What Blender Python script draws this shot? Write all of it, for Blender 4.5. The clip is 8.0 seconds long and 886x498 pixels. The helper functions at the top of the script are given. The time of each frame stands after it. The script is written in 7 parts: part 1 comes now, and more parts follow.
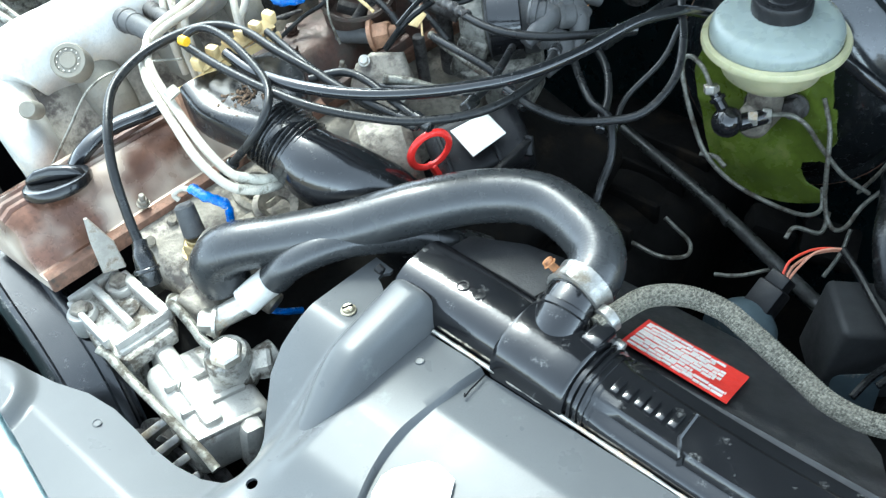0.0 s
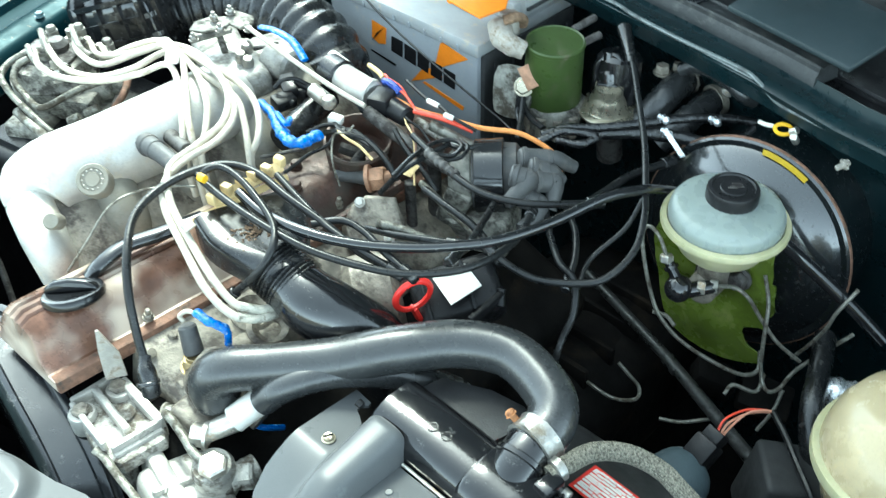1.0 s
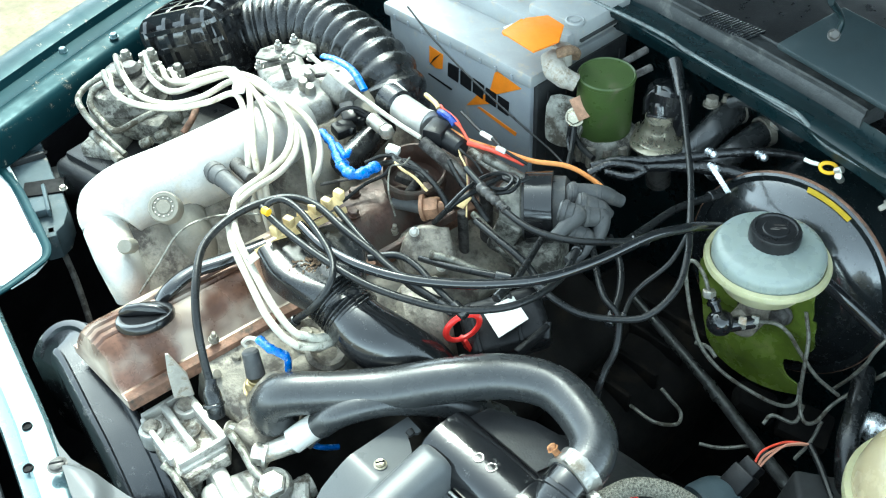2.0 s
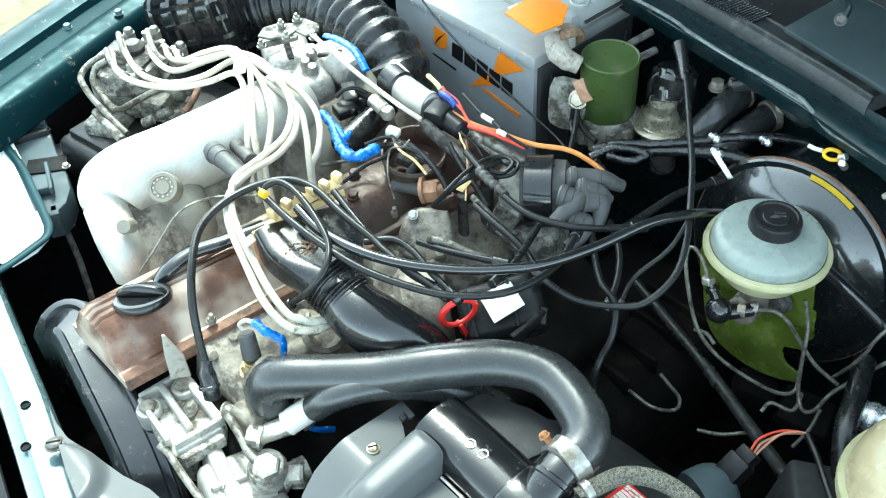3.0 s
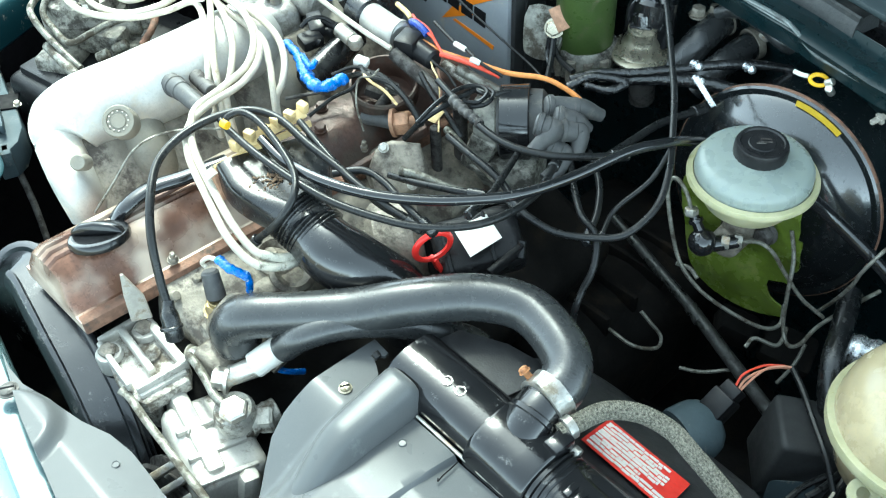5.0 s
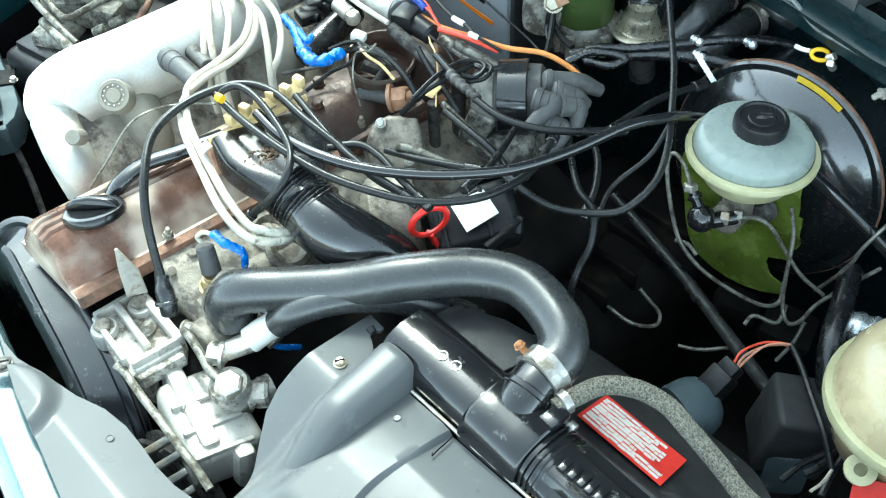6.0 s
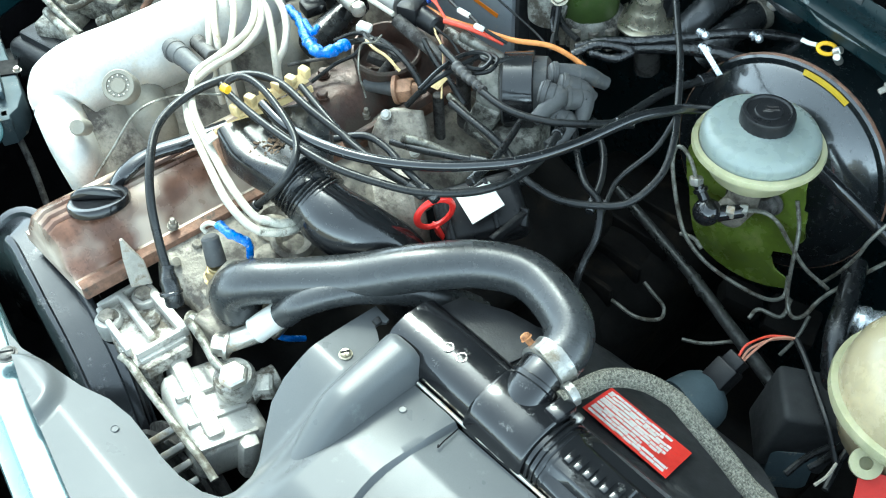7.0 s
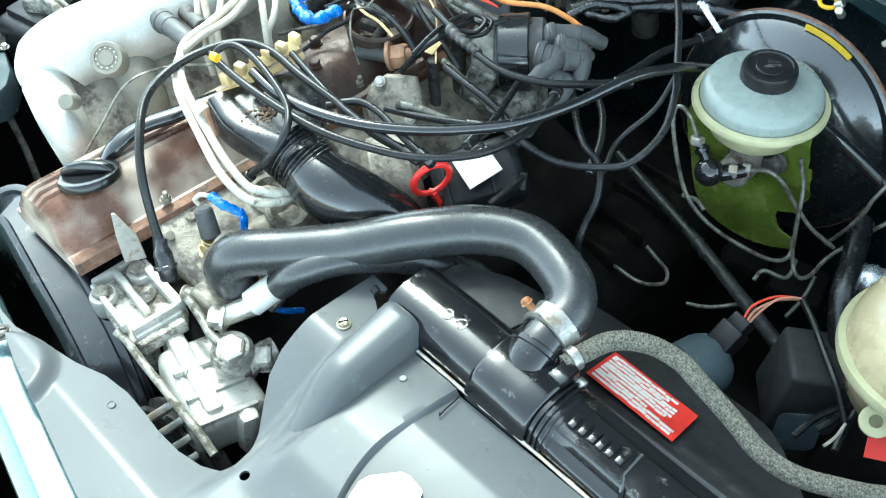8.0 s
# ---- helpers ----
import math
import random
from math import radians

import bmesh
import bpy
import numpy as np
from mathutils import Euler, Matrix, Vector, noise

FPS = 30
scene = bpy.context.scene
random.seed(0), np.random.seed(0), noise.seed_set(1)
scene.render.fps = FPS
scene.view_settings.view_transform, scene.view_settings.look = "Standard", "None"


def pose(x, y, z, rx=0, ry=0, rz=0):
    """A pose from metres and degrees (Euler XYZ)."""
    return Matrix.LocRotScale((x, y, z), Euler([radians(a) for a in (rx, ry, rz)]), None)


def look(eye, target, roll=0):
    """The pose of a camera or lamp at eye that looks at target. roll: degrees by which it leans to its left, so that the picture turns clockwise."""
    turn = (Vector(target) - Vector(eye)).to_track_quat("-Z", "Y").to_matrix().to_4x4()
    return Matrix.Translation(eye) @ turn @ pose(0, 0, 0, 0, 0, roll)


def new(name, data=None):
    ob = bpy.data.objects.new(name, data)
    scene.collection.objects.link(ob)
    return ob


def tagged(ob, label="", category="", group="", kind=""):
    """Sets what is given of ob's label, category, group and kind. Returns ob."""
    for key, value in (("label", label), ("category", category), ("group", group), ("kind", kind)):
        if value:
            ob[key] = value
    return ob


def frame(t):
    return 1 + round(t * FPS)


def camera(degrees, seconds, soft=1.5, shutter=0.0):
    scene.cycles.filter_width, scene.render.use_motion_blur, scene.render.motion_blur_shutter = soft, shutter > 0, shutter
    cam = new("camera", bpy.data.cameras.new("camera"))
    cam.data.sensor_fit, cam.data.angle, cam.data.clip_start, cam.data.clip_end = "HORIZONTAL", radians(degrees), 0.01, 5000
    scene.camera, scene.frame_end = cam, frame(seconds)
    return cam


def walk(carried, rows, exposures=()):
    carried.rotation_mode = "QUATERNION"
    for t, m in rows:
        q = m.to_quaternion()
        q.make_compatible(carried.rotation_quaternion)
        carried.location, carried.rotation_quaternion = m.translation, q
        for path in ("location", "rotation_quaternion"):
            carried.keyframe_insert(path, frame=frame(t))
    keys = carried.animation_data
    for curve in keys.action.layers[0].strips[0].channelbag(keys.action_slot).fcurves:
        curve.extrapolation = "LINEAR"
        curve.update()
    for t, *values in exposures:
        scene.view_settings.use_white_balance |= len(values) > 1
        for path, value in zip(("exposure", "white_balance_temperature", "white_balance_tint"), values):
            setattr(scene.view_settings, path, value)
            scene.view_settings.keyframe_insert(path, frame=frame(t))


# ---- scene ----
cam = camera(47.3, 8.0, 1.1, 0.25)
PATH = [
    (0, (0.653, -0.435, 1.328), (-0.343, 0.469, -0.015), -8.6),
    (0.5, (0.689, -0.437, 1.358), (-0.339, 0.536, 0.090), -7.9),
    (1, (0.670, -0.460, 1.439), (-0.338, 0.562, 0.194), -1.4),
    (1.2, (0.670, -0.465, 1.473), (-0.383, 0.498, 0.219), -2.6),
    (2.3, (0.679, -0.444, 1.509), (-0.44, 0.511, 0.154), -3.1),
    (2.5, (0.682, -0.436, 1.508), (-0.417, 0.504, 0.127), -2.4),
    (3, (0.68, -0.434, 1.514), (-0.436, 0.494, 0.137), -3.4),
    (3.5, (0.673, -0.435, 1.511), (-0.436, 0.507, 0.139), -3.0),
    (4, (0.669, -0.431, 1.505), (-0.431, 0.51, 0.124), -3.1),
    (4.5, (0.669, -0.43, 1.488), (-0.401, 0.51, 0.083), -2.5),
    (4.7, (0.666, -0.429, 1.477), (-0.38, 0.513, 0.056), -2.4),
    (6, (0.674, -0.423, 1.454), (-0.356, 0.483, -0.002), -2.9),
    (6.5, (0.671, -0.428, 1.452), (-0.356, 0.479, -0.005), -2.6),
    (7, (0.67, -0.429, 1.451), (-0.352, 0.475, -0.011), -2.5),
    (7.5, (0.672, -0.426, 1.443), (-0.35, 0.466, -0.026), -3.8),
    (8, (0.671, -0.424, 1.431), (-0.335, 0.453, -0.058), -4.2),
]
walk(cam, [(t, look(eye, target, roll)) for t, eye, target, roll in PATH], exposures=[(0, 3.53, 5850, -6), (1.0, 3.53, 6000, -14), (4.7, 3.53, 6000, -14), (8.0, 3.53, 5850, -13)])

# ---- light ----
world = bpy.data.worlds.new("world")
scene.world = world
world.use_nodes = True
wn = world.node_tree
sky = wn.nodes.new("ShaderNodeTexSky")
sky.sky_type, sky.sun_disc = "NISHITA", False
sky.sun_elevation, sky.sun_rotation = radians(54.5), radians(302.7)
sky.air_density, sky.dust_density, sky.ozone_density = 0.45, 1.2, 0.6
wn.nodes["Background"].inputs[1].default_value = 0.125
haze = wn.nodes.new("ShaderNodeHueSaturation")
haze.inputs["Saturation"].default_value = 0.4
wn.links.new(sky.outputs[0], haze.inputs["Color"])
wn.links.new(haze.outputs[0], wn.nodes["Background"].inputs[0])
sun_data = bpy.data.lights.new("sun", "SUN")
sun_data.energy, sun_data.angle, sun_data.color = 0.5, radians(12), (1.0, 0.96, 0.9)
sun_lamp = new("sun", sun_data)
sun_lamp.matrix_world = look((-0.6, 0.385, 1.0), (0, 0, 0))


# ---- materials ----
def mat(name, col, rough=0.5, metal=0.0, var=0.18, scale=30.0, bump=0.15, grain=400.0, dirt=None, coat=0.0, spec=0.5, sss=0.0, rvar=0.12, drough=0.85, ddetail=8.0):
    """Base colour with broad and fine variation; dirt: (colour, share 0..1, scale)."""
    m = bpy.data.materials.new(name)
    m.use_nodes = True
    nt = m.node_tree
    b = nt.nodes["Principled BSDF"]
    co = nt.nodes.new("ShaderNodeTexCoord")

    def noise_tex(s, detail=4.0, rough_n=0.6):
        n = nt.nodes.new("ShaderNodeTexNoise")
        n.inputs["Scale"].default_value, n.inputs["Detail"].default_value, n.inputs["Roughness"].default_value = s, detail, rough_n
        nt.links.new(co.outputs["Object"], n.inputs["Vector"])
        return n.outputs["Fac"]

    def ramp(sock, lo, hi):
        r = nt.nodes.new("ShaderNodeMapRange")
        r.interpolation_type = "SMOOTHSTEP"
        r.inputs["From Min"].default_value, r.inputs["From Max"].default_value = lo, hi
        nt.links.new(sock, r.inputs["Value"])
        return r.outputs["Result"]

    def mix(a, c, fac):
        x = nt.nodes.new("ShaderNodeMix")
        x.data_type = "RGBA"
        for sock, v in ((x.inputs["A"], a), (x.inputs["B"], c)):
            if isinstance(v, tuple):
                sock.default_value = (*v, 1)
            else:
                nt.links.new(v, sock)
        nt.links.new(fac, x.inputs["Factor"])
        return x.outputs["Result"]

    broad, fine = noise_tex(scale), noise_tex(grain, 3.0)
    c = mix(tuple(v * (1 - var) for v in col), tuple(min(1, v * (1 + var)) for v in col), ramp(broad, 0.3, 0.7))
    c = mix(c, tuple(v * (1 - 0.7 * var) for v in col), ramp(fine, 0.45, 0.75))
    r = nt.nodes.new("ShaderNodeMapRange")
    r.inputs["From Min"].default_value, r.inputs["From Max"].default_value = 0.3, 0.7
    r.inputs["To Min"].default_value, r.inputs["To Max"].default_value = max(0.03, rough - rvar), min(1, rough + rvar)
    nt.links.new(noise_tex(scale * 2.3), r.inputs["Value"])
    rs = r.outputs["Result"]
    if dirt:
        dcol, share, dscale = dirt
        f = ramp(noise_tex(dscale, ddetail, 0.72), 0.60 - 0.42 * share, 0.78 - 0.42 * share)
        c = mix(c, dcol, f)
        mr = nt.nodes.new("ShaderNodeMix")
        mr.inputs["B"].default_value = drough
        nt.links.new(f, mr.inputs["Factor"])
        nt.links.new(rs, mr.inputs["A"])
        rs = mr.outputs["Result"]
        if metal:
            mm = nt.nodes.new("ShaderNodeMapRange")
            mm.inputs["To Min"].default_value, mm.inputs["To Max"].default_value = metal, 0.0
            nt.links.new(f, mm.inputs["Value"])
            nt.links.new(mm.outputs["Result"], b.inputs["Metallic"])
    nt.links.new(c, b.inputs["Base Color"])
    b.inputs["Specular IOR Level"].default_value = spec
    nt.links.new(rs, b.inputs["Roughness"])
    if not (dirt and metal):
        b.inputs["Metallic"].default_value = metal
    if coat:
        b.inputs["Coat Weight"].default_value, b.inputs["Coat Roughness"].default_value = coat, 0.08
    if sss:
        b.inputs["Subsurface Weight"].default_value = sss
        b.inputs["Subsurface Radius"].default_value = (0.02, 0.018, 0.01)
        b.inputs["Subsurface Scale"].default_value = 0.5
    if bump:
        bp = nt.nodes.new("ShaderNodeBump")
        bp.inputs["Strength"].default_value, bp.inputs["Distance"].default_value = bump, 0.001
        add = nt.nodes.new("ShaderNodeMath")
        nt.links.new(fine, add.inputs[0])
        nt.links.new(broad, add.inputs[1])
        nt.links.new(add.outputs[0], bp.inputs["Height"])
        nt.links.new(bp.outputs["Normal"], b.inputs["Normal"])
    return m


DUST = (0.44, 0.38, 0.3)
OIL = (0.07, 0.056, 0.044)
# Near white: full sun on the headlamp panel is put into this colour.
M_PALE = mat("sun_pale_grey", (0.8, 0.85, 0.85), 0.35, 0.0, 0.08, 12, 0.03, 600, (DUST, 0.06, 60))
M_TEAL = mat("teal_paint", (0.008, 0.032, 0.039), 0.4, 0.25, 0.12, 14, 0.03, 600, (DUST, 0.03, 60), spec=0.12)
# The car's teal again, darkened for shade at the bulkhead and under the bonnet.
M_TEAL_DARK = mat("shaded_teal_paint", (0.006, 0.017, 0.02), 0.3, 0.0, 0.2, 18, 0.05, 500, ((0.032, 0.04, 0.04), 0.1, 60), spec=0.4)
# Body teal raised to pale; the glare at the front is in the colour.
M_PANEL = mat("sun_pale_teal", (0.14, 0.215, 0.23), 0.3, 0.2, 0.08, 10, 0.03, 600, (DUST, 0.05, 60), coat=0.5)
M_GREY_PLASTIC = mat("grey_plastic", (0.1, 0.104, 0.107), 0.3, 0.0, 0.07, 9, 0.05, 900, ((0.17, 0.18, 0.18), 0.03, 26), spec=0.24, rvar=0.04, drough=0.4)
M_BLACK_GLOSS = mat("gloss_black_plastic", (0.012, 0.012, 0.013), 0.14, 0.0, 0.2, 25, 0.08, 300, ((0.06, 0.06, 0.056), 0.06, 150), rvar=0.07, spec=0.9)
M_BLACK = mat("black_plastic", (0.012, 0.012, 0.013), 0.36, 0.0, 0.25, 30, 0.2, 500, ((0.05, 0.048, 0.044), 0.1, 120), spec=0.3)
M_COWL = mat("matt_black_cowl", (0.028, 0.0285, 0.030), 0.48, 0.0, 0.25, 30, 0.25, 500, ((0.06, 0.058, 0.054), 0.1, 60), spec=0.4)
M_WORN_BLACK = mat("worn_black_plastic", (0.014, 0.015, 0.018), 0.2, 0.0, 0.25, 30, 0.12, 600, ((0.1, 0.1, 0.1), 0.14, 50), drough=0.4, rvar=0.06, spec=0.9, coat=0.15)
M_BOOT = mat("grey_rubber_boot", (0.075, 0.075, 0.075), 0.55, 0.0, 0.15, 40, 0.2, 500, ((0.14, 0.132, 0.12), 0.2, 60))
M_SCUFFED = mat("scuffed_black_plastic", (0.008, 0.008, 0.009), 0.13, 0.0, 0.2, 25, 0.08, 300, ((0.12, 0.12, 0.115), 0.05, 60), rvar=0.05, drough=0.5, spec=0.75)
M_RUBBER = mat("black_rubber", (0.011, 0.0114, 0.012), 0.24, 0.0, 0.2, 30, 0.2, 700, ((0.05, 0.048, 0.044), 0.12, 120), spec=0.7)
M_HOSE = mat("ribbed_rubber", (0.03, 0.0315, 0.0325), 0.27, 0.0, 0.12, 25, 0.12, 900, ((0.06, 0.06, 0.056), 0.05, 40), spec=0.8, rvar=0.04, drough=0.5)
M_WIRE = mat("black_wire", (0.014, 0.0145, 0.015), 0.32, 0.0, 0.2, 40, 0.1, 500, ((0.05, 0.048, 0.044), 0.1, 120), spec=0.36)
M_BRAID = mat("grey_braid", (0.15, 0.142, 0.115), 0.9, 0.0, 0.7, 500, 0.6, 900, ((0.2, 0.19, 0.155), 0.22, 700), spec=0.2)
M_BRAID_PALE = mat("pale_braid", (0.54, 0.52, 0.44), 0.8, 0.0, 0.3, 60, 0.9, 900, ((0.2, 0.18, 0.14), 0.25, 90))
M_ALU = mat("cast_aluminium", (0.56, 0.55, 0.515), 0.5, 0.55, 0.12, 25, 0.35, 350, ((0.6, 0.54, 0.44), 0.22, 30))
M_PUMP = mat("grimy_pale_alloy", (0.6, 0.58, 0.53), 0.5, 0.45, 0.15, 30, 0.4, 350, ((0.24, 0.21, 0.17), 0.2, 60))
M_ALU_DIRTY = mat("dirty_aluminium", (0.6, 0.58, 0.52), 0.55, 0.4, 0.25, 40, 0.6, 300, ((0.12, 0.1, 0.076), 0.42, 42))
M_CAST = mat("oily_cast_metal", (0.29, 0.262, 0.215), 0.55, 0.3, 0.3, 45, 0.7, 250, (OIL, 0.36, 34), drough=0.5)
M_CLAMP = mat("dull_band_steel", (0.36, 0.35, 0.325), 0.38, 0.8, 0.25, 70, 0.4, 300, ((0.16, 0.13, 0.09), 0.25, 60), drough=0.6)
# Manifold alloy darkened; the shade under the plenum is in this colour.
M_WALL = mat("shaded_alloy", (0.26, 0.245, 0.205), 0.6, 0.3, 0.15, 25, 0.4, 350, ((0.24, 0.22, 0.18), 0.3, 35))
M_STEEL = mat("zinc_steel", (0.62, 0.6, 0.54), 0.38, 0.85, 0.15, 60, 0.2, 400, ((0.44, 0.32, 0.2), 0.22, 70))
M_DARK_STEEL = mat("dark_steel", (0.13, 0.123, 0.115), 0.5, 0.3, 0.25, 40, 0.3, 300, ((0.024, 0.02, 0.018), 0.45, 40))
M_GREASY = mat("greasy_steel", (0.045, 0.047, 0.043), 0.28, 0.4, 0.4, 30, 0.3, 300, ((0.012, 0.011, 0.010), 0.4, 26), spec=0.8)
# Grime held near black, with the deep bay's shade in the colour too.
M_SHADED_GRIME = mat("shaded_bay_grime", (0.007, 0.0065, 0.006), 0.8, 0.0, 0.4, 20, 0.8, 120, ((0.022, 0.017, 0.012), 0.2, 15), spec=0.1)
M_PIPE = mat("dull_pipe_steel", (0.25, 0.245, 0.21), 0.36, 0.5, 0.3, 80, 0.3, 400, ((0.06, 0.05, 0.036), 0.4, 60))
M_RUST = mat("rusty_steel", (0.22, 0.12, 0.08), 0.75, 0.1, 0.35, 60, 0.6, 300, (OIL, 0.25, 50))
M_COPPER = mat("rusty_copper", (0.44, 0.25, 0.155), 0.6, 0.2, 0.25, 90, 0.4, 400)
M_RUSTY_NUT = mat("orange_rust", (0.42, 0.19, 0.075), 0.75, 0.0, 0.35, 160, 0.6, 400, ((0.2, 0.09, 0.045), 0.3, 120))
M_BRONZE = mat("bronze_cover_paint", (0.165, 0.083, 0.054), 0.24, 0.3, 0.45, 14, 0.25, 260, ((0.56, 0.465, 0.37), 0.44, 10), drough=0.36, ddetail=2.5)
M_CAP = mat("black_cap_plastic", (0.008, 0.008, 0.009), 0.2, 0.0, 0.2, 30, 0.06, 500, spec=0.6, rvar=0.05)
M_DUCT = mat("black_duct_plastic", (0.014, 0.015, 0.017), 0.24, 0.0, 0.2, 30, 0.1, 500, ((0.06, 0.06, 0.056), 0.06, 120), spec=0.6, rvar=0.06)
M_BROWN = mat("oily_brown_metal", (0.075, 0.04, 0.029), 0.45, 0.2, 0.35, 35, 0.5, 250, (OIL, 0.35, 30))
M_WHITE_HOSE = mat("off_white_hose", (0.54, 0.495, 0.41), 0.5, 0.0, 0.15, 60, 0.3, 900, ((0.3, 0.24, 0.16), 0.1, 40))
M_WHITE = mat("white_plastic", (0.8, 0.78, 0.71), 0.45, 0.0, 0.08, 60, 0.1, 600, ((0.8, 0.72, 0.56), 0.15, 60))
M_BEIGE = mat("beige_plastic", (0.72, 0.54, 0.26), 0.5, 0.0, 0.12, 60, 0.1, 500, ((0.5, 0.36, 0.18), 0.2, 70))
M_RED = mat("red_plastic", (0.75, 0.03, 0.025), 0.35, 0.0, 0.08, 60, 0.05, 500)
M_RED_LABEL = mat("red_label", (0.72, 0.04, 0.03), 0.5, 0.0, 0.08, 60, 0.05, 500)
M_BLUE = mat("blue_tape", (0.008, 0.14, 0.55), 0.3, 0.0, 0.3, 160, 0.8, 260, ((0.5, 0.72, 0.85), 0.16, 140), drough=0.4)
M_BLUE_DARK = mat("dark_blue_tape", (0.01, 0.045, 0.3), 0.3, 0.0, 0.4, 200, 0.9, 260, ((0.12, 0.2, 0.5), 0.2, 140), drough=0.4)
M_ORANGE = mat("orange_plastic", (0.85, 0.24, 0.012), 0.5, 0.0, 0.06, 60, 0.05, 500)
M_ORANGE_WIRE = mat("orange_wire", (0.85, 0.33, 0.09), 0.45, 0.0, 0.15, 90, 0.1, 500, (OIL, 0.12, 90))
M_PINK_WIRE = mat("faded_pink_wire", (0.75, 0.36, 0.24), 0.5, 0.0, 0.15, 90, 0.1, 500)
M_RED_WIRE = mat("red_wire", (0.8, 0.09, 0.05), 0.45, 0.0, 0.15, 90, 0.1, 500)
M_YELLOW = mat("yellow_plastic", (0.85, 0.5, 0.02), 0.45, 0.0, 0.1, 90, 0.05, 500)
M_YELLOW_LABEL = mat("yellow_label", (0.56, 0.38, 0.025), 0.5, 0.0, 0.12, 80, 0.05, 500)
M_GREEN = mat("olive_green_paint", (0.05, 0.078, 0.021), 0.35, 0.0, 0.16, 25, 0.1, 400, ((0.1, 0.1, 0.05), 0.14, 35))
M_GREEN_WORN = mat("worn_olive_paint", (0.125, 0.17, 0.025), 0.26, 0.0, 0.3, 22, 0.4, 160, ((0.26, 0.27, 0.09), 0.16, 24), spec=0.8, drough=0.45)
M_BATTERY = mat("grey_battery_case", (0.3, 0.32, 0.34), 0.5, 0.0, 0.07, 25, 0.1, 700, (DUST, 0.12, 35))
M_BATTERY_TOP = mat("dusty_grey_lid", (0.33, 0.34, 0.34), 0.5, 0.0, 0.08, 25, 0.1, 700, (DUST, 0.15, 60))
M_SOOT = mat("sooty_casting", (0.27, 0.26, 0.225), 0.55, 0.2, 0.35, 50, 0.7, 260, ((0.045, 0.04, 0.033), 0.4, 45))
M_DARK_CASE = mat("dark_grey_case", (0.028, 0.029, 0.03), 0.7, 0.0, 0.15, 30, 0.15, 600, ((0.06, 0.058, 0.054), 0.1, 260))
M_INK = mat("black_ink", (0.010, 0.010, 0.011), 0.6, 0.0, 0.1, 60, 0.0, 500, spec=0.1)
M_RES = mat("milky_plastic", (0.25, 0.285, 0.265), 0.3, 0.0, 0.06, 20, 0.05, 600, ((0.45, 0.47, 0.38), 0.02, 22), sss=0.25)
M_RES_RIM = mat("yellowed_plastic", (0.40, 0.385, 0.23), 0.36, 0.0, 0.1, 40, 0.1, 600, ((0.46, 0.43, 0.27), 0.25, 40), sss=0.2)
M_TANK = mat("yellowed_tank_plastic", (0.39, 0.325, 0.2), 0.2, 0.0, 0.1, 16, 0.08, 500, ((0.5, 0.41, 0.24), 0.2, 14), sss=0.25)
M_GROUND = mat("sandy_soil", (0.2, 0.165, 0.105), 0.95, 0.0, 0.3, 9, 0.9, 70, ((0.13, 0.125, 0.06), 0.2, 22))
M_FOIL = mat("foil_tape", (0.8, 0.82, 0.84), 0.28, 0.8, 0.15, 120, 0.8, 200)
M_SERVO = mat("gloss_black_paint", (0.012, 0.0144, 0.016), 0.23, 0.0, 0.2, 12, 0.05, 300, ((0.06, 0.058, 0.054), 0.06, 160), spec=1.0, rvar=0.05, coat=1.0)
M_GUNK = mat("dried_brown_gunk", (0.2, 0.13, 0.08), 0.9, 0.0, 0.4, 200, 1.0, 500)
M_SCUTTLE = mat("scuttle_paint", (0.028, 0.04, 0.044), 0.4, 0.0, 0.12, 8, 0.05, 500, ((0.06, 0.07, 0.07), 0.1, 60))
M_BLUE_FAN = mat("grey_blue_plastic", (0.07, 0.094, 0.106), 0.6, 0.0, 0.12, 30, 0.1, 500, (DUST, 0.1, 40), spec=0.2)
M_BELL = mat("dull_brass_plating", (0.46, 0.42, 0.32), 0.3, 0.8, 0.2, 40, 0.15, 400, ((0.3, 0.26, 0.18), 0.12, 60), drough=0.4)
M_HARNESS = mat("crumpled_black_tape", (0.012, 0.012, 0.013), 0.16, 0.0, 0.3, 90, 1.0, 260, ((0.1, 0.1, 0.1), 0.14, 130), drough=0.3, spec=0.9)
M_SCREW = mat("yellowed_zinc_screw", (0.5, 0.45, 0.33), 0.35, 0.8, 0.15, 60, 0.2, 400, ((0.2, 0.15, 0.09), 0.2, 90))
M_LEAD = mat("corroded_lead", (0.42, 0.39, 0.34), 0.7, 0.1, 0.25, 60, 0.8, 260, ((0.2, 0.15, 0.1), 0.3, 60))
M_SEAL = mat("weathered_black_seal", (0.03, 0.032, 0.033), 0.5, 0.0, 0.25, 24, 0.4, 300, ((0.09, 0.09, 0.085), 0.2, 40), spec=0.35)
M_TUBE = mat("pale_grey_tube", (0.1, 0.12, 0.12), 0.25, 0.0, 0.2, 40, 0.1, 300, ((0.05, 0.055, 0.055), 0.3, 24), spec=0.8)
# Near black, darker than the teal of the wings.
M_INNER_WING = mat("near_black_wing_inside", (0.010, 0.009, 0.011), 0.7, 0.0, 0.3, 20, 0.4, 200, ((0.03, 0.028, 0.028), 0.12, 30), spec=0.15)
M_THROTTLE = mat("sooty_pale_alloy", (0.40, 0.39, 0.36), 0.5, 0.35, 0.25, 40, 0.5, 300, ((0.14, 0.13, 0.11), 0.36, 22))
M_MATT_WHITE = mat("matt_white", (0.82, 0.80, 0.77), 0.6, 0.0, 0.04, 60, 0.03, 600)
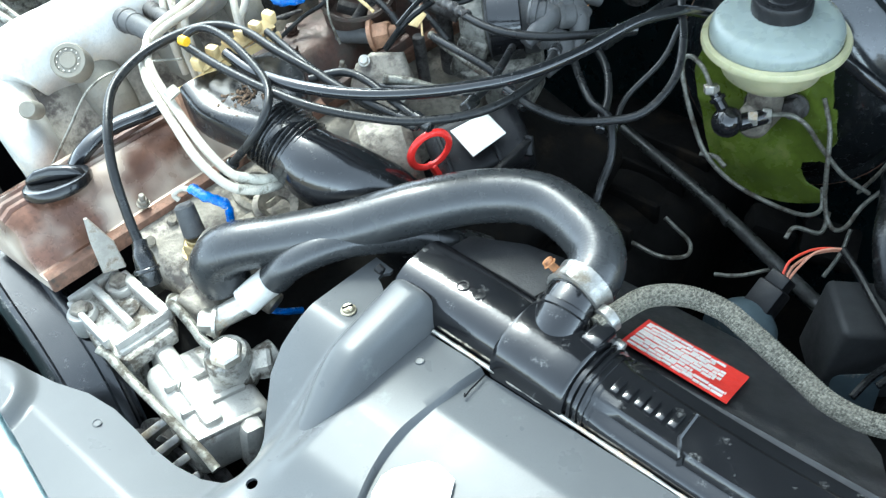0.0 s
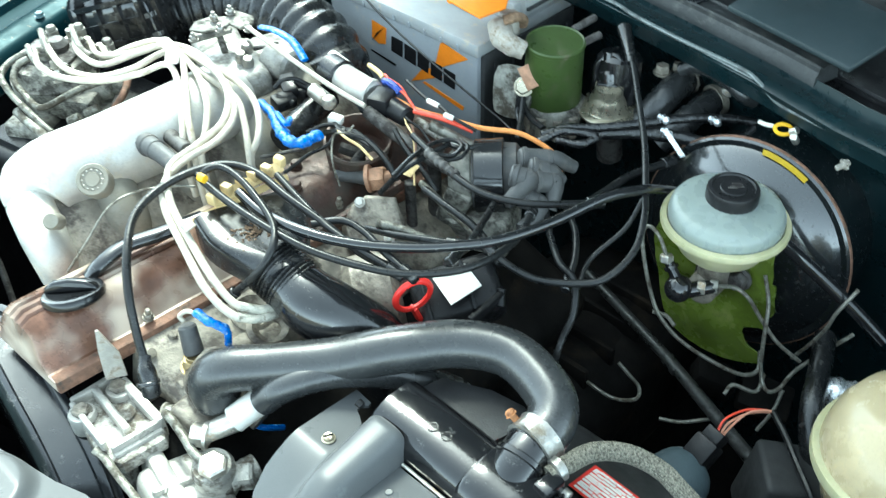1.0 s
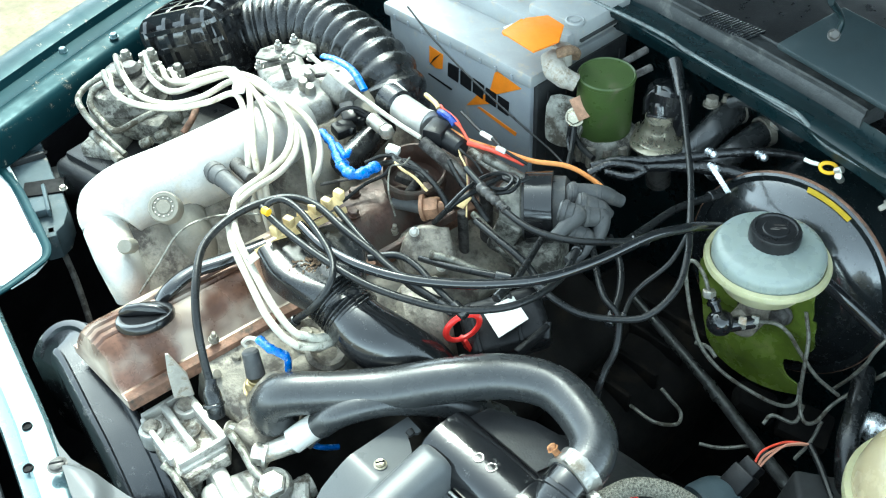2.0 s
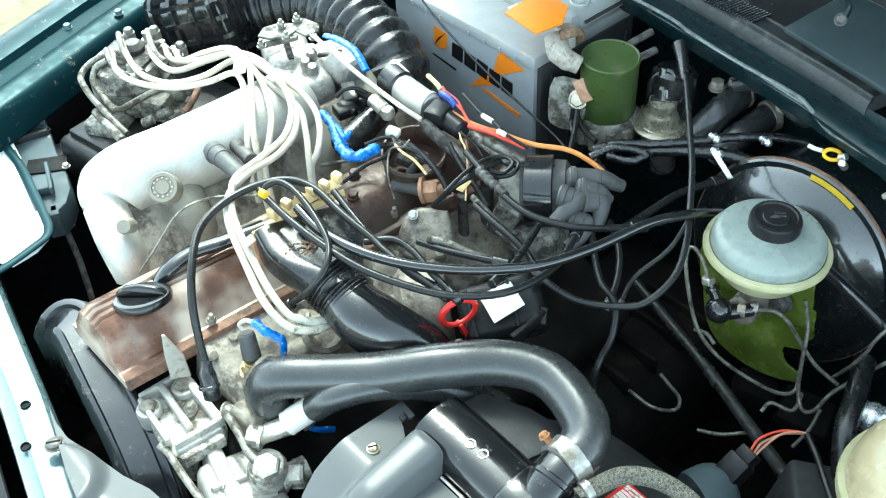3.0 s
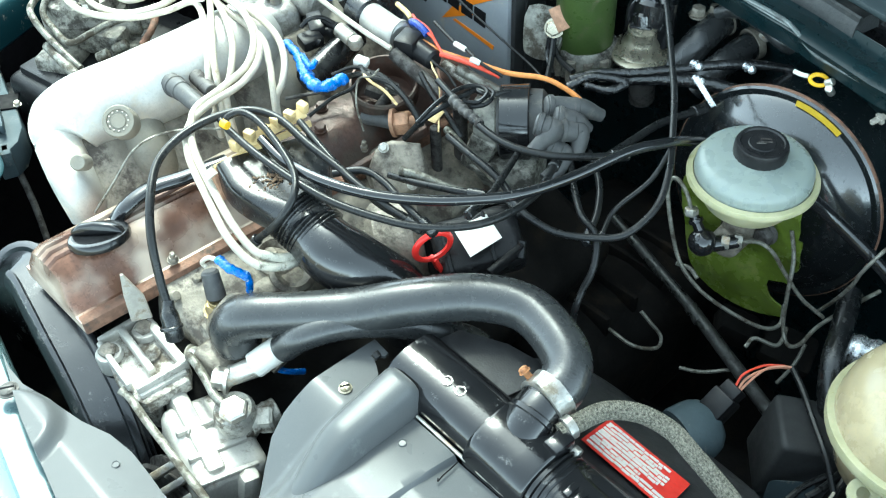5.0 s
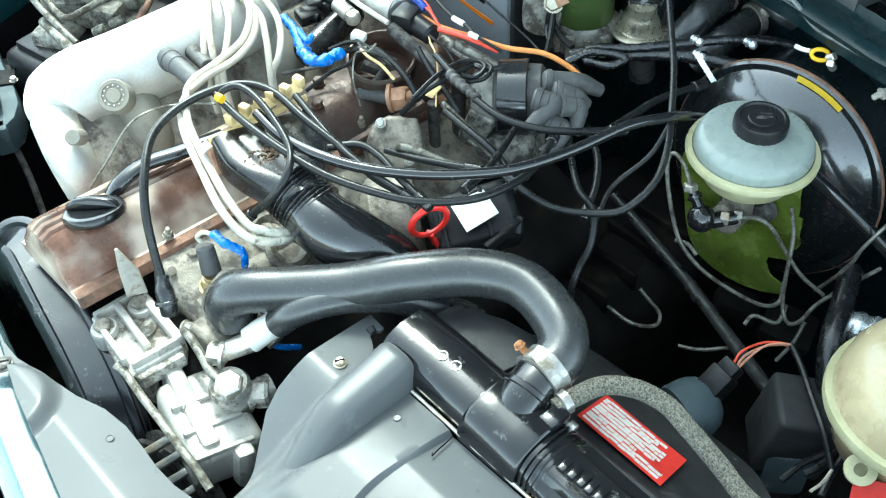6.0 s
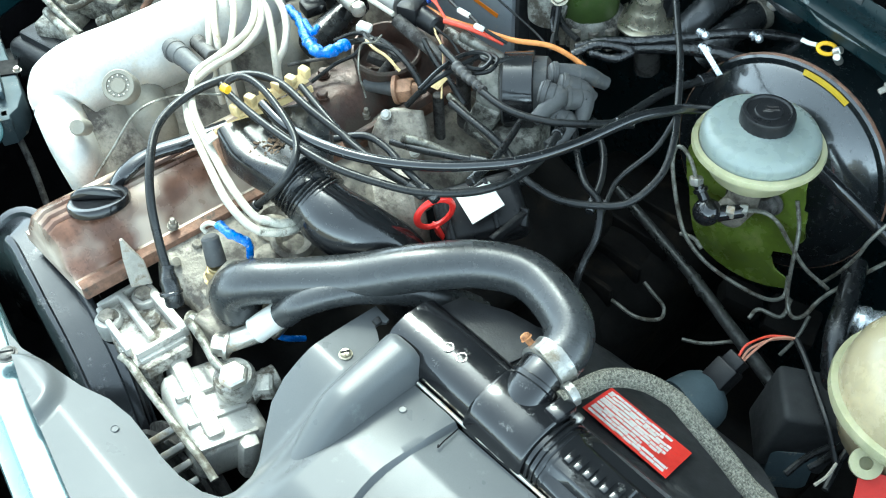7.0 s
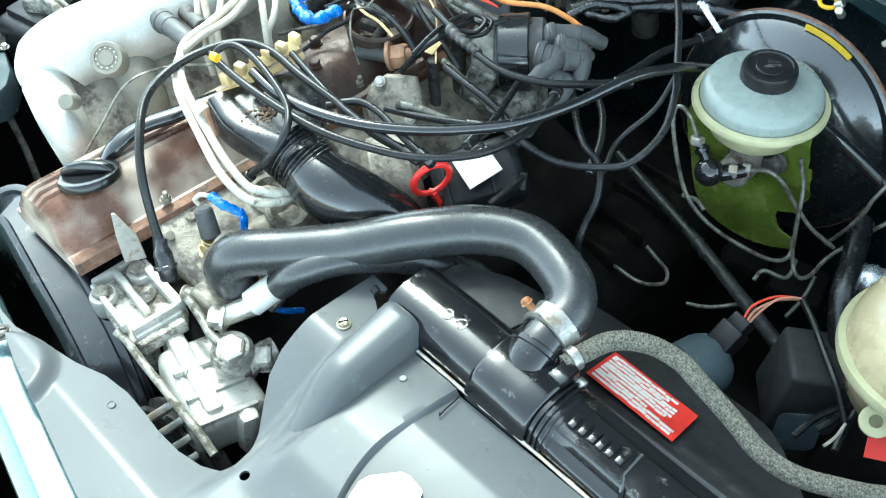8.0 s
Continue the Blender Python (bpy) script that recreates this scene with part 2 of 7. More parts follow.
M_BRASS = mat("brass", (0.4, 0.31, 0.16), 0.4, 0.8, 0.2, 80, 0.2, 400, ((0.4, 0.3, 0.16), 0.3, 60))

# ---- building helpers ----
ORIGIN = {}


def thing(name, base, label, category, group="", kind=""):
    e = new(name)
    e.location, e.empty_display_size = base, 0.02
    ORIGIN[e] = Vector(base)
    return tagged(e, label, category, group, kind)


def to_mesh(name, bm, material, origin, sharp=38):
    bm.transform(Matrix.Translation(-origin))
    bmesh.ops.recalc_face_normals(bm, faces=bm.faces)
    me = bpy.data.meshes.new(name)
    bm.to_mesh(me)
    bm.free()
    me.materials.append(material)
    me.polygons.foreach_set("use_smooth", [True] * len(me.polygons))
    me.set_sharp_from_angle(angle=radians(sharp))
    return me


def part(name, bm, material, parent, label=""):
    o = ORIGIN[parent]
    ob = new(name, to_mesh(name, bm, material, o))
    ob.parent = parent
    ORIGIN[ob] = o
    return tagged(ob, label)


def solid(name, bm, material, label, category, group="", kind=""):
    vs = [v.co for v in bm.verts]
    o = Vector((sum(v.x for v in vs) / len(vs), sum(v.y for v in vs) / len(vs), min(v.z for v in vs)))
    ob = new(name, to_mesh(name, bm, material, o))
    ob.location = o
    ORIGIN[ob] = o
    return tagged(ob, label, category, group, kind)


def join(*bms):
    out = bmesh.new()
    for b in bms:
        me = bpy.data.meshes.new("tmp")
        b.to_mesh(me)
        b.free()
        out.from_mesh(me)
        bpy.data.meshes.remove(me)
    return out


def basis(axis, up=(0, 0, 1)):
    """A turn whose z is the axis, and whose x lies nearest to up."""
    z = Vector(axis).normalized()
    x = Vector(up) - z * z.dot(Vector(up))
    if x.length < 1e-4:
        x = Vector((1, 0, 0)) - z * z.x
    x.normalize()
    return Matrix((x, z.cross(x), z)).transposed().to_4x4()


def smooth_line(pts, sub=6):
    p = [Vector(q) for q in pts]
    if len(p) < 3:
        return [p[0].lerp(p[-1], k / sub) for k in range(sub + 1)]
    e = [2 * p[0] - p[1], *p, 2 * p[-1] - p[-2]]
    out = []
    for i in range(1, len(e) - 2):
        a, b, c, d = e[i - 1:i + 3]
        for k in range(sub):
            t = k / sub
            out.append(0.5 * (2 * b + (c - a) * t + (2 * a - 5 * b + 4 * c - d) * t * t + (3 * b - a - 3 * c + d) * t ** 3))
    return out + [p[-1]]


def sweep(pts, r, seg=10, sub=6, radius=None, flat=1.0, braid=0.0):
    """A tube along a smooth line; radius(u, length) varies it along the way; flat squeezes it."""
    line = smooth_line(pts, sub)
    bm = bmesh.new()
    rings, prev, run = [], None, 0.0
    total = sum((b - a).length for a, b in zip(line, line[1:]))
    for i, q in enumerate(line):
        d = (line[min(i + 1, len(line) - 1)] - line[max(i - 1, 0)]).normalized()
        if prev is None:
            x = basis(d).to_3x3().col[0]
        else:
            x = (prev - d * prev.dot(d)).normalized()
        prev = x
        y = d.cross(x)
        if i:
            run += (q - line[i - 1]).length
        rr = r * (radius(run / total, run) if radius else 1.0)
        squash = flat(run / total) if callable(flat) else flat
        ring = []
        for k in range(seg):
            a = 2 * math.pi * k / seg
            ra = rr * (1 + braid * math.sin(12 * a + run * 1550) * math.sin(12 * a - run * 1550)) if braid else rr
            ring.append(bm.verts.new(q + x * (math.cos(a) * ra * squash) + y * (math.sin(a) * ra)))
        rings.append(ring)
    for a, b in zip(rings, rings[1:]):
        for k in range(seg):
            bm.faces.new((a[k], a[(k + 1) % seg], b[(k + 1) % seg], b[k]))
    bm.faces.new(rings[0][::-1])
    bm.faces.new(rings[-1])
    return bm


def lathe(profile, at, axis=(0, 0, 1), seg=28, up=(0, 0, 1), lobes=0, depth=0.0, sweep_deg=360):
    """Turns (radius, height) pairs about the axis; lobes give a fluted rim."""
    m = Matrix.Translation(at) @ basis(axis, up)
    bm = bmesh.new()
    rings = []
    for r, h in profile:
        if r < 1e-6:
            rings.append([bm.verts.new(m @ Vector((0, 0, h)))])
        else:
            ring = []
            for k in range(seg):
                a = 2 * math.pi * k / seg
                rr = r * (1 + depth * math.cos(lobes * a)) if lobes else r
                ring.append(bm.verts.new(m @ Vector((rr * math.cos(a), rr * math.sin(a), h))))
            rings.append(ring)
    for a, b in zip(rings, rings[1:]):
        for k in range(seg):
            i, j = k, (k + 1) % seg
            if len(a) == 1 and len(b) == 1:
                continue
            if len(a) == 1:
                bm.faces.new((a[0], b[i], b[j]))
            elif len(b) == 1:
                bm.faces.new((a[i], a[j], b[0]))
            else:
                bm.faces.new((a[i], a[j], b[j], b[i]))
    for ring in (rings[0], rings[-1]):
        if len(ring) > 2:
            bm.faces.new(ring)
    return bm


def rod(p0, p1, r, r2=None, seg=16, bev=0.0008):
    p0, p1 = Vector(p0), Vector(p1)
    h = (p1 - p0).length
    r2 = r if r2 is None else r2
    bev = min(bev, r * 0.4, r2 * 0.4, h * 0.3)
    return lathe([(r - bev, 0), (r, bev), (r2, h - bev), (r2 - bev, h)], p0, p1 - p0, seg)


def hexa(at, axis, r, h, washer=True):
    """A bolt head on its washer."""
    head = lathe([(r * 0.96, 0), (r, h * 0.15), (r, h * 0.8), (r * 0.82, h), (0, h)], at, axis, 6)
    if not washer:
        return head
    return join(head, lathe([(r * 1.22, -h * 0.25), (r * 1.22, 0.0), (r * 0.9, h * 0.02)], at, axis, 18))


def rbox(at, size, rot=(0, 0, 0), bev=0.004, seg=2, taper=1.0):
    """A box with rounded edges, centred at; rot in degrees; taper narrows its top."""
    bm = bmesh.new()
    bmesh.ops.create_cube(bm, size=1)
    for v in bm.verts:
        k = taper if v.co.z > 0 else 1.0
        v.co = Vector((v.co.x * size[0] * k, v.co.y * size[1] * k, v.co.z * size[2]))
    if bev:
        bmesh.ops.bevel(bm, geom=list(bm.edges), offset=min(bev, min(size) * 0.45), segments=seg, affect="EDGES", profile=0.5)
    bm.transform(pose(*at, *rot))
    return bm


def prism(outline, thick, m=None, bev=0.002, seg=2, sub=0):
    """A plate: a flat outline in x, y raised by thick along z, then laid at the pose m."""
    pts = [Vector((x, y, 0)) for x, y in outline]
    if sub:
        pts = smooth_line([*pts, pts[0]], sub)[:-1]
    bm = bmesh.new()
    f = bm.faces.new([bm.verts.new(p) for p in pts])
    top = bmesh.ops.extrude_face_region(bm, geom=[f])
    bmesh.ops.translate(bm, vec=(0, 0, thick), verts=[v for v in top["geom"] if isinstance(v, bmesh.types.BMVert)])
    if bev:
        rim = [e for e in bm.edges if abs(e.verts[0].co.z - e.verts[1].co.z) < 1e-6]
        bmesh.ops.bevel(bm, geom=rim, offset=bev, segments=seg, affect="EDGES", profile=0.5)
    if m is not None:
        bm.transform(m)
    return bm


def strip(profile, line, closed=False):
    """Carries a profile of (out, up) pairs along a plan line of (x, y, z); out is to the left of the way."""
    bm = bmesh.new()
    q = [Vector(p) for p in line]
    rows = []
    for i, p in enumerate(q):
        d = (q[min(i + 1, len(q) - 1)] - q[max(i - 1, 0)]).normalized()
        n = Vector((-d.y, d.x, 0)).normalized()
        rows.append([bm.verts.new(p + n * a + Vector((0, 0, b))) for a, b in profile])
    for a, b in zip(rows, rows[1:]):
        for k in range(len(profile) - (0 if closed else 1)):
            j = (k + 1) % len(profile)
            bm.faces.new((a[k], a[j], b[j], b[k]))
    if closed:
        bm.faces.new(rows[0])
        bm.faces.new(rows[-1])
    return bm


def thicken(bm, t):
    bmesh.ops.recalc_face_normals(bm, faces=bm.faces)
    bmesh.ops.solidify(bm, geom=list(bm.faces), thickness=t)
    return bm


def sheet(outline, height, step=0.012, thick=0.003, holes=(), folds=()):
    """A moulded sheet: a plan outline filled with a fine net whose height is height(x, y); folds are points the net keeps to."""
    from mathutils.geometry import delaunay_2d_cdt
    edge = []
    for a, b in zip(outline, [*outline[1:], outline[0]]):
        a, b = Vector(a), Vector(b)
        n = max(1, int((b - a).length / step))
        edge += [a.lerp(b, k / n) for k in range(n)]
    xs, ys = [p.x for p in edge], [p.y for p in edge]
    inner = []
    for i in range(int((max(xs) - min(xs)) / step) + 1):
        for j in range(int((max(ys) - min(ys)) / step) + 1):
            inner.append(Vector((min(xs) + (i + 0.5 * (j % 2)) * step, min(ys) + j * step)))
    n = len(edge)
    lines = [(k, (k + 1) % n) for k in range(n)]
    for hx, hy, hr in holes:
        k0 = len(edge)
        edge += [Vector((hx + hr * math.cos(k * math.pi / 10), hy + hr * math.sin(k * math.pi / 10))) for k in range(20)]
        lines += [(k0 + k, k0 + (k + 1) % 20) for k in range(20)]
        inner = [p for p in inner if math.hypot(p.x - hx, p.y - hy) > hr * 1.15]
    keep = {(int(p[0] / step), int(p[1] / step)) for p in folds}
    inner = [p for p in inner if not any((int(p.x / step) + i, int(p.y / step) + j) in keep for i in (-1, 0, 1) for j in (-1, 0, 1))] + [Vector(p) for p in folds]
    co, _, faces, *_ = delaunay_2d_cdt(edge + inner, lines, [], 1, 1e-6)
    bm = bmesh.new()
    vs = [bm.verts.new((p.x, p.y, height(p.x, p.y))) for p in co]
    for f in faces:
        mid = sum((Vector(co[k]) for k in f), Vector((0, 0))) / len(f)
        if all(math.hypot(mid.x - hx, mid.y - hy) > hr * 0.98 for hx, hy, hr in holes):
            bm.faces.new([vs[k] for k in f])
    for v in [v for v in bm.verts if not v.link_faces]:
        bm.verts.remove(v)
    return thicken(bm, thick)


def bump01(d, w):
    """1 at 0, falling smoothly to 0 at w."""
    t = max(0.0, 1 - abs(d) / w)
    return t * t * (3 - 2 * t)


def step01(v, a, b):
    t = min(1.0, max(0.0, (v - a) / (b - a)))
    return t * t * (3 - 2 * t)


def bar(p0, p1, w, h, bev=0.002):
    """A straight rib between two points, upright, w wide and h high."""
    p0, p1 = Vector(p0), Vector(p1)
    b = rbox((0, 0, 0), ((p1 - p0).length, w, h), (0, 0, 0), bev, 2)
    b.transform(Matrix.Translation((p0 + p1) / 2) @ basis(p1 - p0) @ pose(0, 0, 0, 0, -90, 0) @ pose(0, 0, 0, 180, 0, 0))
    return b


def xy(pts):
    return [(p[0], p[1]) for p in pts]


# ---- ground and car body ----
def grid_ground():
    bm = bmesh.new()
    bmesh.ops.create_grid(bm, x_segments=60, y_segments=60, size=60)
    return bm


solid("ground", grid_ground(), M_GROUND, "bare sandy ground beside the car", "ground", kind="structure")

car = thing("car", (0.2, 0.2, 0.0), "dark teal car with its bonnet raised over the engine", "car")

# right-hand wing with its gutter, running rearwards and outwards
WING = [(-0.40, -0.44, 0.785), (-0.475, -0.19, 0.79), (-0.55, 0.03, 0.795), (-0.60, 0.20, 0.80), (-0.66, 0.55, 0.815), (-0.70, 0.95, 0.83)]
wing_profile = [(0.004, -0.052), (-0.002, -0.046), (-0.003, -0.03), (0.001, -0.012), (0.005, -0.004), (0.012, 0.0), (0.030, 0.001), (0.036, 0.005), (0.042, 0.004), (0.062, 0.006), (0.066, 0.016), (0.085, 0.02), (0.115, 0.014), (0.15, -0.01), (0.175, -0.05), (0.19, -0.12), (0.2, -0.45), (0.19, -0.784)]
wing = part("fender", thicken(strip(wing_profile, WING), 0.0015), M_TEAL, car, "teal painted wing edge with a bolted gutter")
for x, y, z in [(-0.591, -0.024, 0.800), (-0.573, 0.045, 0.800)]:
    part("bolt", hexa((x, y, z), (0, 0, 1), 0.0055, 0.005), M_PANEL, wing)
part("inner_fender", thicken(strip([(0.010, -0.03), (0.020, -0.12), (0.012, -0.3), (-0.06, -0.5)], WING), 0.002), M_INNER_WING, car)
# left-hand wing behind the viewer
LWING = [(0.98, 0.95, 0.83), (0.96, 0.55, 0.815), (0.93, 0.2, 0.80), (0.88, -0.1, 0.795), (0.80, -0.44, 0.785)]
part("fender", thicken(strip(wing_profile, LWING), 0.0015), M_TEAL, car)
# Unseen wall, added to close the bay and keep light out of it.
part("inner_fender", thicken(strip([(0.010, -0.03), (0.020, -0.12), (0.012, -0.3), (-0.06, -0.5)], LWING), 0.002), M_INNER_WING, car)

# lock carrier across the front
FRONT = [(-0.44, -0.262, 0.742), (-0.202, -0.309, 0.742), (-0.073, -0.333, 0.742), (0.048, -0.360, 0.742), (0.188, -0.387, 0.742), (0.40, -0.41, 0.742), (0.6, -0.40, 0.742), (0.84, -0.34, 0.742)]
carrier = part("front_panel", thicken(strip([(0.0, -0.10), (0.002, -0.01), (-0.002, -0.002), (-0.008, 0.0), (-0.026, 0.0), (-0.029, -0.004), (-0.034, -0.005), (-0.040, -0.005), (-0.043, -0.02), (-0.045, -0.12)], FRONT), 0.0015), M_PANEL, car, "lock carrier across the front, coloured pale for sun glare")
# Black rings and floors stand for open holes, their inner dark in the colour.
for x, y, z in [(-0.068, -0.352, 0.742), (-0.021, -0.374, 0.742)]:
    part("hole", lathe([(0.0052, 0.0), (0.0048, 0.0022), (0.0040, 0.0022), (0.0036, 0.0004), (0, 0.0004)], (x, y, z), seg=16), M_INK, carrier)
part("grille", thicken(strip([(-0.062, -0.04), (-0.09, -0.05), (-0.13, -0.09), (-0.15, -0.4), (-0.14, -0.74)], FRONT), 0.004), M_BLACK, car)
part("headlamp_panel", sheet([(-0.56, -0.30), (-0.53, -0.185), (-0.515, -0.168), (-0.40, -0.190), (-0.30, -0.212), (-0.278, -0.225), (-0.267, -0.245), (-0.264, -0.275), (-0.29, -0.288), (-0.44, -0.258)], lambda x, y: 0.744, 0.02, 0.004), M_PALE, car, "headlamp panel coloured near white for full sun")

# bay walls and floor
part("bay_floor", rbox((0.2, 0.1, 0.27), (1.6, 1.2, 0.02), bev=0.003), M_SHADED_GRIME, car)
COWL = [(-0.75, 0.45, 0.88), (-0.3, 0.468, 0.88), (0.014, 0.453, 0.88), (0.163, 0.430, 0.88), (0.272, 0.411, 0.88), (0.377, 0.386, 0.88), (0.6, 0.36, 0.88), (1.0, 0.36, 0.88)]
part("firewall", thicken(strip([(0.004, 0.0), (0.012, -0.03), (0.055, -0.06), (0.075, -0.1), (0.08, -0.62)], COWL), 0.002), M_TEAL_DARK, car, "teal bulkhead with shade in its colour")
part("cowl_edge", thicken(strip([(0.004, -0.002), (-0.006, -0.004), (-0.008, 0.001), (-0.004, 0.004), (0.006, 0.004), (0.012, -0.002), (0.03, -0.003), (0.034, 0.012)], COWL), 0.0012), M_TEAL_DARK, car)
SEAL = [*COWL[:5], (0.318, 0.400, 0.88)]
part("rubber_seal", strip([(0.030, 0.004), (0.031, 0.016), (0.036, 0.022), (0.046, 0.024), (0.057, 0.022), (0.064, 0.014), (0.066, 0.004)], SEAL, True), M_SEAL, car, "black rubber bonnet seal")
for o, h in ((0.036, 0.021), (0.058, 0.021), (0.072, 0.004)):
    part("seal_lip", strip([(o - 0.0025, h - 0.006), (o - 0.002, h + 0.003), (o, h + 0.0045), (o + 0.002, h + 0.003), (o + 0.0025, h - 0.006)], SEAL, True), M_SEAL, car)
part("seal_channel", strip([(0.028, -0.004), (0.030, -0.010), (0.062, -0.010), (0.068, 0.006), (0.068, -0.02), (0.028, -0.02)], COWL[4:], True), M_BLACK, car, "empty black channel past the end of the seal")
part("wiper_cowl", thicken(strip([(0.064, 0.004), (0.08, 0.0), (0.10, 0.004), (0.16, 0.02), (0.30, 0.03), (0.42, 0.06)], COWL), 0.004), M_BLACK, car, "black plastic scuttle panel")
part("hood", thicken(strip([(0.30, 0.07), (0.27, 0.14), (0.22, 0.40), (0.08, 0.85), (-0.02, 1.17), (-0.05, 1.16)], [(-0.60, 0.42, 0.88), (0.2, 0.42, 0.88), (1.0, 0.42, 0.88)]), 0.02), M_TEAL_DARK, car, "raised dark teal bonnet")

# ---- engine ----
engine = thing("engine", (-0.02, 0.0, 0.29), "oily slanted in-line car engine with bronze cam cover", "engine")
# cam cover: a section carried along the engine, leaning to the far side
def cam_cover(stops, ribbed=True):
    """A leaning section carried along the engine through (y, height share) stops."""
    crown = [(-0.040, 0.0395), (-0.043, 0.0405), (-0.045, 0.038), (-0.047, 0.038), (-0.049, 0.041), (-0.053, 0.041), (-0.055, 0.0382), (-0.057, 0.0382), (-0.059, 0.041), (-0.063, 0.041), (-0.065, 0.038), (-0.067, 0.038), (-0.069, 0.0405)] if ribbed else [(-0.040, 0.036), (-0.050, 0.0375), (-0.060, 0.0375), (-0.070, 0.036)]
    sec = [(0.004, -0.012), (0.004, 0.0), (-0.008, 0.001), (-0.014, 0.008), (-0.024, 0.028), (-0.032, 0.035), *crown, (-0.082, 0.035), (-0.092, 0.02), (-0.1, -0.005), (-0.108, -0.006), (-0.108, -0.018)]
    bm = bmesh.new()
    rows = []
    for y, k in stops:
        rows.append([bm.verts.new((x - 0.017 + 0.072 * (y + 0.27), y, 0.757 + (z * k if z > 0 else z))) for x, z in sec])
    for a, b in zip(rows, rows[1:]):
        for k in range(len(sec) - 1):
            bm.faces.new((a[k], a[k + 1], b[k + 1], b[k]))
    bm.faces.new(rows[0])
    bm.faces.new(rows[-1])
    return bm


cover = part("cam_cover", cam_cover([(-0.270, 0.0), (-0.269, 0.55), (-0.265, 0.85), (-0.255, 1.0), (-0.15, 1.0), (-0.08, 1.0), (-0.012, 1.0)]), M_BRONZE, engine, "worn bronze-brown cam cover with silver patches")
part("gasket_flange", rbox((0.0015, -0.02, 0.7505), (0.013, 0.50, 0.0155), (0, 0, -4.1), 0.002), M_RUST, cover, "rusty brown gasket edge")
for x, y, z in [(-0.015, -0.167, 0.765), (-0.009, 0.070, 0.765)]:
    part("cover_bolt", join(hexa((x, y, z), (0.3, 0, 1), 0.0048, 0.005), rod((x, y, z), (x + 0.003, y, z + 0.011), 0.0026)), M_CAST, cover)
# head, block and sump below it
part("cylinder_head", join(rbox((0.028, 0.015, 0.695), (0.11, 0.42, 0.085), (0, 22, -1), 0.01, 3), rbox((0.055, -0.12, 0.708), (0.05, 0.14, 0.05), (0, 15, 0), 0.012, 3)), M_CAST, engine, "grimy cast cylinder head")
part("engine_block", join(rbox((0.06, 0.0, 0.52), (0.2, 0.5, 0.34), (0, 20, 0), 0.02, 3), rbox((0.1, 0.05, 0.6), (0.1, 0.3, 0.06), (0, 20, 0), 0.015, 2)), M_SHADED_GRIME, engine)
cap = part("oil_filler_cap", join(lathe([(0.025, 0), (0.026, 0.002), (0.029, 0.003), (0.0295, 0.008), (0.028, 0.0105), (0.024, 0.0115), (0.021, 0.0105), (0, 0.0105)], (-0.053, -0.214, 0.795), (-0.30, 0.14, 1), 40, lobes=20, depth=0.006)), M_CAP, cover, "black oil filler cap with a grip bar")
part("grip", prism([(-0.027, 0.0), (-0.025, 0.006), (-0.016, 0.011), (0.0, 0.0125), (0.016, 0.010), (0.025, 0.005), (0.027, 0.0)], 0.009, Matrix.Translation(Vector((-0.053, -0.214, 0.795)) + 0.010 * Vector((-0.30, 0.14, 1)).normalized()) @ basis((-0.30, 0.14, 1), (0.75, 0.6, 0)) @ pose(0, 0, 0, 90, 0, 0) @ pose(0, 0, -0.0045), 0.003, 3), M_CAP, cap)

# timing cover: an arched black casing at the front
def belt_cover():
    line = [(-0.174, -0.290, 0.700), (-0.177, -0.276, 0.717), (-0.171, -0.264, 0.726), (-0.149, -0.260, 0.728), (-0.108, -0.266, 0.724), (-0.061, -0.274, 0.714), (-0.018, -0.281, 0.702), (0.035, -0.292, 0.678), (0.075, -0.305, 0.630)]
    line = smooth_line(line, 4)
    band = strip([(-0.031, -0.12), (-0.030, -0.014), (-0.027, -0.005), (-0.023, -0.001), (-0.019, 0.0), (-0.017, -0.0025), (0.010, -0.0005), (0.012, 0.004), (0.016, 0.005), (0.0195, 0.005), (0.021, 0.001), (0.023, 0.0), (0.0245, -0.005), (0.0245, -0.12)], line, True)
    lip = strip([(0.0242, -0.06), (0.0242, -0.007), (0.0275, -0.0055), (0.0285, -0.009), (0.0285, -0.06)], line, True)
    return join(band, lip)


part("timing_cover", belt_cover(), M_WORN_BLACK, engine, "black timing belt cover")

# thermostat housing, sensors, core plugs on the near side of the head
part("thermostat_housing", join(rod((0.069, -0.168, 0.735), (0.094, -0.163, 0.772), 0.022, 0.021, 20, 0.003), rbox((0.080, -0.178, 0.715), (0.045, 0.06, 0.03), (0, 15, 10), 0.008, 3)), M_CAST, engine)
sensor = part("temperature_sensor", join(hexa((0.058, -0.167, 0.752), (0.1, -0.1, 1), 0.012, 0.012), rod((0.059, -0.167, 0.756), (0.060, -0.167, 0.768), 0.009)), M_BRASS, engine, "brass temperature sensor with black plug")
part("sensor_plug", join(rod((0.060, -0.167, 0.768), (0.049, -0.162, 0.794), 0.0095, 0.0085, 18, 0.002)), M_BOOT, sensor)
part("lifting_lug", prism([(-0.009, -0.012), (0.0105, -0.012), (0.009, 0.014), (-0.0035, 0.042), (-0.006, 0.042), (-0.0085, 0.02)], 0.004, Matrix.Translation((0.007, -0.222, 0.757)) @ pose(0, 0, 0, 80, 0, 60), 0.001), M_LEAD, engine)
for n, (x, y, z) in enumerate([(-0.006, -0.178, 0.735), (-0.005, -0.166, 0.735), (0.011, -0.174, 0.733), (0.050, -0.179, 0.728), (0.011, -0.091, 0.740), (0.027, -0.086, 0.740)]):
    part("bolt", hexa((x, y, z), (0.25, 0, 1), 0.008, 0.007), M_CAST, engine)
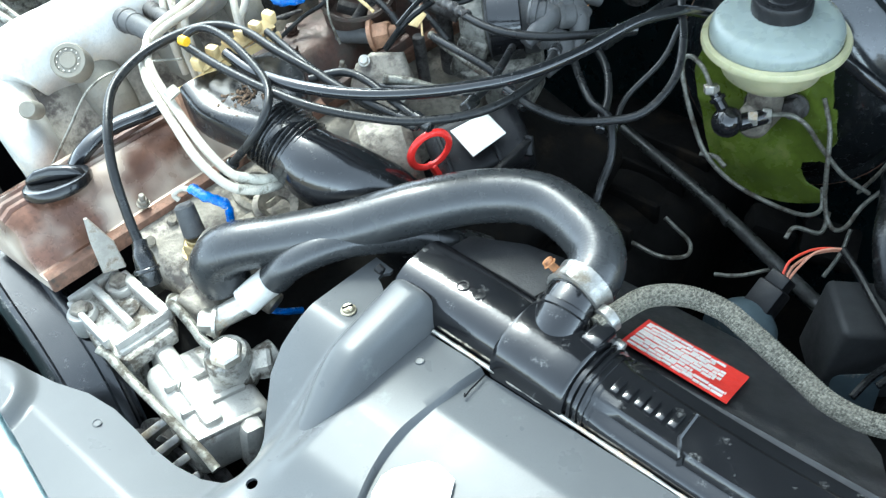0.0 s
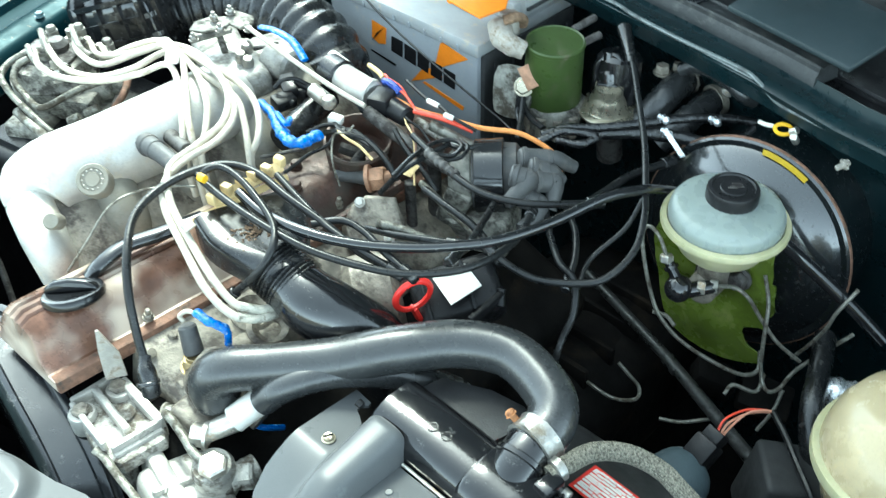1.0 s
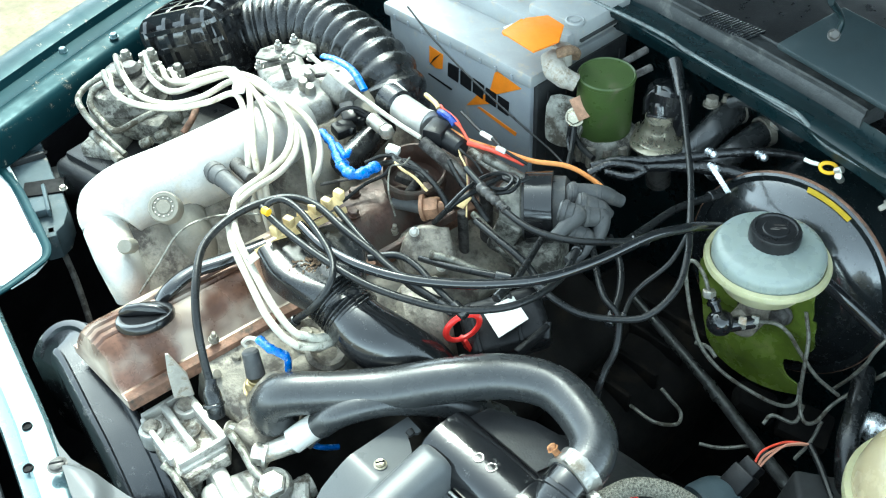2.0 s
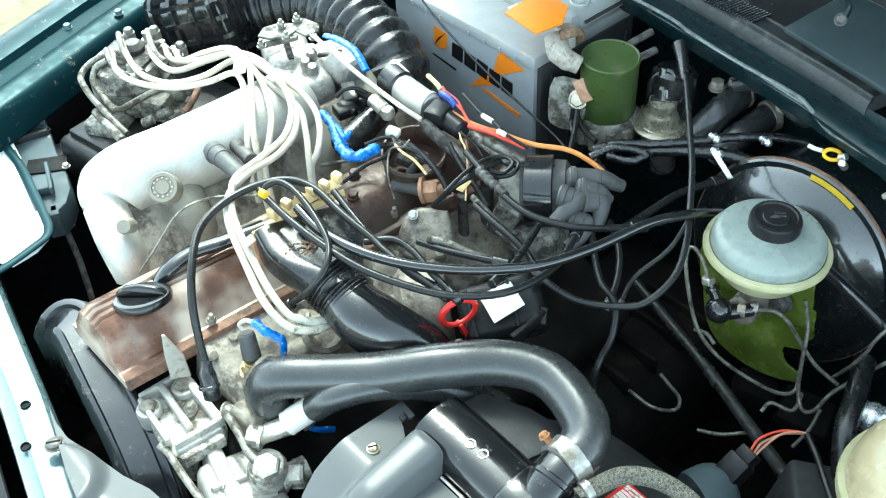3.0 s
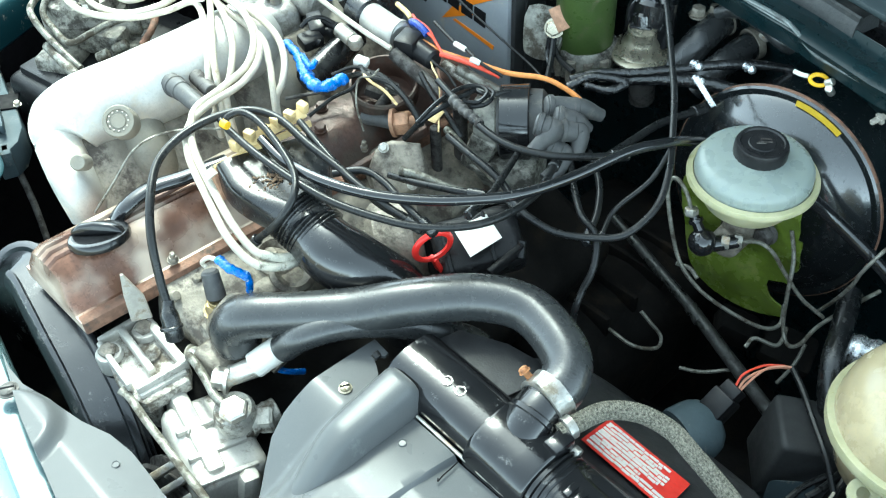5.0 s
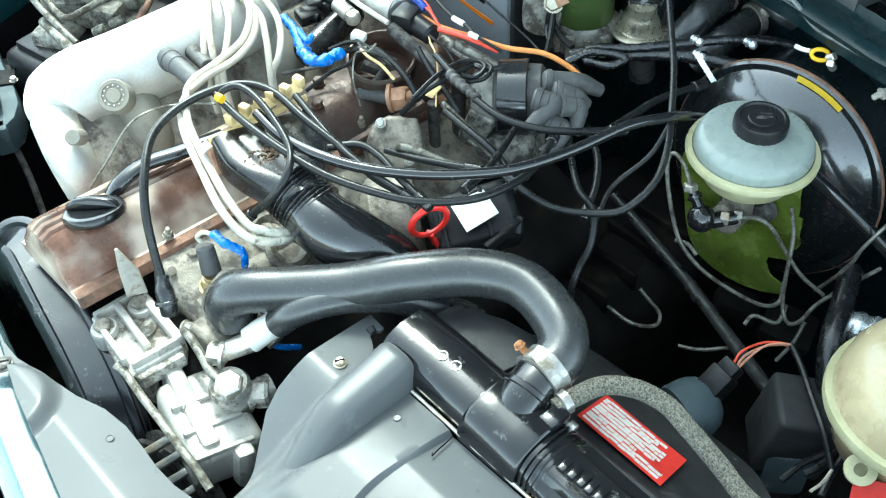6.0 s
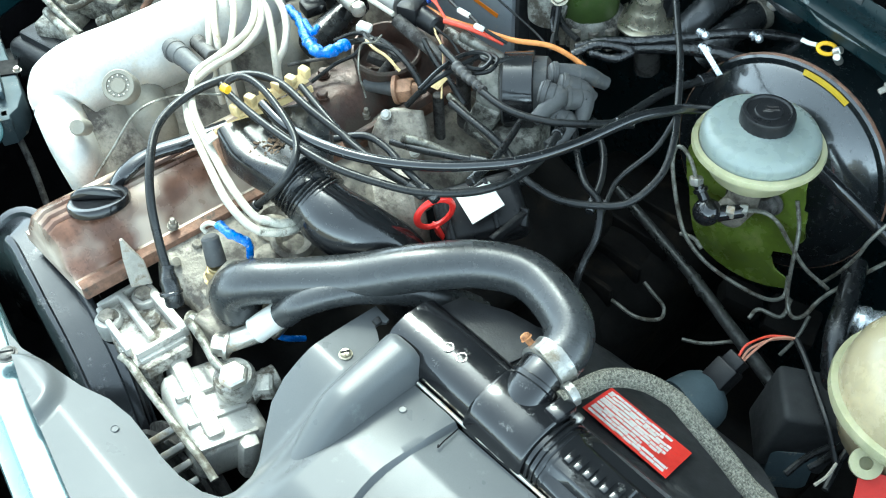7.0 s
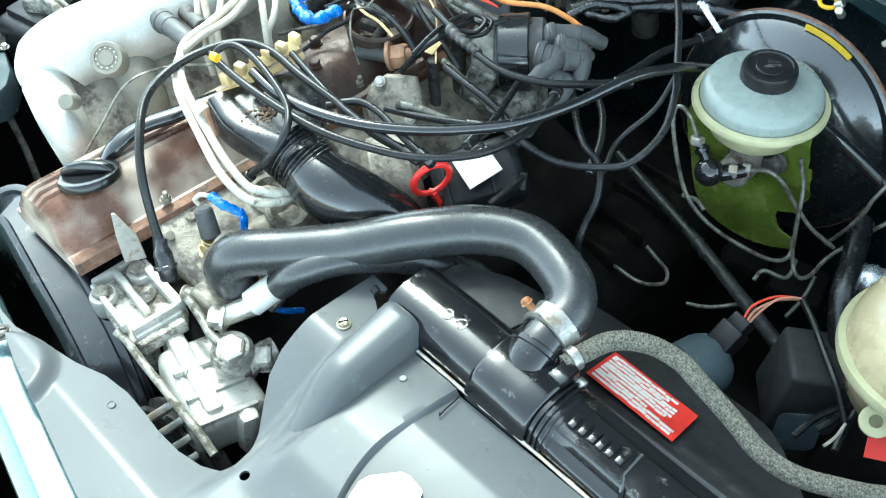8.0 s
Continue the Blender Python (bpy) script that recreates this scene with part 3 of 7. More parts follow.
for a, b, r in (((0.004, -0.190, 0.740), (0.015, -0.186, 0.752), 0.006), ((0.004, -0.160, 0.742), (0.009, -0.158, 0.752), 0.005), ((0.104, -0.154, 0.720), (0.124, -0.151, 0.710), 0.012)):
    part("casting_stub", rod(a, b, r, r * 0.85, 12), M_CAST, engine)
# spark plug wells
for x, y, z in [(0.031, -0.082, 0.740), (0.057, -0.082, 0.735)]:
    part("plug_well", lathe([(0.010, -0.012), (0.011, 0.0), (0.018, 0.004), (0.023, 0.002), (0.024, -0.012)], (x, y, z), (0.35, 0, 1), 24), M_CAST, engine)
dh = Matrix.Translation((0.054, 0.067, 0.775)) @ basis((0.45, -0.55, 0.75))
end_plate = part("end_plate", join(prism([(0.032, -0.024), (0.034, 0.012), (0.022, 0.030), (-0.004, 0.036), (-0.028, 0.028), (-0.034, 0.0), (-0.028, -0.026), (0.0, -0.034)], 0.014, dh @ Matrix.Scale(0.85, 4), 0.007, 4), rod((0.000, 0.096, 0.720), (0.054, 0.067, 0.775), 0.034, 0.03, 20, 0.004)), M_CAST, engine, "grimy cast end plate")
part("bolt", hexa(dh @ Vector((0.02, 0.016, 0.014)), (0.45, -0.55, 0.75), 0.0045, 0.004), M_STEEL, end_plate)
part("bolt", hexa(dh @ Vector((-0.016, -0.016, 0.014)), (0.45, -0.55, 0.75), 0.0045, 0.004), M_STEEL, end_plate)
part("gasket_rail", bar((0.014, 0.022, 0.768), (0.040, 0.120, 0.790), 0.008, 0.012), M_BROWN, engine, "rusty brown gasket rail")
# rear cover end and copper-coloured sender
hump = part("cover_hump", join(cam_cover([(-0.012, 0.97), (0.06, 1.0), (0.15, 1.0), (0.22, 1.0), (0.232, 0.8), (0.238, 0.0)], False), lathe([(0.030, -0.030), (0.036, -0.020), (0.0365, -0.004), (0.038, 0.0), (0.0365, 0.003), (0.0345, 0.003), (0.033, -0.003), (0.031, -0.024), (0, -0.024)], (-0.024, 0.118, 0.818), (0.15, -0.15, 1), 32)), M_BROWN, engine, "oily brown collar at the rear of the cam cover")
part("inner_lever", join(rbox((-0.028, 0.112, 0.803), (0.03, 0.008, 0.012), (10, 20, 35), 0.002), rod((-0.020, 0.100, 0.79), (-0.012, 0.120, 0.815), 0.006, 0.005), hexa((-0.012, 0.120, 0.814), (0.2, 0.1, 1), 0.007, 0.006)), M_DARK_STEEL, hump, "dark lever inside the collar")
for x, y, z in [(-0.034, 0.036, 0.797), (-0.062, 0.060, 0.797)]:
    part("cover_bolt", hexa((x, y, z), (0.1, 0, 1), 0.006, 0.005), M_BROWN, engine)
sender = part("oil_sender", join(hexa((0.015, 0.099, 0.795), (0.55, 0.4, 0.15), 0.0135, 0.016, False), lathe([(0.010, -0.002), (0.016, 0), (0.016, 0.004), (0.01, 0.005)], (0.011, 0.098, 0.795), (0.55, 0.4, 0.15), 18), rod((0.024, 0.1055, 0.798), (0.033, 0.112, 0.800), 0.0075, 0.006, 12)), M_COPPER, engine, "rusty copper-coloured oil pressure sender")
part("sender_tail", sweep([(-0.024, 0.086, 0.789), (-0.012, 0.091, 0.791), (0.013, 0.0985, 0.795)], 0.0078, 14, 4), M_BOOT, sender, "grey rubber tail")

# ribbed alloy bracket and steering pump
bracket = thing("pump_bracket", (-0.009, -0.234, 0.660), "ribbed cast alloy pump bracket", "bracket")
plate = part("casting", prism(xy([(-0.015, -0.262, 0.722), (-0.014, -0.217, 0.722), (-0.008, -0.210, 0.722), (0.006, -0.211, 0.722), (0.066, -0.214, 0.722), (0.080, -0.224, 0.722), (0.076, -0.267, 0.722), (0.057, -0.276, 0.722), (0.025, -0.272, 0.722)]), 0.016, Matrix.Translation((0, 0, 0.700)), 0.003, 2), M_ALU_DIRTY, bracket)
part("skirt", prism(xy([(0.001, -0.260, 0.715), (0.003, -0.219, 0.715), (0.060, -0.221, 0.715), (0.061, -0.259, 0.715), (0.043, -0.267, 0.715)]), 0.05, Matrix.Translation((0, 0, 0.652)), 0.003, 2), M_ALU_DIRTY, plate)
for p0, p1, w, h in (((-0.011, -0.263, 0.720), (0.054, -0.269, 0.720), 0.006, 0.016), ((-0.012, -0.239, 0.720), (0.054, -0.245, 0.720), 0.007, 0.016), ((-0.002, -0.215, 0.720), (0.068, -0.219, 0.720), 0.009, 0.016), ((-0.015, -0.262, 0.720), (-0.013, -0.213, 0.720), 0.006, 0.013), ((0.061, -0.267, 0.718), (0.066, -0.217, 0.718), 0.006, 0.018), ((0.065, -0.267, 0.712), (0.070, -0.220, 0.712), 0.006, 0.016)):
    part("rib", bar(p0, p1, w, h), M_PUMP, plate)
for q in [(0.003, -0.262, 0.722), (0.003, -0.222, 0.722)]:
    boss = part("boss", lathe([(0.0125, -0.02), (0.013, -0.001), (0.012, 0.001), (0, 0.001)], q, seg=20), M_PUMP, plate)
    part("bolt", hexa(Vector(q) + Vector((0, 0, 0.001)), (0.05, -0.05, 1), 0.0085, 0.006), M_CAST, boss)
part("recess", lathe([(0.009, -0.004), (0.010, -0.0035), (0, -0.0035)], (0.029, -0.234, 0.722), seg=20), M_ALU_DIRTY, plate)
part("adjuster_arm", sweep([(0.045, -0.275, 0.716), (0.057, -0.274, 0.716), (0.091, -0.277, 0.714), (0.126, -0.279, 0.712), (0.157, -0.281, 0.709), (0.183, -0.282, 0.705), (0.203, -0.284, 0.700)], 0.0039, 10, 8, lambda u, s: 1.25 - 0.25 * step01(u, 0.02, 0.1), 0.7), M_PIPE, bracket, "bent grey steel adjuster arm")
part("stud", join(hexa((0.053, -0.204, 0.712), (1, 0.5, 0.3), 0.008, 0.008), rod((0.054, -0.207, 0.712), (0.060, -0.193, 0.715), 0.004)), M_STEEL, bracket)
part("strap", sweep([(0.065, -0.212, 0.728), (0.079, -0.213, 0.730), (0.102, -0.217, 0.730), (0.123, -0.222, 0.732), (0.136, -0.222, 0.732)], 0.0042, 10, 6), M_PIPE, bracket)

pump = thing("steering_pump", (0.055, -0.224, 0.550), "pale alloy power steering pump with hex plug", "pump")
pump_body = part("pump_body", rbox((0.132, -0.242, 0.675), (0.07, 0.10, 0.05), (0, 10, 78), 0.012, 3), M_PUMP, pump)
part("front_cover", rbox((0.117, -0.251, 0.680), (0.018, 0.11, 0.055), (0, 10, 78), 0.006, 2), M_PUMP, pump_body)
part("rear_cover", rbox((0.153, -0.235, 0.670), (0.02, 0.085, 0.05), (0, 10, 78), 0.008, 2), M_PUMP, pump_body)
for a in [(0.121, -0.238, 0.702), (0.151, -0.245, 0.700), (0.176, -0.251, 0.695)]:
    part("rib", rbox(a, (0.055, 0.006, 0.008), (0, 10, 78), 0.002), M_PUMP, pump_body)
for a in [(0.121, -0.254, 0.705), (0.161, -0.263, 0.700), (0.108, -0.249, 0.700)]:
    part("bolt", hexa(a, (-0.3, -0.6, 0.6), 0.004, 0.003, False), M_STEEL, pump_body)
valve = part("pressure_valve", join(lathe([(0.019, -0.03), (0.0195, 0.002), (0.017, 0.008), (0.012, 0.009)], (0.139, -0.215, 0.715), (0.1, -0.1, 1), 24)), M_ALU_DIRTY, pump)
part("hex_plug", hexa((0.147, -0.218, 0.727), (0.1, -0.1, 1), 0.0135, 0.010, False), M_STEEL, valve)
part("pipe_union", join(rod((0.148, -0.209, 0.700), (0.153, -0.181, 0.700), 0.012), hexa((0.150, -0.197, 0.700), (0.6, 0.6, 0.1), 0.0145, 0.014, False)), M_ALU_DIRTY, pump)
part("banjo", join(rod((0.116, -0.206, 0.735), (0.133, -0.180, 0.745), 0.009, 0.010), hexa((0.118, -0.205, 0.735), (-0.6, -0.5, 0.1), 0.011, 0.012), rod((0.104, -0.204, 0.730), (0.121, -0.208, 0.730), 0.007)), M_STEEL, pump)
part("pulley", lathe([(0.012, 0), (0.06, 0.0), (0.062, 0.004), (0.052, 0.010), (0.062, 0.016), (0.06, 0.02), (0.012, 0.02)], (0.130, -0.276, 0.615), (0.12, -1, 0.1), 36), M_DARK_STEEL, pump)
for k in range(7):
    a = k * 0.16
    part("fan_blade", rbox((0.128 + 0.012 * k, -0.288 - 0.003 * k, 0.69 - 0.011 * k), (0.007, 0.03, 0.02), (20, 30, -8), 0.002), M_CLAMP, pump)

# coolant hoses
def crumpled(bm, amount, scale):
    """Dents a mesh with fine noise."""
    for v in bm.verts:
        v.co += noise.noise_vector(v.co * scale) * amount
    return bm


hose = thing("coolant_hose", (0.169, -0.046, 0.750), "thick ribbed black rubber coolant hose", "coolant hose")
part("hose", sweep([(0.101, -0.175, 0.745), (0.097, -0.176, 0.765), (0.109, -0.164, 0.780), (0.139, -0.136, 0.785), (0.176, -0.101, 0.790), (0.216, -0.057, 0.800), (0.251, -0.016, 0.800), (0.292, 0.004, 0.800), (0.341, -0.006, 0.798), (0.360, -0.026, 0.792), (0.3615, -0.054, 0.787)], 0.0212, 28, 64, lambda u, s: 1.0 + 0.0009 * math.sin(s * 2 * math.pi / 0.0029) - 0.06 * bump01(u - 0.2, 0.12)), M_HOSE, hose)
clamp = part("hose_clamp", crumpled(lathe([(0.0216, -0.0085), (0.0236, -0.008), (0.0226, -0.0055), (0.0232, -0.002), (0.0224, 0.002), (0.0230, 0.0055), (0.0236, 0.008), (0.0216, 0.0085)], (0.3612, -0.0465, 0.7885), (0.04, 1.0, 0.10), 72), 0.0009, 260), M_CLAMP, hose, "crumpled bright steel hose clamp with rusty nut")
part("clamp_nut", join(rod((0.347, -0.048, 0.798), (0.337, -0.050, 0.807), 0.003, 0.003, 12, 0.001), hexa((0.3375, -0.050, 0.8065), (-0.7, -0.1, 0.65), 0.0042, 0.0035), rbox((0.346, -0.048, 0.799), (0.008, 0.010, 0.006), (8, 42, 4), 0.0015)), M_RUSTY_NUT, clamp)
thin = thing("heater_hose", (0.157, -0.073, 0.730), "black rubber hose with a pale sleeve", "hose")
part("hose", sweep([(0.146, -0.158, 0.762), (0.159, -0.146, 0.778), (0.174, -0.125, 0.786), (0.190, -0.100, 0.785), (0.213, -0.069, 0.776), (0.234, -0.038, 0.755), (0.249, -0.014, 0.730), (0.255, -0.005, 0.695), (0.255, 0.0, 0.65)], 0.0132, 18, 8), M_HOSE, thin)
part("sleeve", sweep([(0.131, -0.181, 0.745), (0.136, -0.168, 0.752), (0.143, -0.150, 0.760)], 0.0125, 16, 4), M_WHITE, thin, "white plastic sleeve")

# ---- radiator and its covers ----
rad = thing("radiator", (0.4, -0.09, 0.36), "gloss black plastic radiator tank with hose neck", "radiator")
def tank_section(x, grow=0.0):
    """The tank's section at x: half round towards the hose end, flat-topped beyond the ribs; grow swells it."""
    k = step01(x, 0.405, 0.425)
    round_sec, flat_sec = [], []
    for j in range(17):
        a = math.pi * j / 16
        c, n = math.cos(a), math.sin(a)
        round_sec.append((-0.0895 - (0.0315 + grow) * math.copysign(abs(c) ** 0.72, c), -0.030 + (0.033 + grow) * n ** 0.72))
    for y, z in ((-0.1215, -0.03), (-0.1212, -0.017), (-0.1195, -0.012), (-0.1165, -0.0095), (-0.112, -0.0085), (-0.1105, -0.0075), (-0.1085, -0.001), (-0.1065, 0.0008), (-0.100, 0.001), (-0.092, 0.001), (-0.084, 0.001), (-0.077, 0.0008), (-0.0745, -0.0015), (-0.072, -0.004), (-0.0685, -0.0042), (-0.062, -0.006), (-0.058, -0.03)):
        flat_sec.append((y, z))
    return [(-0.121, -0.06)] + [(a * (1 - k) + c * k, b * (1 - k) + d * k) for (a, b), (c, d) in zip(round_sec, flat_sec)] + [(-0.058, -0.06)]


def tank_run(stops, grow=0.0):
    """A length of tank through (x, height share) stops."""
    bm = bmesh.new()
    rows = []
    for x, k in stops:
        rows.append([bm.verts.new((x, -0.0895 + (y + 0.0895) * (0.9 + 0.1 * k), 0.79 - 0.06 * (1 - k) + z * k - 0.02 * step01(x, 0.26, 0.55))) for y, z in tank_section(x, grow)])
    for a, b in zip(rows, rows[1:]):
        for j in range(len(a) - 1):
            bm.faces.new((a[j], a[j + 1], b[j + 1], b[j]))
    bm.faces.new(rows[0])
    bm.faces.new(rows[-1])
    return bm


top_tank = part("top_tank", tank_run([(0.238, 0.0), (0.2382, 0.7), (0.2395, 0.92), (0.243, 1.0), *[(0.25 + 0.0125 * k, 1.0) for k in range(37)], (0.708, 0.8), (0.71, 0.0)]), M_SCUFFED, rad)
part("panel_step", strip([(-0.002, -0.012), (-0.0015, 0.0), (0.0, 0.0012), (0.0015, 0.0), (0.002, -0.012)], [(0.486, -0.112, 0.7735), (0.478, -0.100, 0.7745), (0.477, -0.078, 0.7745)], True), M_SCUFFED, top_tank)
part("core", rbox((0.47, -0.09, 0.55), (0.47, 0.045, 0.38), (0, 0, 0), 0.004), M_DARK_STEEL, rad)
part("neck", join(sweep([(0.366, -0.090, 0.758), (0.3648, -0.081, 0.774), (0.363, -0.068, 0.784), (0.3612, -0.048, 0.788)], 0.0206, 28, 7), lathe([(0.0205, -0.003), (0.0222, -0.002), (0.0222, 0.002), (0.0205, 0.003)], (0.3628, -0.0665, 0.7848), (-0.08, 0.9, 0.35), 28)), M_SCUFFED, rad)
part("mount_collar", tank_run([(0.3405, 0.94), (0.3425, 0.985), (0.3455, 1.0), (0.36, 1.0), (0.38, 1.0), (0.3985, 1.0), (0.4005, 0.985), (0.402, 0.94)], 0.0045), M_SCUFFED, rad)
part("spout_base", rbox((0.395, -0.071, 0.782), (0.016, 0.022, 0.02), (0, 0, -4), 0.003, 2), M_SCUFFED, rad)
for k in range(4):
    x = 0.4045 + 0.0048 * k
    part("rib", tank_run([(x, 0.97), (x + 0.0005, 1.0), (x + 0.0021, 1.0), (x + 0.0026, 0.97)], 0.0028), M_SCUFFED, top_tank)
for x, y, z in ((0.2925, -0.094, 0.7930), (0.307, -0.093, 0.7920)):
    part("mould_mark", lathe([(0.0036, -0.003), (0.0038, 0.0), (0.0048, 0.0), (0.0052, -0.003)], (x, y, z), (0, -0.05, 1), 24), M_SCUFFED, top_tank)
for p in [(0.4265, -0.0925), (0.4355, -0.092), (0.4445, -0.0915), (0.452, -0.0915), (0.4605, -0.091), (0.4695, -0.0905)]:
    part("raised_mark", rbox((*p, 0.7915 - 0.02 * step01(p[0], 0.26, 0.55)), (0.0062, 0.0135, 0.004), (0, 2, 0), 0.0012), M_SCUFFED, top_tank)
part("worn_edge", sweep([(0.286, -0.1238, 0.766), (0.36, -0.1238, 0.762), (0.45, -0.1238, 0.757), (0.56, -0.1238, 0.751), (0.70, -0.1238, 0.750)], 0.0016, 6, 8, lambda u, s: 1 + 0.3 * math.sin(s * 330) * math.sin(s * 71)), M_STEEL, rad, "worn bright metal edge")
part("bleed_spout", join(rod((0.394, -0.078, 0.783), (0.391, -0.050, 0.787), 0.0068), rod((0.402, -0.062, 0.775), (0.409, -0.062, 0.774), 0.0055)), M_CLAMP, rad)
braid = thing("braided_hose", (0.411, 0.032, 0.720), "grey braided fabric hose over the fan cowl", "hose")
part("hose", sweep([(0.389, -0.064, 0.786), (0.393, -0.046, 0.787), (0.402, -0.022, 0.788), (0.421, -0.003, 0.784), (0.446, 0.005, 0.779), (0.467, 0.004, 0.773), (0.503, 0.0025, 0.758), (0.532, -0.003, 0.752), (0.560, -0.001, 0.75), (0.589, 0.012, 0.75), (0.618, 0.034, 0.745), (0.655, 0.080, 0.735)], 0.0077, 96, 80, braid=0.055), M_BRAID, braid)
part("hose_clamp", lathe([(0.0095, -0.004), (0.0105, -0.0035), (0.0105, 0.0035), (0.0095, 0.004)], (0.3905, -0.055, 0.7865), (0.2, 1.0, 0.05), 20), M_CLAMP, braid)

# fan cowl behind the radiator
fan = thing("fan_cowl", (0.45, 0.0, 0.36), "matt black fan cowl with a red warning label", "fan cowl")
def cowl_ring():
    bm = bmesh.new()
    rows = []
    n = 40
    for i in range(n + 1):
        a = math.pi * (0.0 + i / n)
        c, s = math.cos(a), math.sin(a)
        row = []
        for y, r in ((-0.055, 0.30), (-0.035, 0.26), (0.0, 0.232), (0.06, 0.2), (0.075, 0.195), (0.075, 0.185), (0.0, 0.19)):
            row.append(bm.verts.new((0.425 + c * r * 0.95, y, 0.442 + s * min(r, 0.20))))
        rows.append(row)
    for a, b in zip(rows, rows[1:]):
        for k in range(6):
            bm.faces.new((a[k], a[k + 1], b[k + 1], b[k]))
    return bm


part("cowl_ring", cowl_ring(), M_COWL, fan)
def cowl_slope(x, y):
    return 0.7205 - 0.545 * (y + 0.026) + 0.028 * step01(y, -0.032, -0.062) - 0.03 * step01(y, 0.07, 0.12)


part("cowl_plate", sheet([(0.236, -0.0575), (0.245, -0.02), (0.262, 0.02), (0.285, 0.055), (0.31, 0.08), (0.34, 0.099), (0.38, 0.108), (0.43, 0.108), (0.465, 0.1), (0.5, 0.082), (0.53, 0.06), (0.57, 0.02), (0.61, -0.0575)], cowl_slope, 0.012, 0.004), M_COWL, fan)
part("top_flange", prism(xy([(0.240, -0.067, 0.772), (0.248, -0.037, 0.772), (0.290, -0.018, 0.772), (0.322, -0.013, 0.772), (0.339, -0.022, 0.772), (0.325, -0.069, 0.772)]), 0.004, Matrix.Translation((0, 0, 0.768)), 0.0015), M_COWL, fan)
part("hub", join(rod((0.445, -0.02, 0.47), (0.445, 0.05, 0.47), 0.06, 0.05, 24, 0.006)), M_BLACK, fan)
for k in range(7):
    a = 2 * math.pi * k / 7
    part("blade", rbox((0.445 + math.cos(a) * 0.11, 0.02, 0.47 + math.sin(a) * 0.11), (0.13, 0.006, 0.05), (25, -math.degrees(a), 0), 0.002), M_BLACK, fan)

# grey plastic cover over the air duct, moulded with a ridge
COVER = [(-0.044, -0.337), (-0.02, -0.341), (0.004, -0.341), (0.035, -0.332), (0.073, -0.323), (0.1, -0.312), (0.128, -0.308), (0.155, -0.309), (0.18, -0.311), (0.205, -0.31), (0.228, -0.305), (0.243, -0.296), (0.249, -0.285), (0.246, -0.27), (0.237, -0.255), (0.223, -0.238), (0.209, -0.219), (0.203, -0.2), (0.2005, -0.167), (0.1995, -0.130), (0.1990, -0.0945), (0.2195, -0.0965), (0.2205, -0.1005), (0.2165, -0.105), (0.2175, -0.111), (0.224, -0.114), (0.232, -0.119), (0.24, -0.126), (0.44, -0.126), (0.72, -0.126), (0.72, -0.40), (0.58, -0.402), (0.40, -0.41), (0.188, -0.388), (0.048, -0.361)]
def crease_x(y):
    """Where the cover steps down beside the duct ridge."""
    return 0.3278 + 0.09 * max(0.0, y + 0.195) + 4.0 * max(0.0, -0.2 - y) ** 2


def cover_height(x, y):
    z = 0.752 + 0.032 * step01(y, -0.27, -0.16) * step01(x, 0.275, 0.25) + 0.008 * step01(y, -0.30, -0.16)
    # tilts added to darken these zones: down to the radiator behind a crest, and towards the pump at its far end
    tab, mid = step01(x, 0.262, 0.252), step01(x, 0.332, 0.327)
    crest = -0.162 * tab + (1 - tab) * (-0.205 * mid - 0.172 * (1 - mid))
    z -= (0.13 * tab + (1 - tab) * (0.09 * mid + 0.18 * (1 - mid))) * max(0.0, y - crest)
    z -= 0.30 * step01(x, 0.262, 0.238) * max(0.0, min(y, -0.290) + 0.348)
    z += 0.010 * step01(math.hypot(x - 0.045, y + 0.375), 0.047, 0.036)
    z += 0.0105 * step01(x, 0.262, 0.285) * step01(y, -0.30, -0.25)
    z -= 0.0065 * step01(x, crease_x(y) - 0.001, crease_x(y) + 0.0024)
    return z


CREASE = [(crease_x(-0.126 - 0.0026 * k) + dx, -0.126 - 0.0026 * k) for k in range(62) for dx in (-0.001, 0.0001, 0.0013, 0.0024)]
COVER_HOLES = [(0.268, -0.2885, 0.0042)]
duct = thing("air_duct_cover", (0.3, -0.25, 0.742), "dusty grey moulded plastic cover over the radiator", "air duct cover")
part("moulding", sheet(COVER, cover_height, 0.0034, 0.003, COVER_HOLES, CREASE), M_GREY_PLASTIC, duct)
def cover_ridge():
    """A rounded duct moulded into the cover, square at the radiator and sloping down to a spread nose."""
    bm = bmesh.new()
    rows = []
    for k in range(41):
        u = k / 40
        y = -0.114 - 0.142 * u
        w = 0.0222 * (1 - 0.10 * step01(u, 0.0, 0.5) - 0.22 * step01(u, 0.55, 1.0))
        top = 0.7975 - 0.006 * u - 0.044 * step01(u, 0.50, 1.06) - 0.006 * step01(u, 0.04, 0.0)
        e = 0.55 + 0.25 * step01(u, 0.35, 0.9)
        row = []
        for j in range(33):
            a = math.pi * j / 32
            c, n = math.cos(a), math.sin(a)
            row.append(bm.verts.new((0.2625 + 0.007 * u + w * math.copysign(abs(c) ** e, c), y, 0.735 + (top - 0.735) * abs(n) ** e)))
        rows.append(row)
    for p, q in zip(rows, rows[1:]):
        for j in range(32):
            bm.faces.new((p[j], p[j + 1], q[j + 1], q[j]))
    bm.faces.new(rows[0])
    return bm


part("duct_ridge", cover_ridge(), M_GREY_PLASTIC, duct, "raised rounded air duct")
def slotted_screw(at, r):
    return lathe([(r * 1.25, -0.001), (r * 1.25, 0.0), (r, 0.0005), (r * 0.95, 0.0025), (r * 0.7, 0.0035), (0, 0.0036)], at, seg=20)


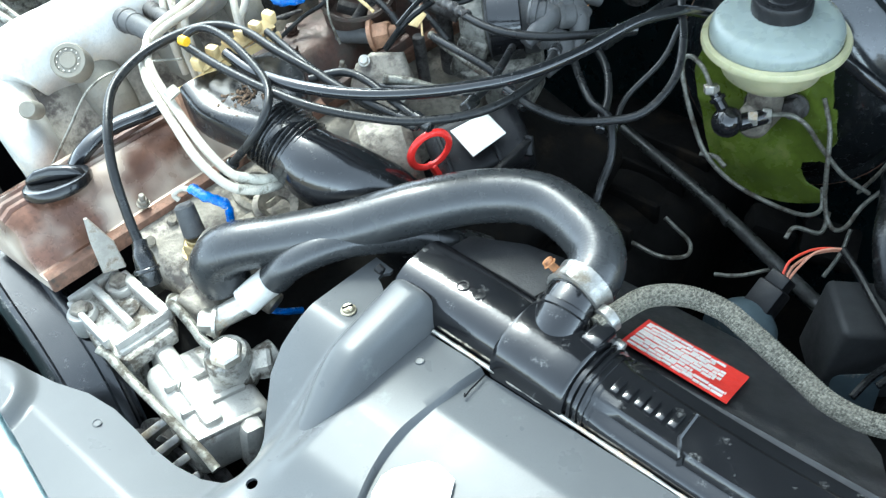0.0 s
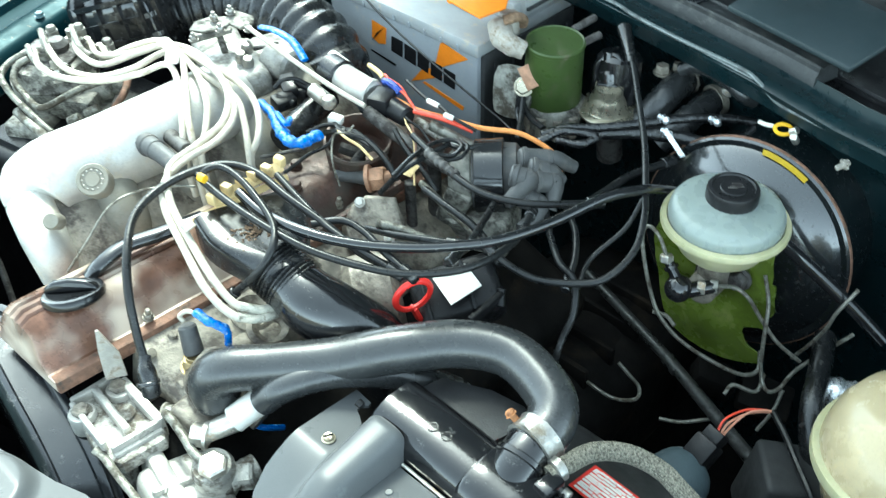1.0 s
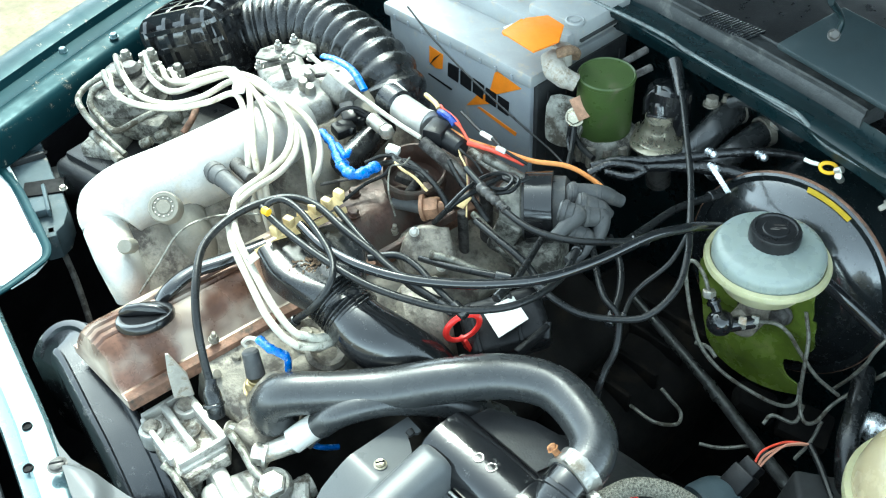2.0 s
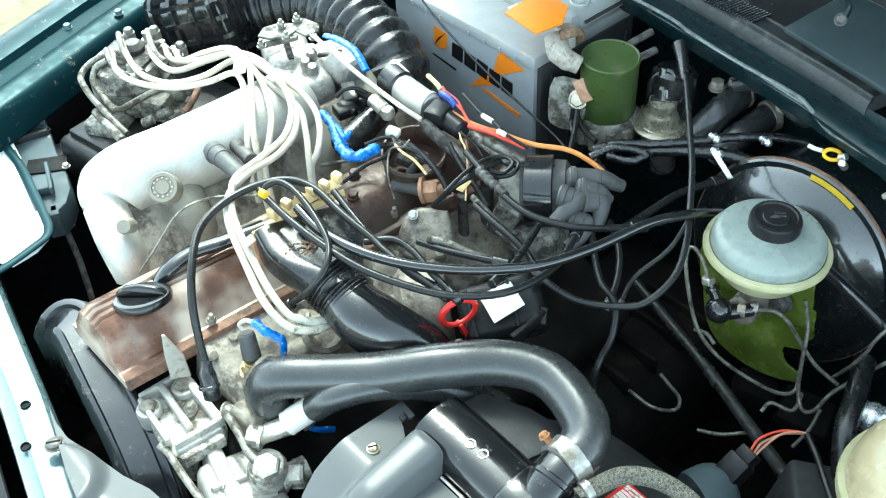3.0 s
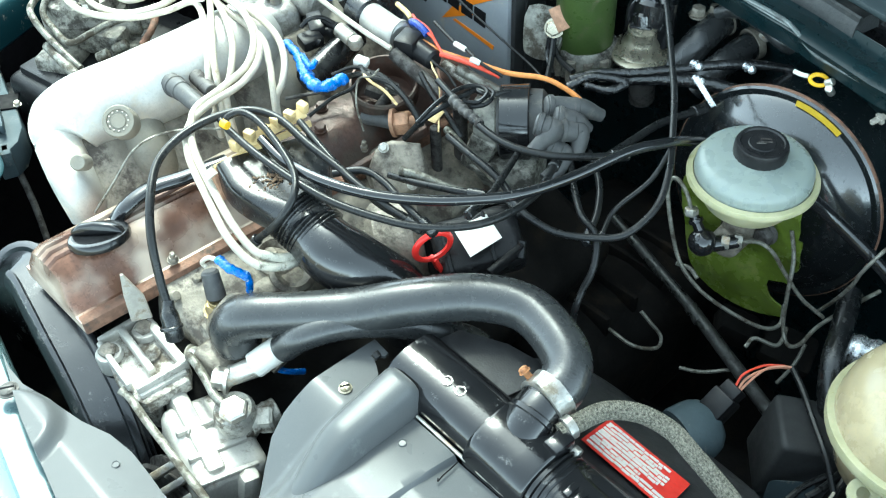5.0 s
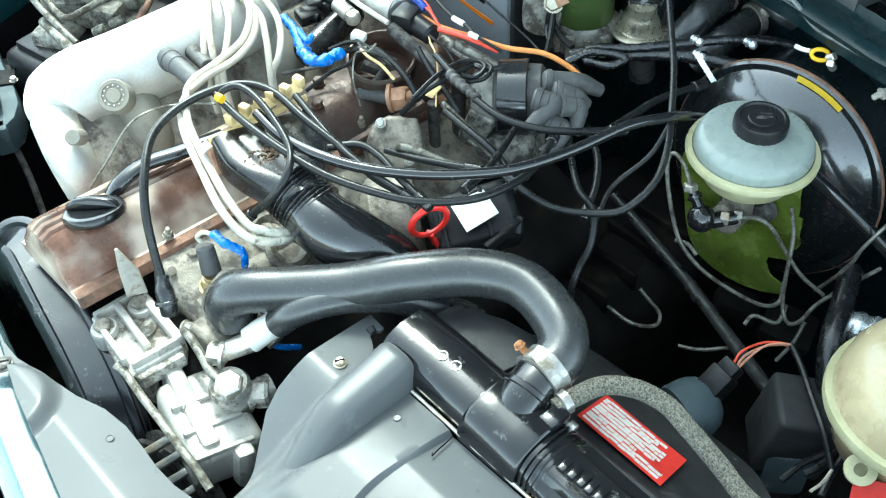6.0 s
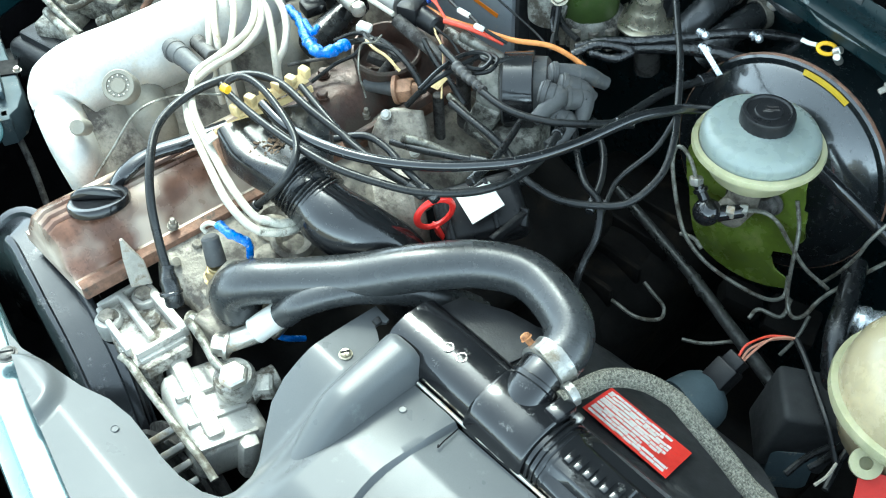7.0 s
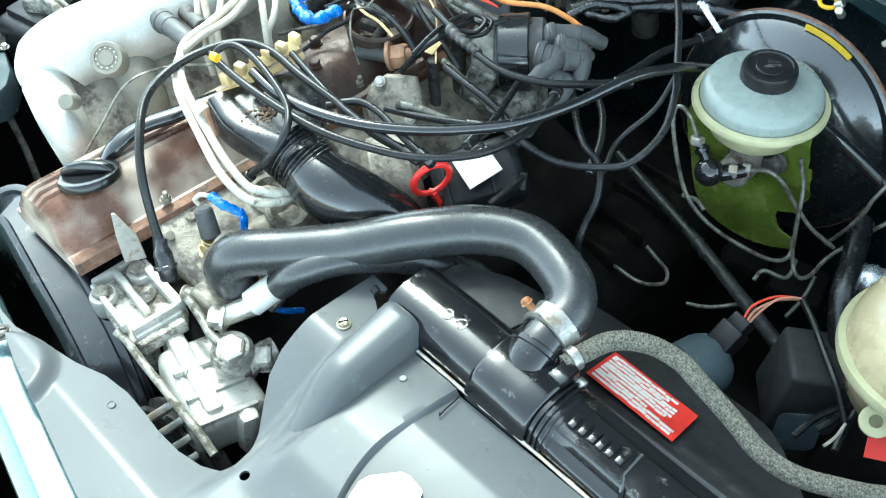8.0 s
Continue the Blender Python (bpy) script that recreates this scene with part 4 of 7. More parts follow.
for at, r in (((0.227, -0.151, 0.791), 0.0048), ((0.005, -0.354, 0.750), 0.0075)):
    at = (at[0], at[1], cover_height(at[0], at[1]) + 0.0015)
    s = part("screw", slotted_screw(at, r), M_SCREW if r < 0.006 else M_DARK_STEEL, duct, "slotted steel screw")
    # The slot is a black bar with its shade in the colour.
    part("slot", rbox((at[0], at[1], at[2] + 0.0035), (r * 1.7, 0.0018, 0.0012), (0, 0, 60), 0.0002), M_INK, s)
for at in ((0.297, -0.150, 0.760), (0.133, -0.325, 0.753)):
    at = (at[0], at[1], cover_height(at[0], at[1]) + 0.0012)
    part("mould_dot", lathe([(0.0036, -0.002), (0.0036, 0.0), (0.003, 0.0002), (0.0028, -0.0004), (0, -0.0004)], at, seg=18), M_GREY_PLASTIC, duct)
# Flat white patch, set just above the cover's surface.
WHITE_PATCH = [(0.3425, -0.246), (0.3395, -0.2337), (0.3417, -0.2256), (0.3573, -0.2072), (0.3646, -0.2050), (0.380, -0.2070), (0.388, -0.222), (0.372, -0.250), (0.350, -0.256)]
solid("white_patch", sheet(WHITE_PATCH, lambda x, y: cover_height(x, y) + 0.0035, 0.0034, 0.0004), M_MATT_WHITE, "blank white patch on the grey cover", "sticker")

solid("loose_thread", sweep([(x, y, cover_height(x, y) + 0.0034) for x, y in ((0.3385, -0.128), (0.3395, -0.136), (0.3405, -0.146), (0.342, -0.153), (0.340, -0.151))], 0.0006, 6, 6), M_INK, "dark loose thread lying on the grey cover", "thread")
part("end_peg", rod((0.226, -0.116, 0.790), (0.232, -0.116, 0.788), 0.004, 0.0035, 12), M_BLACK, duct)

# ---- intake side ----
manifold = thing("intake_manifold", (-0.2, -0.05, 0.70), "pale cast alloy intake manifold with curved runners", "intake manifold")
part("plenum", sweep([(-0.209, -0.172, 0.790), (-0.219, -0.158, 0.800), (-0.219, -0.130, 0.810), (-0.206, -0.077, 0.815), (-0.195, -0.013, 0.820), (-0.194, 0.041, 0.820), (-0.200, 0.090, 0.815)], 0.044, 28, 8, lambda u, s: 0.62 + 0.38 * step01(u, 0.0, 0.10) - 0.25 * step01(u, 0.9, 1.0), 0.92), M_ALU, manifold)
R0 = [(-0.206, -0.172, 0.800), (-0.176, -0.181, 0.790), (-0.156, -0.185, 0.775), (-0.147, -0.185, 0.750)]
for k in range(5):
    # Only the first runner keeps the lit alloy; the rest have shade coloured in.
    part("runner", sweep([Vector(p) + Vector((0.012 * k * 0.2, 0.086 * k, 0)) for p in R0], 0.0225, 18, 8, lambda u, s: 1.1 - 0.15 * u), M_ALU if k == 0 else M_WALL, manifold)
    if k:
        p = Vector(R0[2]) + Vector((0.0, 0.086 * k - 0.043, -0.012))
        part("web", rbox(p, (0.09, 0.05, 0.012), (0, 40, 0), 0.004), M_ALU_DIRTY, manifold)
part("runner_wall", rbox(Vector(R0[2]) + Vector((-0.002, 0.20, -0.008)), (0.10, 0.40, 0.03), (0, 40, -2), 0.01, 3), M_CAST, manifold)
cap_at = (-0.146, -0.126, 0.838)
# The bosses take the darker alloy to stand out from the plenum.
core_cap = part("round_boss", lathe([(0.0165, -0.02), (0.017, 0.0), (0.0155, 0.003), (0.012, 0.003), (0.0115, 0.0015), (0.008, 0.0015), (0.007, 0.003), (0, 0.003)], cap_at, (0.55, -0.45, 0.75), 28), M_WALL, manifold)
part("boss_rib", join(*[rbox(Vector(cap_at) + basis((0.55, -0.45, 0.75)).to_3x3() @ Vector((0.010 * math.cos(a), 0.010 * math.sin(a), 0.0028)), (0.0012, 0.0012, 0.001), bev=0) for a in (k * 0.5236 for k in range(12))]), M_ALU, core_cap)
part("small_boss", lathe([(0.0082, -0.02), (0.0085, 0.0), (0.007, 0.002), (0, 0.002)], (-0.142, -0.180, 0.820), (0.55, -0.5, 0.65), 20), M_WALL, manifold)
part("vacuum_stub", join(rod((-0.167, -0.052, 0.835), (-0.140, -0.0545, 0.839), 0.0112, 0.0108), rod((-0.142, -0.0545, 0.839), (-0.095, -0.057, 0.840), 0.0098, 0.0092), lathe([(0.0108, -0.003), (0.0122, -0.002), (0.0122, 0.002), (0.0108, 0.003)], (-0.158, -0.053, 0.836), (1, -0.08, 0.1), 18)), M_BOOT, manifold)
part("vacuum_stub", rod((-0.157, -0.027, 0.835), (-0.115, -0.034, 0.840), 0.0085, 0.008), M_DARK_STEEL, manifold)
solid("choke_wire", sweep([(-0.117, -0.190, 0.775), (-0.112, -0.165, 0.800), (-0.118, -0.132, 0.820), (-0.115, -0.104, 0.825), (-0.099, -0.075, 0.825), (-0.083, -0.051, 0.820)], 0.0013, 8, 6), M_PIPE, "thin rusty bent wire rod", "wire rod")
solid("breather_pipe", sweep([(-0.075, -0.194, 0.785), (-0.068, -0.175, 0.805), (-0.068, -0.147, 0.810), (-0.058, -0.113, 0.810), (-0.048, -0.070, 0.810)], 0.010, 14, 6, flat=0.7), M_BLACK_GLOSS, "glossy black breather pipe beside the cam cover", "breather pipe")

# fuel distributor on the air meter
meter = thing("fuel_distributor", (-0.37, -0.03, 0.66), "grey fuel distributor on a black air meter box", "fuel distributor")
part("air_meter", join(rbox((-0.375, -0.015, 0.71), (0.16, 0.22, 0.09), (0, 0, 10), 0.012, 3)), M_BLACK, meter)
part("meter_flange", rbox((-0.375, -0.03, 0.757), (0.13, 0.16, 0.014), (0, 0, 10), 0.004), M_BLACK, meter)
body_f = part("distributor_body", join(lathe([(0.05, 0.0), (0.052, 0.004), (0.052, 0.03), (0.046, 0.034), (0.044, 0.05), (0.03, 0.054), (0, 0.054)], (-0.418, -0.021, 0.775), (0, 0, 1), 28), rbox((-0.396, -0.025, 0.782), (0.10, 0.06, 0.03), (0, 0, 30), 0.006)), M_SOOT, meter)
for x, y, z in [(-0.450, -0.009, 0.830), (-0.429, -0.035, 0.830), (-0.436, 0.019, 0.830), (-0.401, 0.023, 0.830), (-0.385, 0.029, 0.825), (-0.383, -0.033, 0.830)]:
    part("union", join(hexa((x, y, z - 0.012), (0, 0, 1), 0.0085, 0.012), rod((x, y, z), (x, y, z + 0.010), 0.0045)), M_STEEL, body_f)
part("top_plate", join(rbox((-0.418, -0.020, 0.829), (0.070, 0.056, 0.006), (0, 0, 28), 0.003), lathe([(0.014, 0.0), (0.015, 0.006), (0.009, 0.012), (0, 0.012)], (-0.420, -0.008, 0.832), seg=18)), M_DARK_STEEL, body_f)
for x, y, z in [(-0.446, 0.002, 0.842), (-0.408, -0.030, 0.842), (-0.392, 0.010, 0.842), (-0.425, 0.027, 0.842), (-0.374, 0.034, 0.838), (-0.362, 0.022, 0.836)]:
    part("banjo", join(rod((x, y, z - 0.014), (x, y, z), 0.0075, 0.0075, 14), hexa((x, y, z), (0, 0, 1), 0.006, 0.006)), M_SOOT, body_f)
part("pressure_regulator", join(rod((-0.372, -0.010, 0.790), (-0.352, 0.016, 0.792), 0.013, 0.012, 18, 0.003), rod((-0.352, 0.016, 0.792), (-0.344, 0.027, 0.793), 0.008, 0.008, 14)), M_SOOT, meter)
part("return_line", sweep([(-0.342, 0.030, 0.806), (-0.325, 0.024, 0.812), (-0.306, 0.006, 0.810), (-0.300, -0.014, 0.800)], 0.0042, 12, 6), M_RUST, meter, "rusty brown return line")
part("housing_foot", join(rbox((-0.394, -0.075, 0.765), (0.05, 0.05, 0.03), (0, 0, 30), 0.008, 3), rbox((-0.372, -0.020, 0.765), (0.09, 0.03, 0.03), (0, 0, 30), 0.008, 3)), M_SOOT, meter)
for a, b in (((-0.388, -0.090, 0.795), (-0.317, -0.093, 0.790)), ((-0.330, -0.058, 0.790), (-0.322, -0.047, 0.795)), ((-0.330, -0.036, 0.790), (-0.320, -0.022, 0.797))):
    part("stud", rod(a, b, 0.006), M_PIPE, meter)
# steel return pipes round the distributor
def fuel_pipe(pts):
    solid("fuel_pipe", sweep(pts, 0.004, 10, 7), M_PIPE, "grey steel fuel pipe bent round the distributor", "fuel pipe", "fuel pipes")


fuel_pipe([(-0.419, -0.024, 0.840), (-0.431, -0.045, 0.835), (-0.435, -0.063, 0.830), (-0.426, -0.081, 0.825), (-0.407, -0.087, 0.820), (-0.389, -0.087, 0.810), (-0.358, -0.085, 0.800), (-0.326, -0.082, 0.790)])
fuel_pipe([(-0.418, -0.047, 0.835), (-0.421, -0.061, 0.830), (-0.410, -0.074, 0.820), (-0.388, -0.075, 0.810), (-0.365, -0.076, 0.806), (-0.354, -0.069, 0.806), (-0.350, -0.048, 0.810), (-0.344, -0.029, 0.815), (-0.330, 0.002, 0.820)])
fuel_pipe([(-0.431, -0.017, 0.855), (-0.414, -0.024, 0.852), (-0.397, -0.029, 0.846), (-0.364, -0.035, 0.846), (-0.337, -0.037, 0.850)])
fuel_pipe([(-0.411, 0.013, 0.855), (-0.390, 0.004, 0.852), (-0.365, -0.004, 0.850), (-0.336, -0.007, 0.852)])
fuel_pipe([(-0.417, -0.043, 0.850), (-0.398, -0.049, 0.845), (-0.375, -0.051, 0.842), (-0.356, -0.050, 0.842)])

# off-white fuel lines to the injectors
def fuel_line(p, dives=True):
    """A line looped over the manifold; dives: it drops to an injector at its end."""
    if dives:
        p = [*p, Vector(p[-1]) + Vector((0.008, -0.006, -0.025)), Vector(p[-1]) + Vector((0.012, -0.006, -0.06))]
    solid("fuel_line", sweep(p, 0.0037, 10, 7), M_WHITE_HOSE, "off-white woven fuel line looped over the manifold", "fuel line", "fuel lines to the injectors")


fuel_line([(-0.436, -0.014, 0.842), (-0.393, -0.029, 0.848), (-0.338, -0.040, 0.850), (-0.288, -0.029, 0.855), (-0.257, -0.000, 0.865), (-0.252, 0.040, 0.870), (-0.220, 0.054, 0.872), (-0.157, 0.048, 0.870), (-0.100, 0.020, 0.868), (-0.072, -0.021, 0.868), (-0.066, -0.067, 0.868), (-0.052, -0.098, 0.868), (-0.021, -0.120, 0.865), (0.026, -0.135, 0.855), (0.067, -0.144, 0.835), (0.094, -0.136, 0.815), (0.101, -0.108, 0.800), (0.097, -0.089, 0.790)], False)
fuel_line([(-0.416, 0.015, 0.842), (-0.360, -0.010, 0.850), (-0.305, -0.012, 0.856), (-0.280, 0.022, 0.866), (-0.261, 0.050, 0.872), (-0.212, 0.058, 0.875), (-0.138, 0.039, 0.873), (-0.093, 0.002, 0.870), (-0.077, -0.042, 0.870), (-0.069, -0.077, 0.870), (-0.049, -0.097, 0.870), (-0.017, -0.115, 0.868), (0.031, -0.129, 0.858), (0.066, -0.134, 0.838), (0.089, -0.129, 0.820), (0.096, -0.103, 0.803), (0.093, -0.082, 0.790)], False)
fuel_line([(-0.364, 0.021, 0.842), (-0.326, 0.011, 0.850), (-0.300, 0.030, 0.864), (-0.277, 0.052, 0.870), (-0.234, 0.048, 0.872), (-0.184, 0.019, 0.868), (-0.142, -0.010, 0.858), (-0.122, -0.022, 0.845), (-0.117, -0.025, 0.830)])
fuel_line([(-0.416, -0.038, 0.842), (-0.370, -0.055, 0.846), (-0.322, -0.052, 0.850), (-0.278, -0.028, 0.853), (-0.247, -0.000, 0.862), (-0.230, 0.028, 0.868), (-0.183, 0.010, 0.865), (-0.146, -0.015, 0.855), (-0.130, -0.028, 0.840)])
fuel_line([(-0.385, 0.018, 0.842), (-0.341, 0.004, 0.848), (-0.298, 0.016, 0.860), (-0.267, 0.049, 0.868), (-0.204, 0.042, 0.870), (-0.145, 0.017, 0.865), (-0.112, -0.010, 0.855), (-0.105, -0.024, 0.840)])
fuel_line([(-0.267, 0.054, 0.870), (-0.218, 0.056, 0.868), (-0.165, 0.064, 0.862), (-0.124, 0.059, 0.858), (-0.095, 0.045, 0.850), (-0.076, 0.026, 0.840), (-0.077, 0.016, 0.825)])
fuel_line([(-0.257, 0.051, 0.868), (-0.198, 0.048, 0.862), (-0.141, 0.049, 0.855), (-0.104, 0.032, 0.848), (-0.080, 0.016, 0.835)])
for q in ([(0.094, -0.136, 0.815), (0.099, -0.122, 0.806), (0.101, -0.108, 0.800), (0.097, -0.088, 0.790), (0.095, -0.077, 0.770)], [(0.089, -0.129, 0.820), (0.096, -0.115, 0.810), (0.097, -0.102, 0.803), (0.093, -0.080, 0.790), (0.089, -0.068, 0.770)]):
    solid("braided_sleeve", sweep(q, 0.0044, 24, 30, braid=0.05), M_BRAID_PALE, "grey woven sleeve on a fuel line end", "hose sleeve", "hose sleeves")
solid("cable_tie", sweep([(-0.253, 0.041, 0.884), (-0.231, 0.038, 0.882), (-0.219, 0.027, 0.876)], 0.0075, 10, 5, flat=0.5), M_WHITE, "white tie round the fuel lines", "cable tie")
solid("cable_tie", sweep([(0.018, -0.124, 0.873), (0.024, -0.123, 0.868)], 0.0062, 10, 3, flat=0.7), M_WHITE_HOSE, "white tie round two fuel lines", "cable tie")

# air boot and bellows
boot = thing("air_boot", (-0.40, 0.12, 0.72), "black rubber air boot with crossed ribs", "air boot")
boot_m = Matrix.Translation((-0.463, 0.125, 0.800)) @ pose(0, 0, 0, 18, -8, -62)
def boot_body():
    b = rbox((0, 0, 0), (0.10, 0.125, 0.11), (0, 0, 0), 0.03, 4)
    b.transform(boot_m)
    return b


shell = part("shell", boot_body(), M_BLACK_GLOSS, boot)
for k in range(4):
    o = -0.038 + 0.0255 * k
    for at, size in (((o, 0, 0), (0.006, 0.134, 0.119)), ((0, o * 1.25, 0), (0.109, 0.006, 0.119)), ((0, 0, o), (0.109, 0.134, 0.006))):
        b = rbox(at, size, (0, 0, 0), 0.0, 1)
        bmesh.ops.bevel(b, geom=[e for e in b.edges if e.calc_length() < 0.0065], offset=0.028, segments=4, affect="EDGES", profile=0.5)
        b.transform(boot_m)
        part("rib", b, M_BLACK_GLOSS, shell)
bellows = thing("air_hose", (-0.454, 0.293, 0.760), "fat ribbed black rubber air hose", "air hose")
part("bellows", sweep([(-0.443, 0.165, 0.800), (-0.413, 0.203, 0.810), (-0.364, 0.234, 0.820), (-0.296, 0.239, 0.820), (-0.234, 0.236, 0.810), (-0.198, 0.232, 0.790), (-0.185, 0.227, 0.760)], 0.047, 28, 26, lambda u, s: 0.90 + 0.10 * (0.5 + 0.5 * math.sin(s * 2 * math.pi / 0.020)) ** 0.6), M_RUBBER, bellows)
part("end_collar", rod((-0.202, 0.228, 0.800), (-0.183, 0.224, 0.775), 0.046, 0.043, 28, 0.004), M_RUBBER, bellows)

throttle = thing("throttle_unit", (-0.22, 0.12, 0.75), "dirty alloy throttle unit with linkage and levers", "throttle unit")
part("casting", join(rbox((-0.243, 0.123, 0.800), (0.10, 0.07, 0.06), (6, 0, -25), 0.014, 3), rbox((-0.239, 0.175, 0.800), (0.07, 0.06, 0.06), (4, 0, -25), 0.016, 3), rbox((-0.311, 0.146, 0.800), (0.08, 0.06, 0.06), (0, 0, -25), 0.016, 3), rod((-0.220, 0.158, 0.825), (-0.179, 0.160, 0.825), 0.022, 0.02, 20, 0.004)), M_THROTTLE, throttle)
part("black_switch", join(rbox((-0.154, 0.131, 0.825), (0.034, 0.018, 0.014), (8, 5, -30), 0.003), rbox((-0.140, 0.111, 0.820), (0.02, 0.026, 0.014), (0, 10, -10), 0.003), rbox((-0.137, 0.139, 0.818), (0.014, 0.02, 0.02), (0, 0, 20), 0.003), rod((-0.149, 0.107, 0.825), (-0.127, 0.116, 0.820), 0.004), rod((-0.147, 0.136, 0.832), (-0.128, 0.141, 0.828), 0.005), sweep([(-0.149, 0.107, 0.835), (-0.146, 0.117, 0.842), (-0.140, 0.131, 0.840), (-0.131, 0.140, 0.832)], 0.0025, 8, 5)), M_BLACK, throttle, "grimy black throttle switch")
lever = part("linkage_plate", prism([(-0.026, -0.010), (-0.008, -0.016), (0.016, -0.012), (0.026, 0.002), (0.018, 0.012), (-0.006, 0.014), (-0.024, 0.006)], 0.004, Matrix.Translation((-0.281, 0.125, 0.858)) @ pose(0, 0, 0, 8, -8, 35), 0.0012), M_SOOT, throttle)
part("linkage_plate", prism([(-0.018, -0.010), (0.006, -0.013), (0.018, 0.0), (0.012, 0.011), (-0.014, 0.012)], 0.004, Matrix.Translation((-0.257, 0.149, 0.862)) @ pose(0, 0, 0, 14, 4, 20), 0.0012), M_SOOT, throttle)
part("lever_arm", bar((-0.291, 0.096, 0.846), (-0.256, 0.134, 0.858), 0.009, 0.006), M_SOOT, throttle)
part("lever_arm", bar((-0.275, 0.127, 0.850), (-0.253, 0.118, 0.835), 0.008, 0.006), M_SOOT, throttle)
part("lever_arm", bar((-0.229, 0.141, 0.840), (-0.208, 0.164, 0.845), 0.006, 0.005), M_DARK_STEEL, throttle)
for x, y, z in [(-0.281, 0.128, 0.866), (-0.272, 0.146, 0.870), (-0.259, 0.120, 0.862), (-0.281, 0.096, 0.852), (-0.235, 0.143, 0.862)]:
    part("nut", join(hexa((x, y, z), (0, 0, 1), 0.0048, 0.005), rod((x, y, z), (x, y, z + 0.009), 0.0026)), M_CLAMP, lever)
for x, y, z in [(-0.229, 0.133, 0.850), (-0.225, 0.120, 0.845), (-0.213, 0.121, 0.842)]:
    part("spring_cup", join(lathe([(0.0068, -0.012), (0.007, -0.004), (0.005, 0.001), (0, 0.002)], (x, y, z), (0.2, -0.1, 1), 16)), M_CLAMP, throttle)
part("lower_pipe", rod((-0.104, 0.077, 0.800), (-0.124, 0.162, 0.810), 0.018, 0.016), M_RUBBER, throttle)
part("pipe_stub", join(rod((-0.115, 0.134, 0.835), (-0.091, 0.133, 0.832), 0.0085, 0.0085), lathe([(0, -0.009), (0.007, -0.006), (0.0088, 0.0), (0.007, 0.006), (0, 0.009)], (-0.085, 0.132, 0.832), (0, 0, 1), 16)), M_STEEL, throttle)
idle = thing("idle_valve", (-0.149, 0.222, 0.780), "silver cylinder valve with black plug", "idle valve")
part("barrel", join(rod((-0.110, 0.174, 0.835), (-0.053, 0.170, 0.835), 0.0165, 0.0165, 24, 0.003), lathe([(0.0175, -0.003), (0.018, 0.0), (0.0175, 0.003)], (-0.059, 0.171, 0.835), (0.6, 0.1, 0), 24)), M_ALU, idle)
part("rubber_collar", rod((-0.136, 0.176, 0.835), (-0.107, 0.174, 0.835), 0.0195, 0.0195, 24, 0.003), M_RUBBER, idle)
part("plug", join(rod((-0.048, 0.169, 0.835), (0.006, 0.166, 0.835), 0.0125, 0.011, 18, 0.003), rbox((-0.034, 0.165, 0.838), (0.025, 0.03, 0.024), (0, 0, 20), 0.004)), M_BLACK, idle)
part("hose_end", rod((-0.147, 0.193, 0.840), (-0.112, 0.183, 0.845), 0.007), M_WHITE, idle)
solid("throttle_rod", sweep([(-0.231, 0.140, 0.868), (-0.144, 0.133, 0.862), (-0.072, 0.132, 0.855), (-0.029, 0.135, 0.850)], 0.0028, 8, 4), M_WHITE_HOSE, "thin cream-coated steel throttle rod", "throttle rod")
solid("support_pipe", sweep([(-0.037, 0.145, 0.835), (0.004, 0.146, 0.825), (0.045, 0.149, 0.815), (0.071, 0.158, 0.805)], 0.0075, 12, 5), M_DARK_STEEL, "grey steel pipe beside the ignition distributor", "pipe")
wrap = solid("taped_connector", join(sweep([(-0.125, 0.069, 0.845), (-0.097, 0.062, 0.848), (-0.069, 0.050, 0.850), (-0.044, 0.040, 0.850), (-0.028, 0.043, 0.850), (-0.030, 0.072, 0.845)], 0.0068, 14, 10, lambda u, s: 0.72 + 0.28 * step01(u, 0.3, 0.5) + 0.12 * math.sin(u * 47) + 0.10 * math.sin(u * 113), 0.75), sweep([(-0.080, 0.058, 0.856), (-0.052, 0.048, 0.860), (-0.059, 0.059, 0.858)], 0.003, 6, 4)), M_BLUE, "wiring joint wrapped in crumpled blue tape", "taped connector")
solid("blue_strap", sweep([(-0.225, 0.153, 0.865), (-0.202, 0.156, 0.868), (-0.172, 0.157, 0.865), (-0.142, 0.149, 0.855)], 0.005, 10, 6, flat=0.5), M_BLUE, "blue tape strap over the air hose", "tape strap")
for p in ([(-0.031, 0.072, 0.845), (-0.030, 0.090, 0.840), (-0.021, 0.099, 0.840)], [(-0.047, 0.104, 0.840), (-0.021, 0.095, 0.840), (0.003, 0.106, 0.835), (0.033, 0.107, 0.825)]):
    solid("wire", sweep(p, 0.003, 8, 5), M_WIRE, "thin black wire from the taped joint", "wire", "wires")
solid("connector", rbox((-0.042, 0.105, 0.842), (0.016, 0.012, 0.010), (0, 10, 25), 0.003), M_WHITE, "small off-white plug connector", "connector")

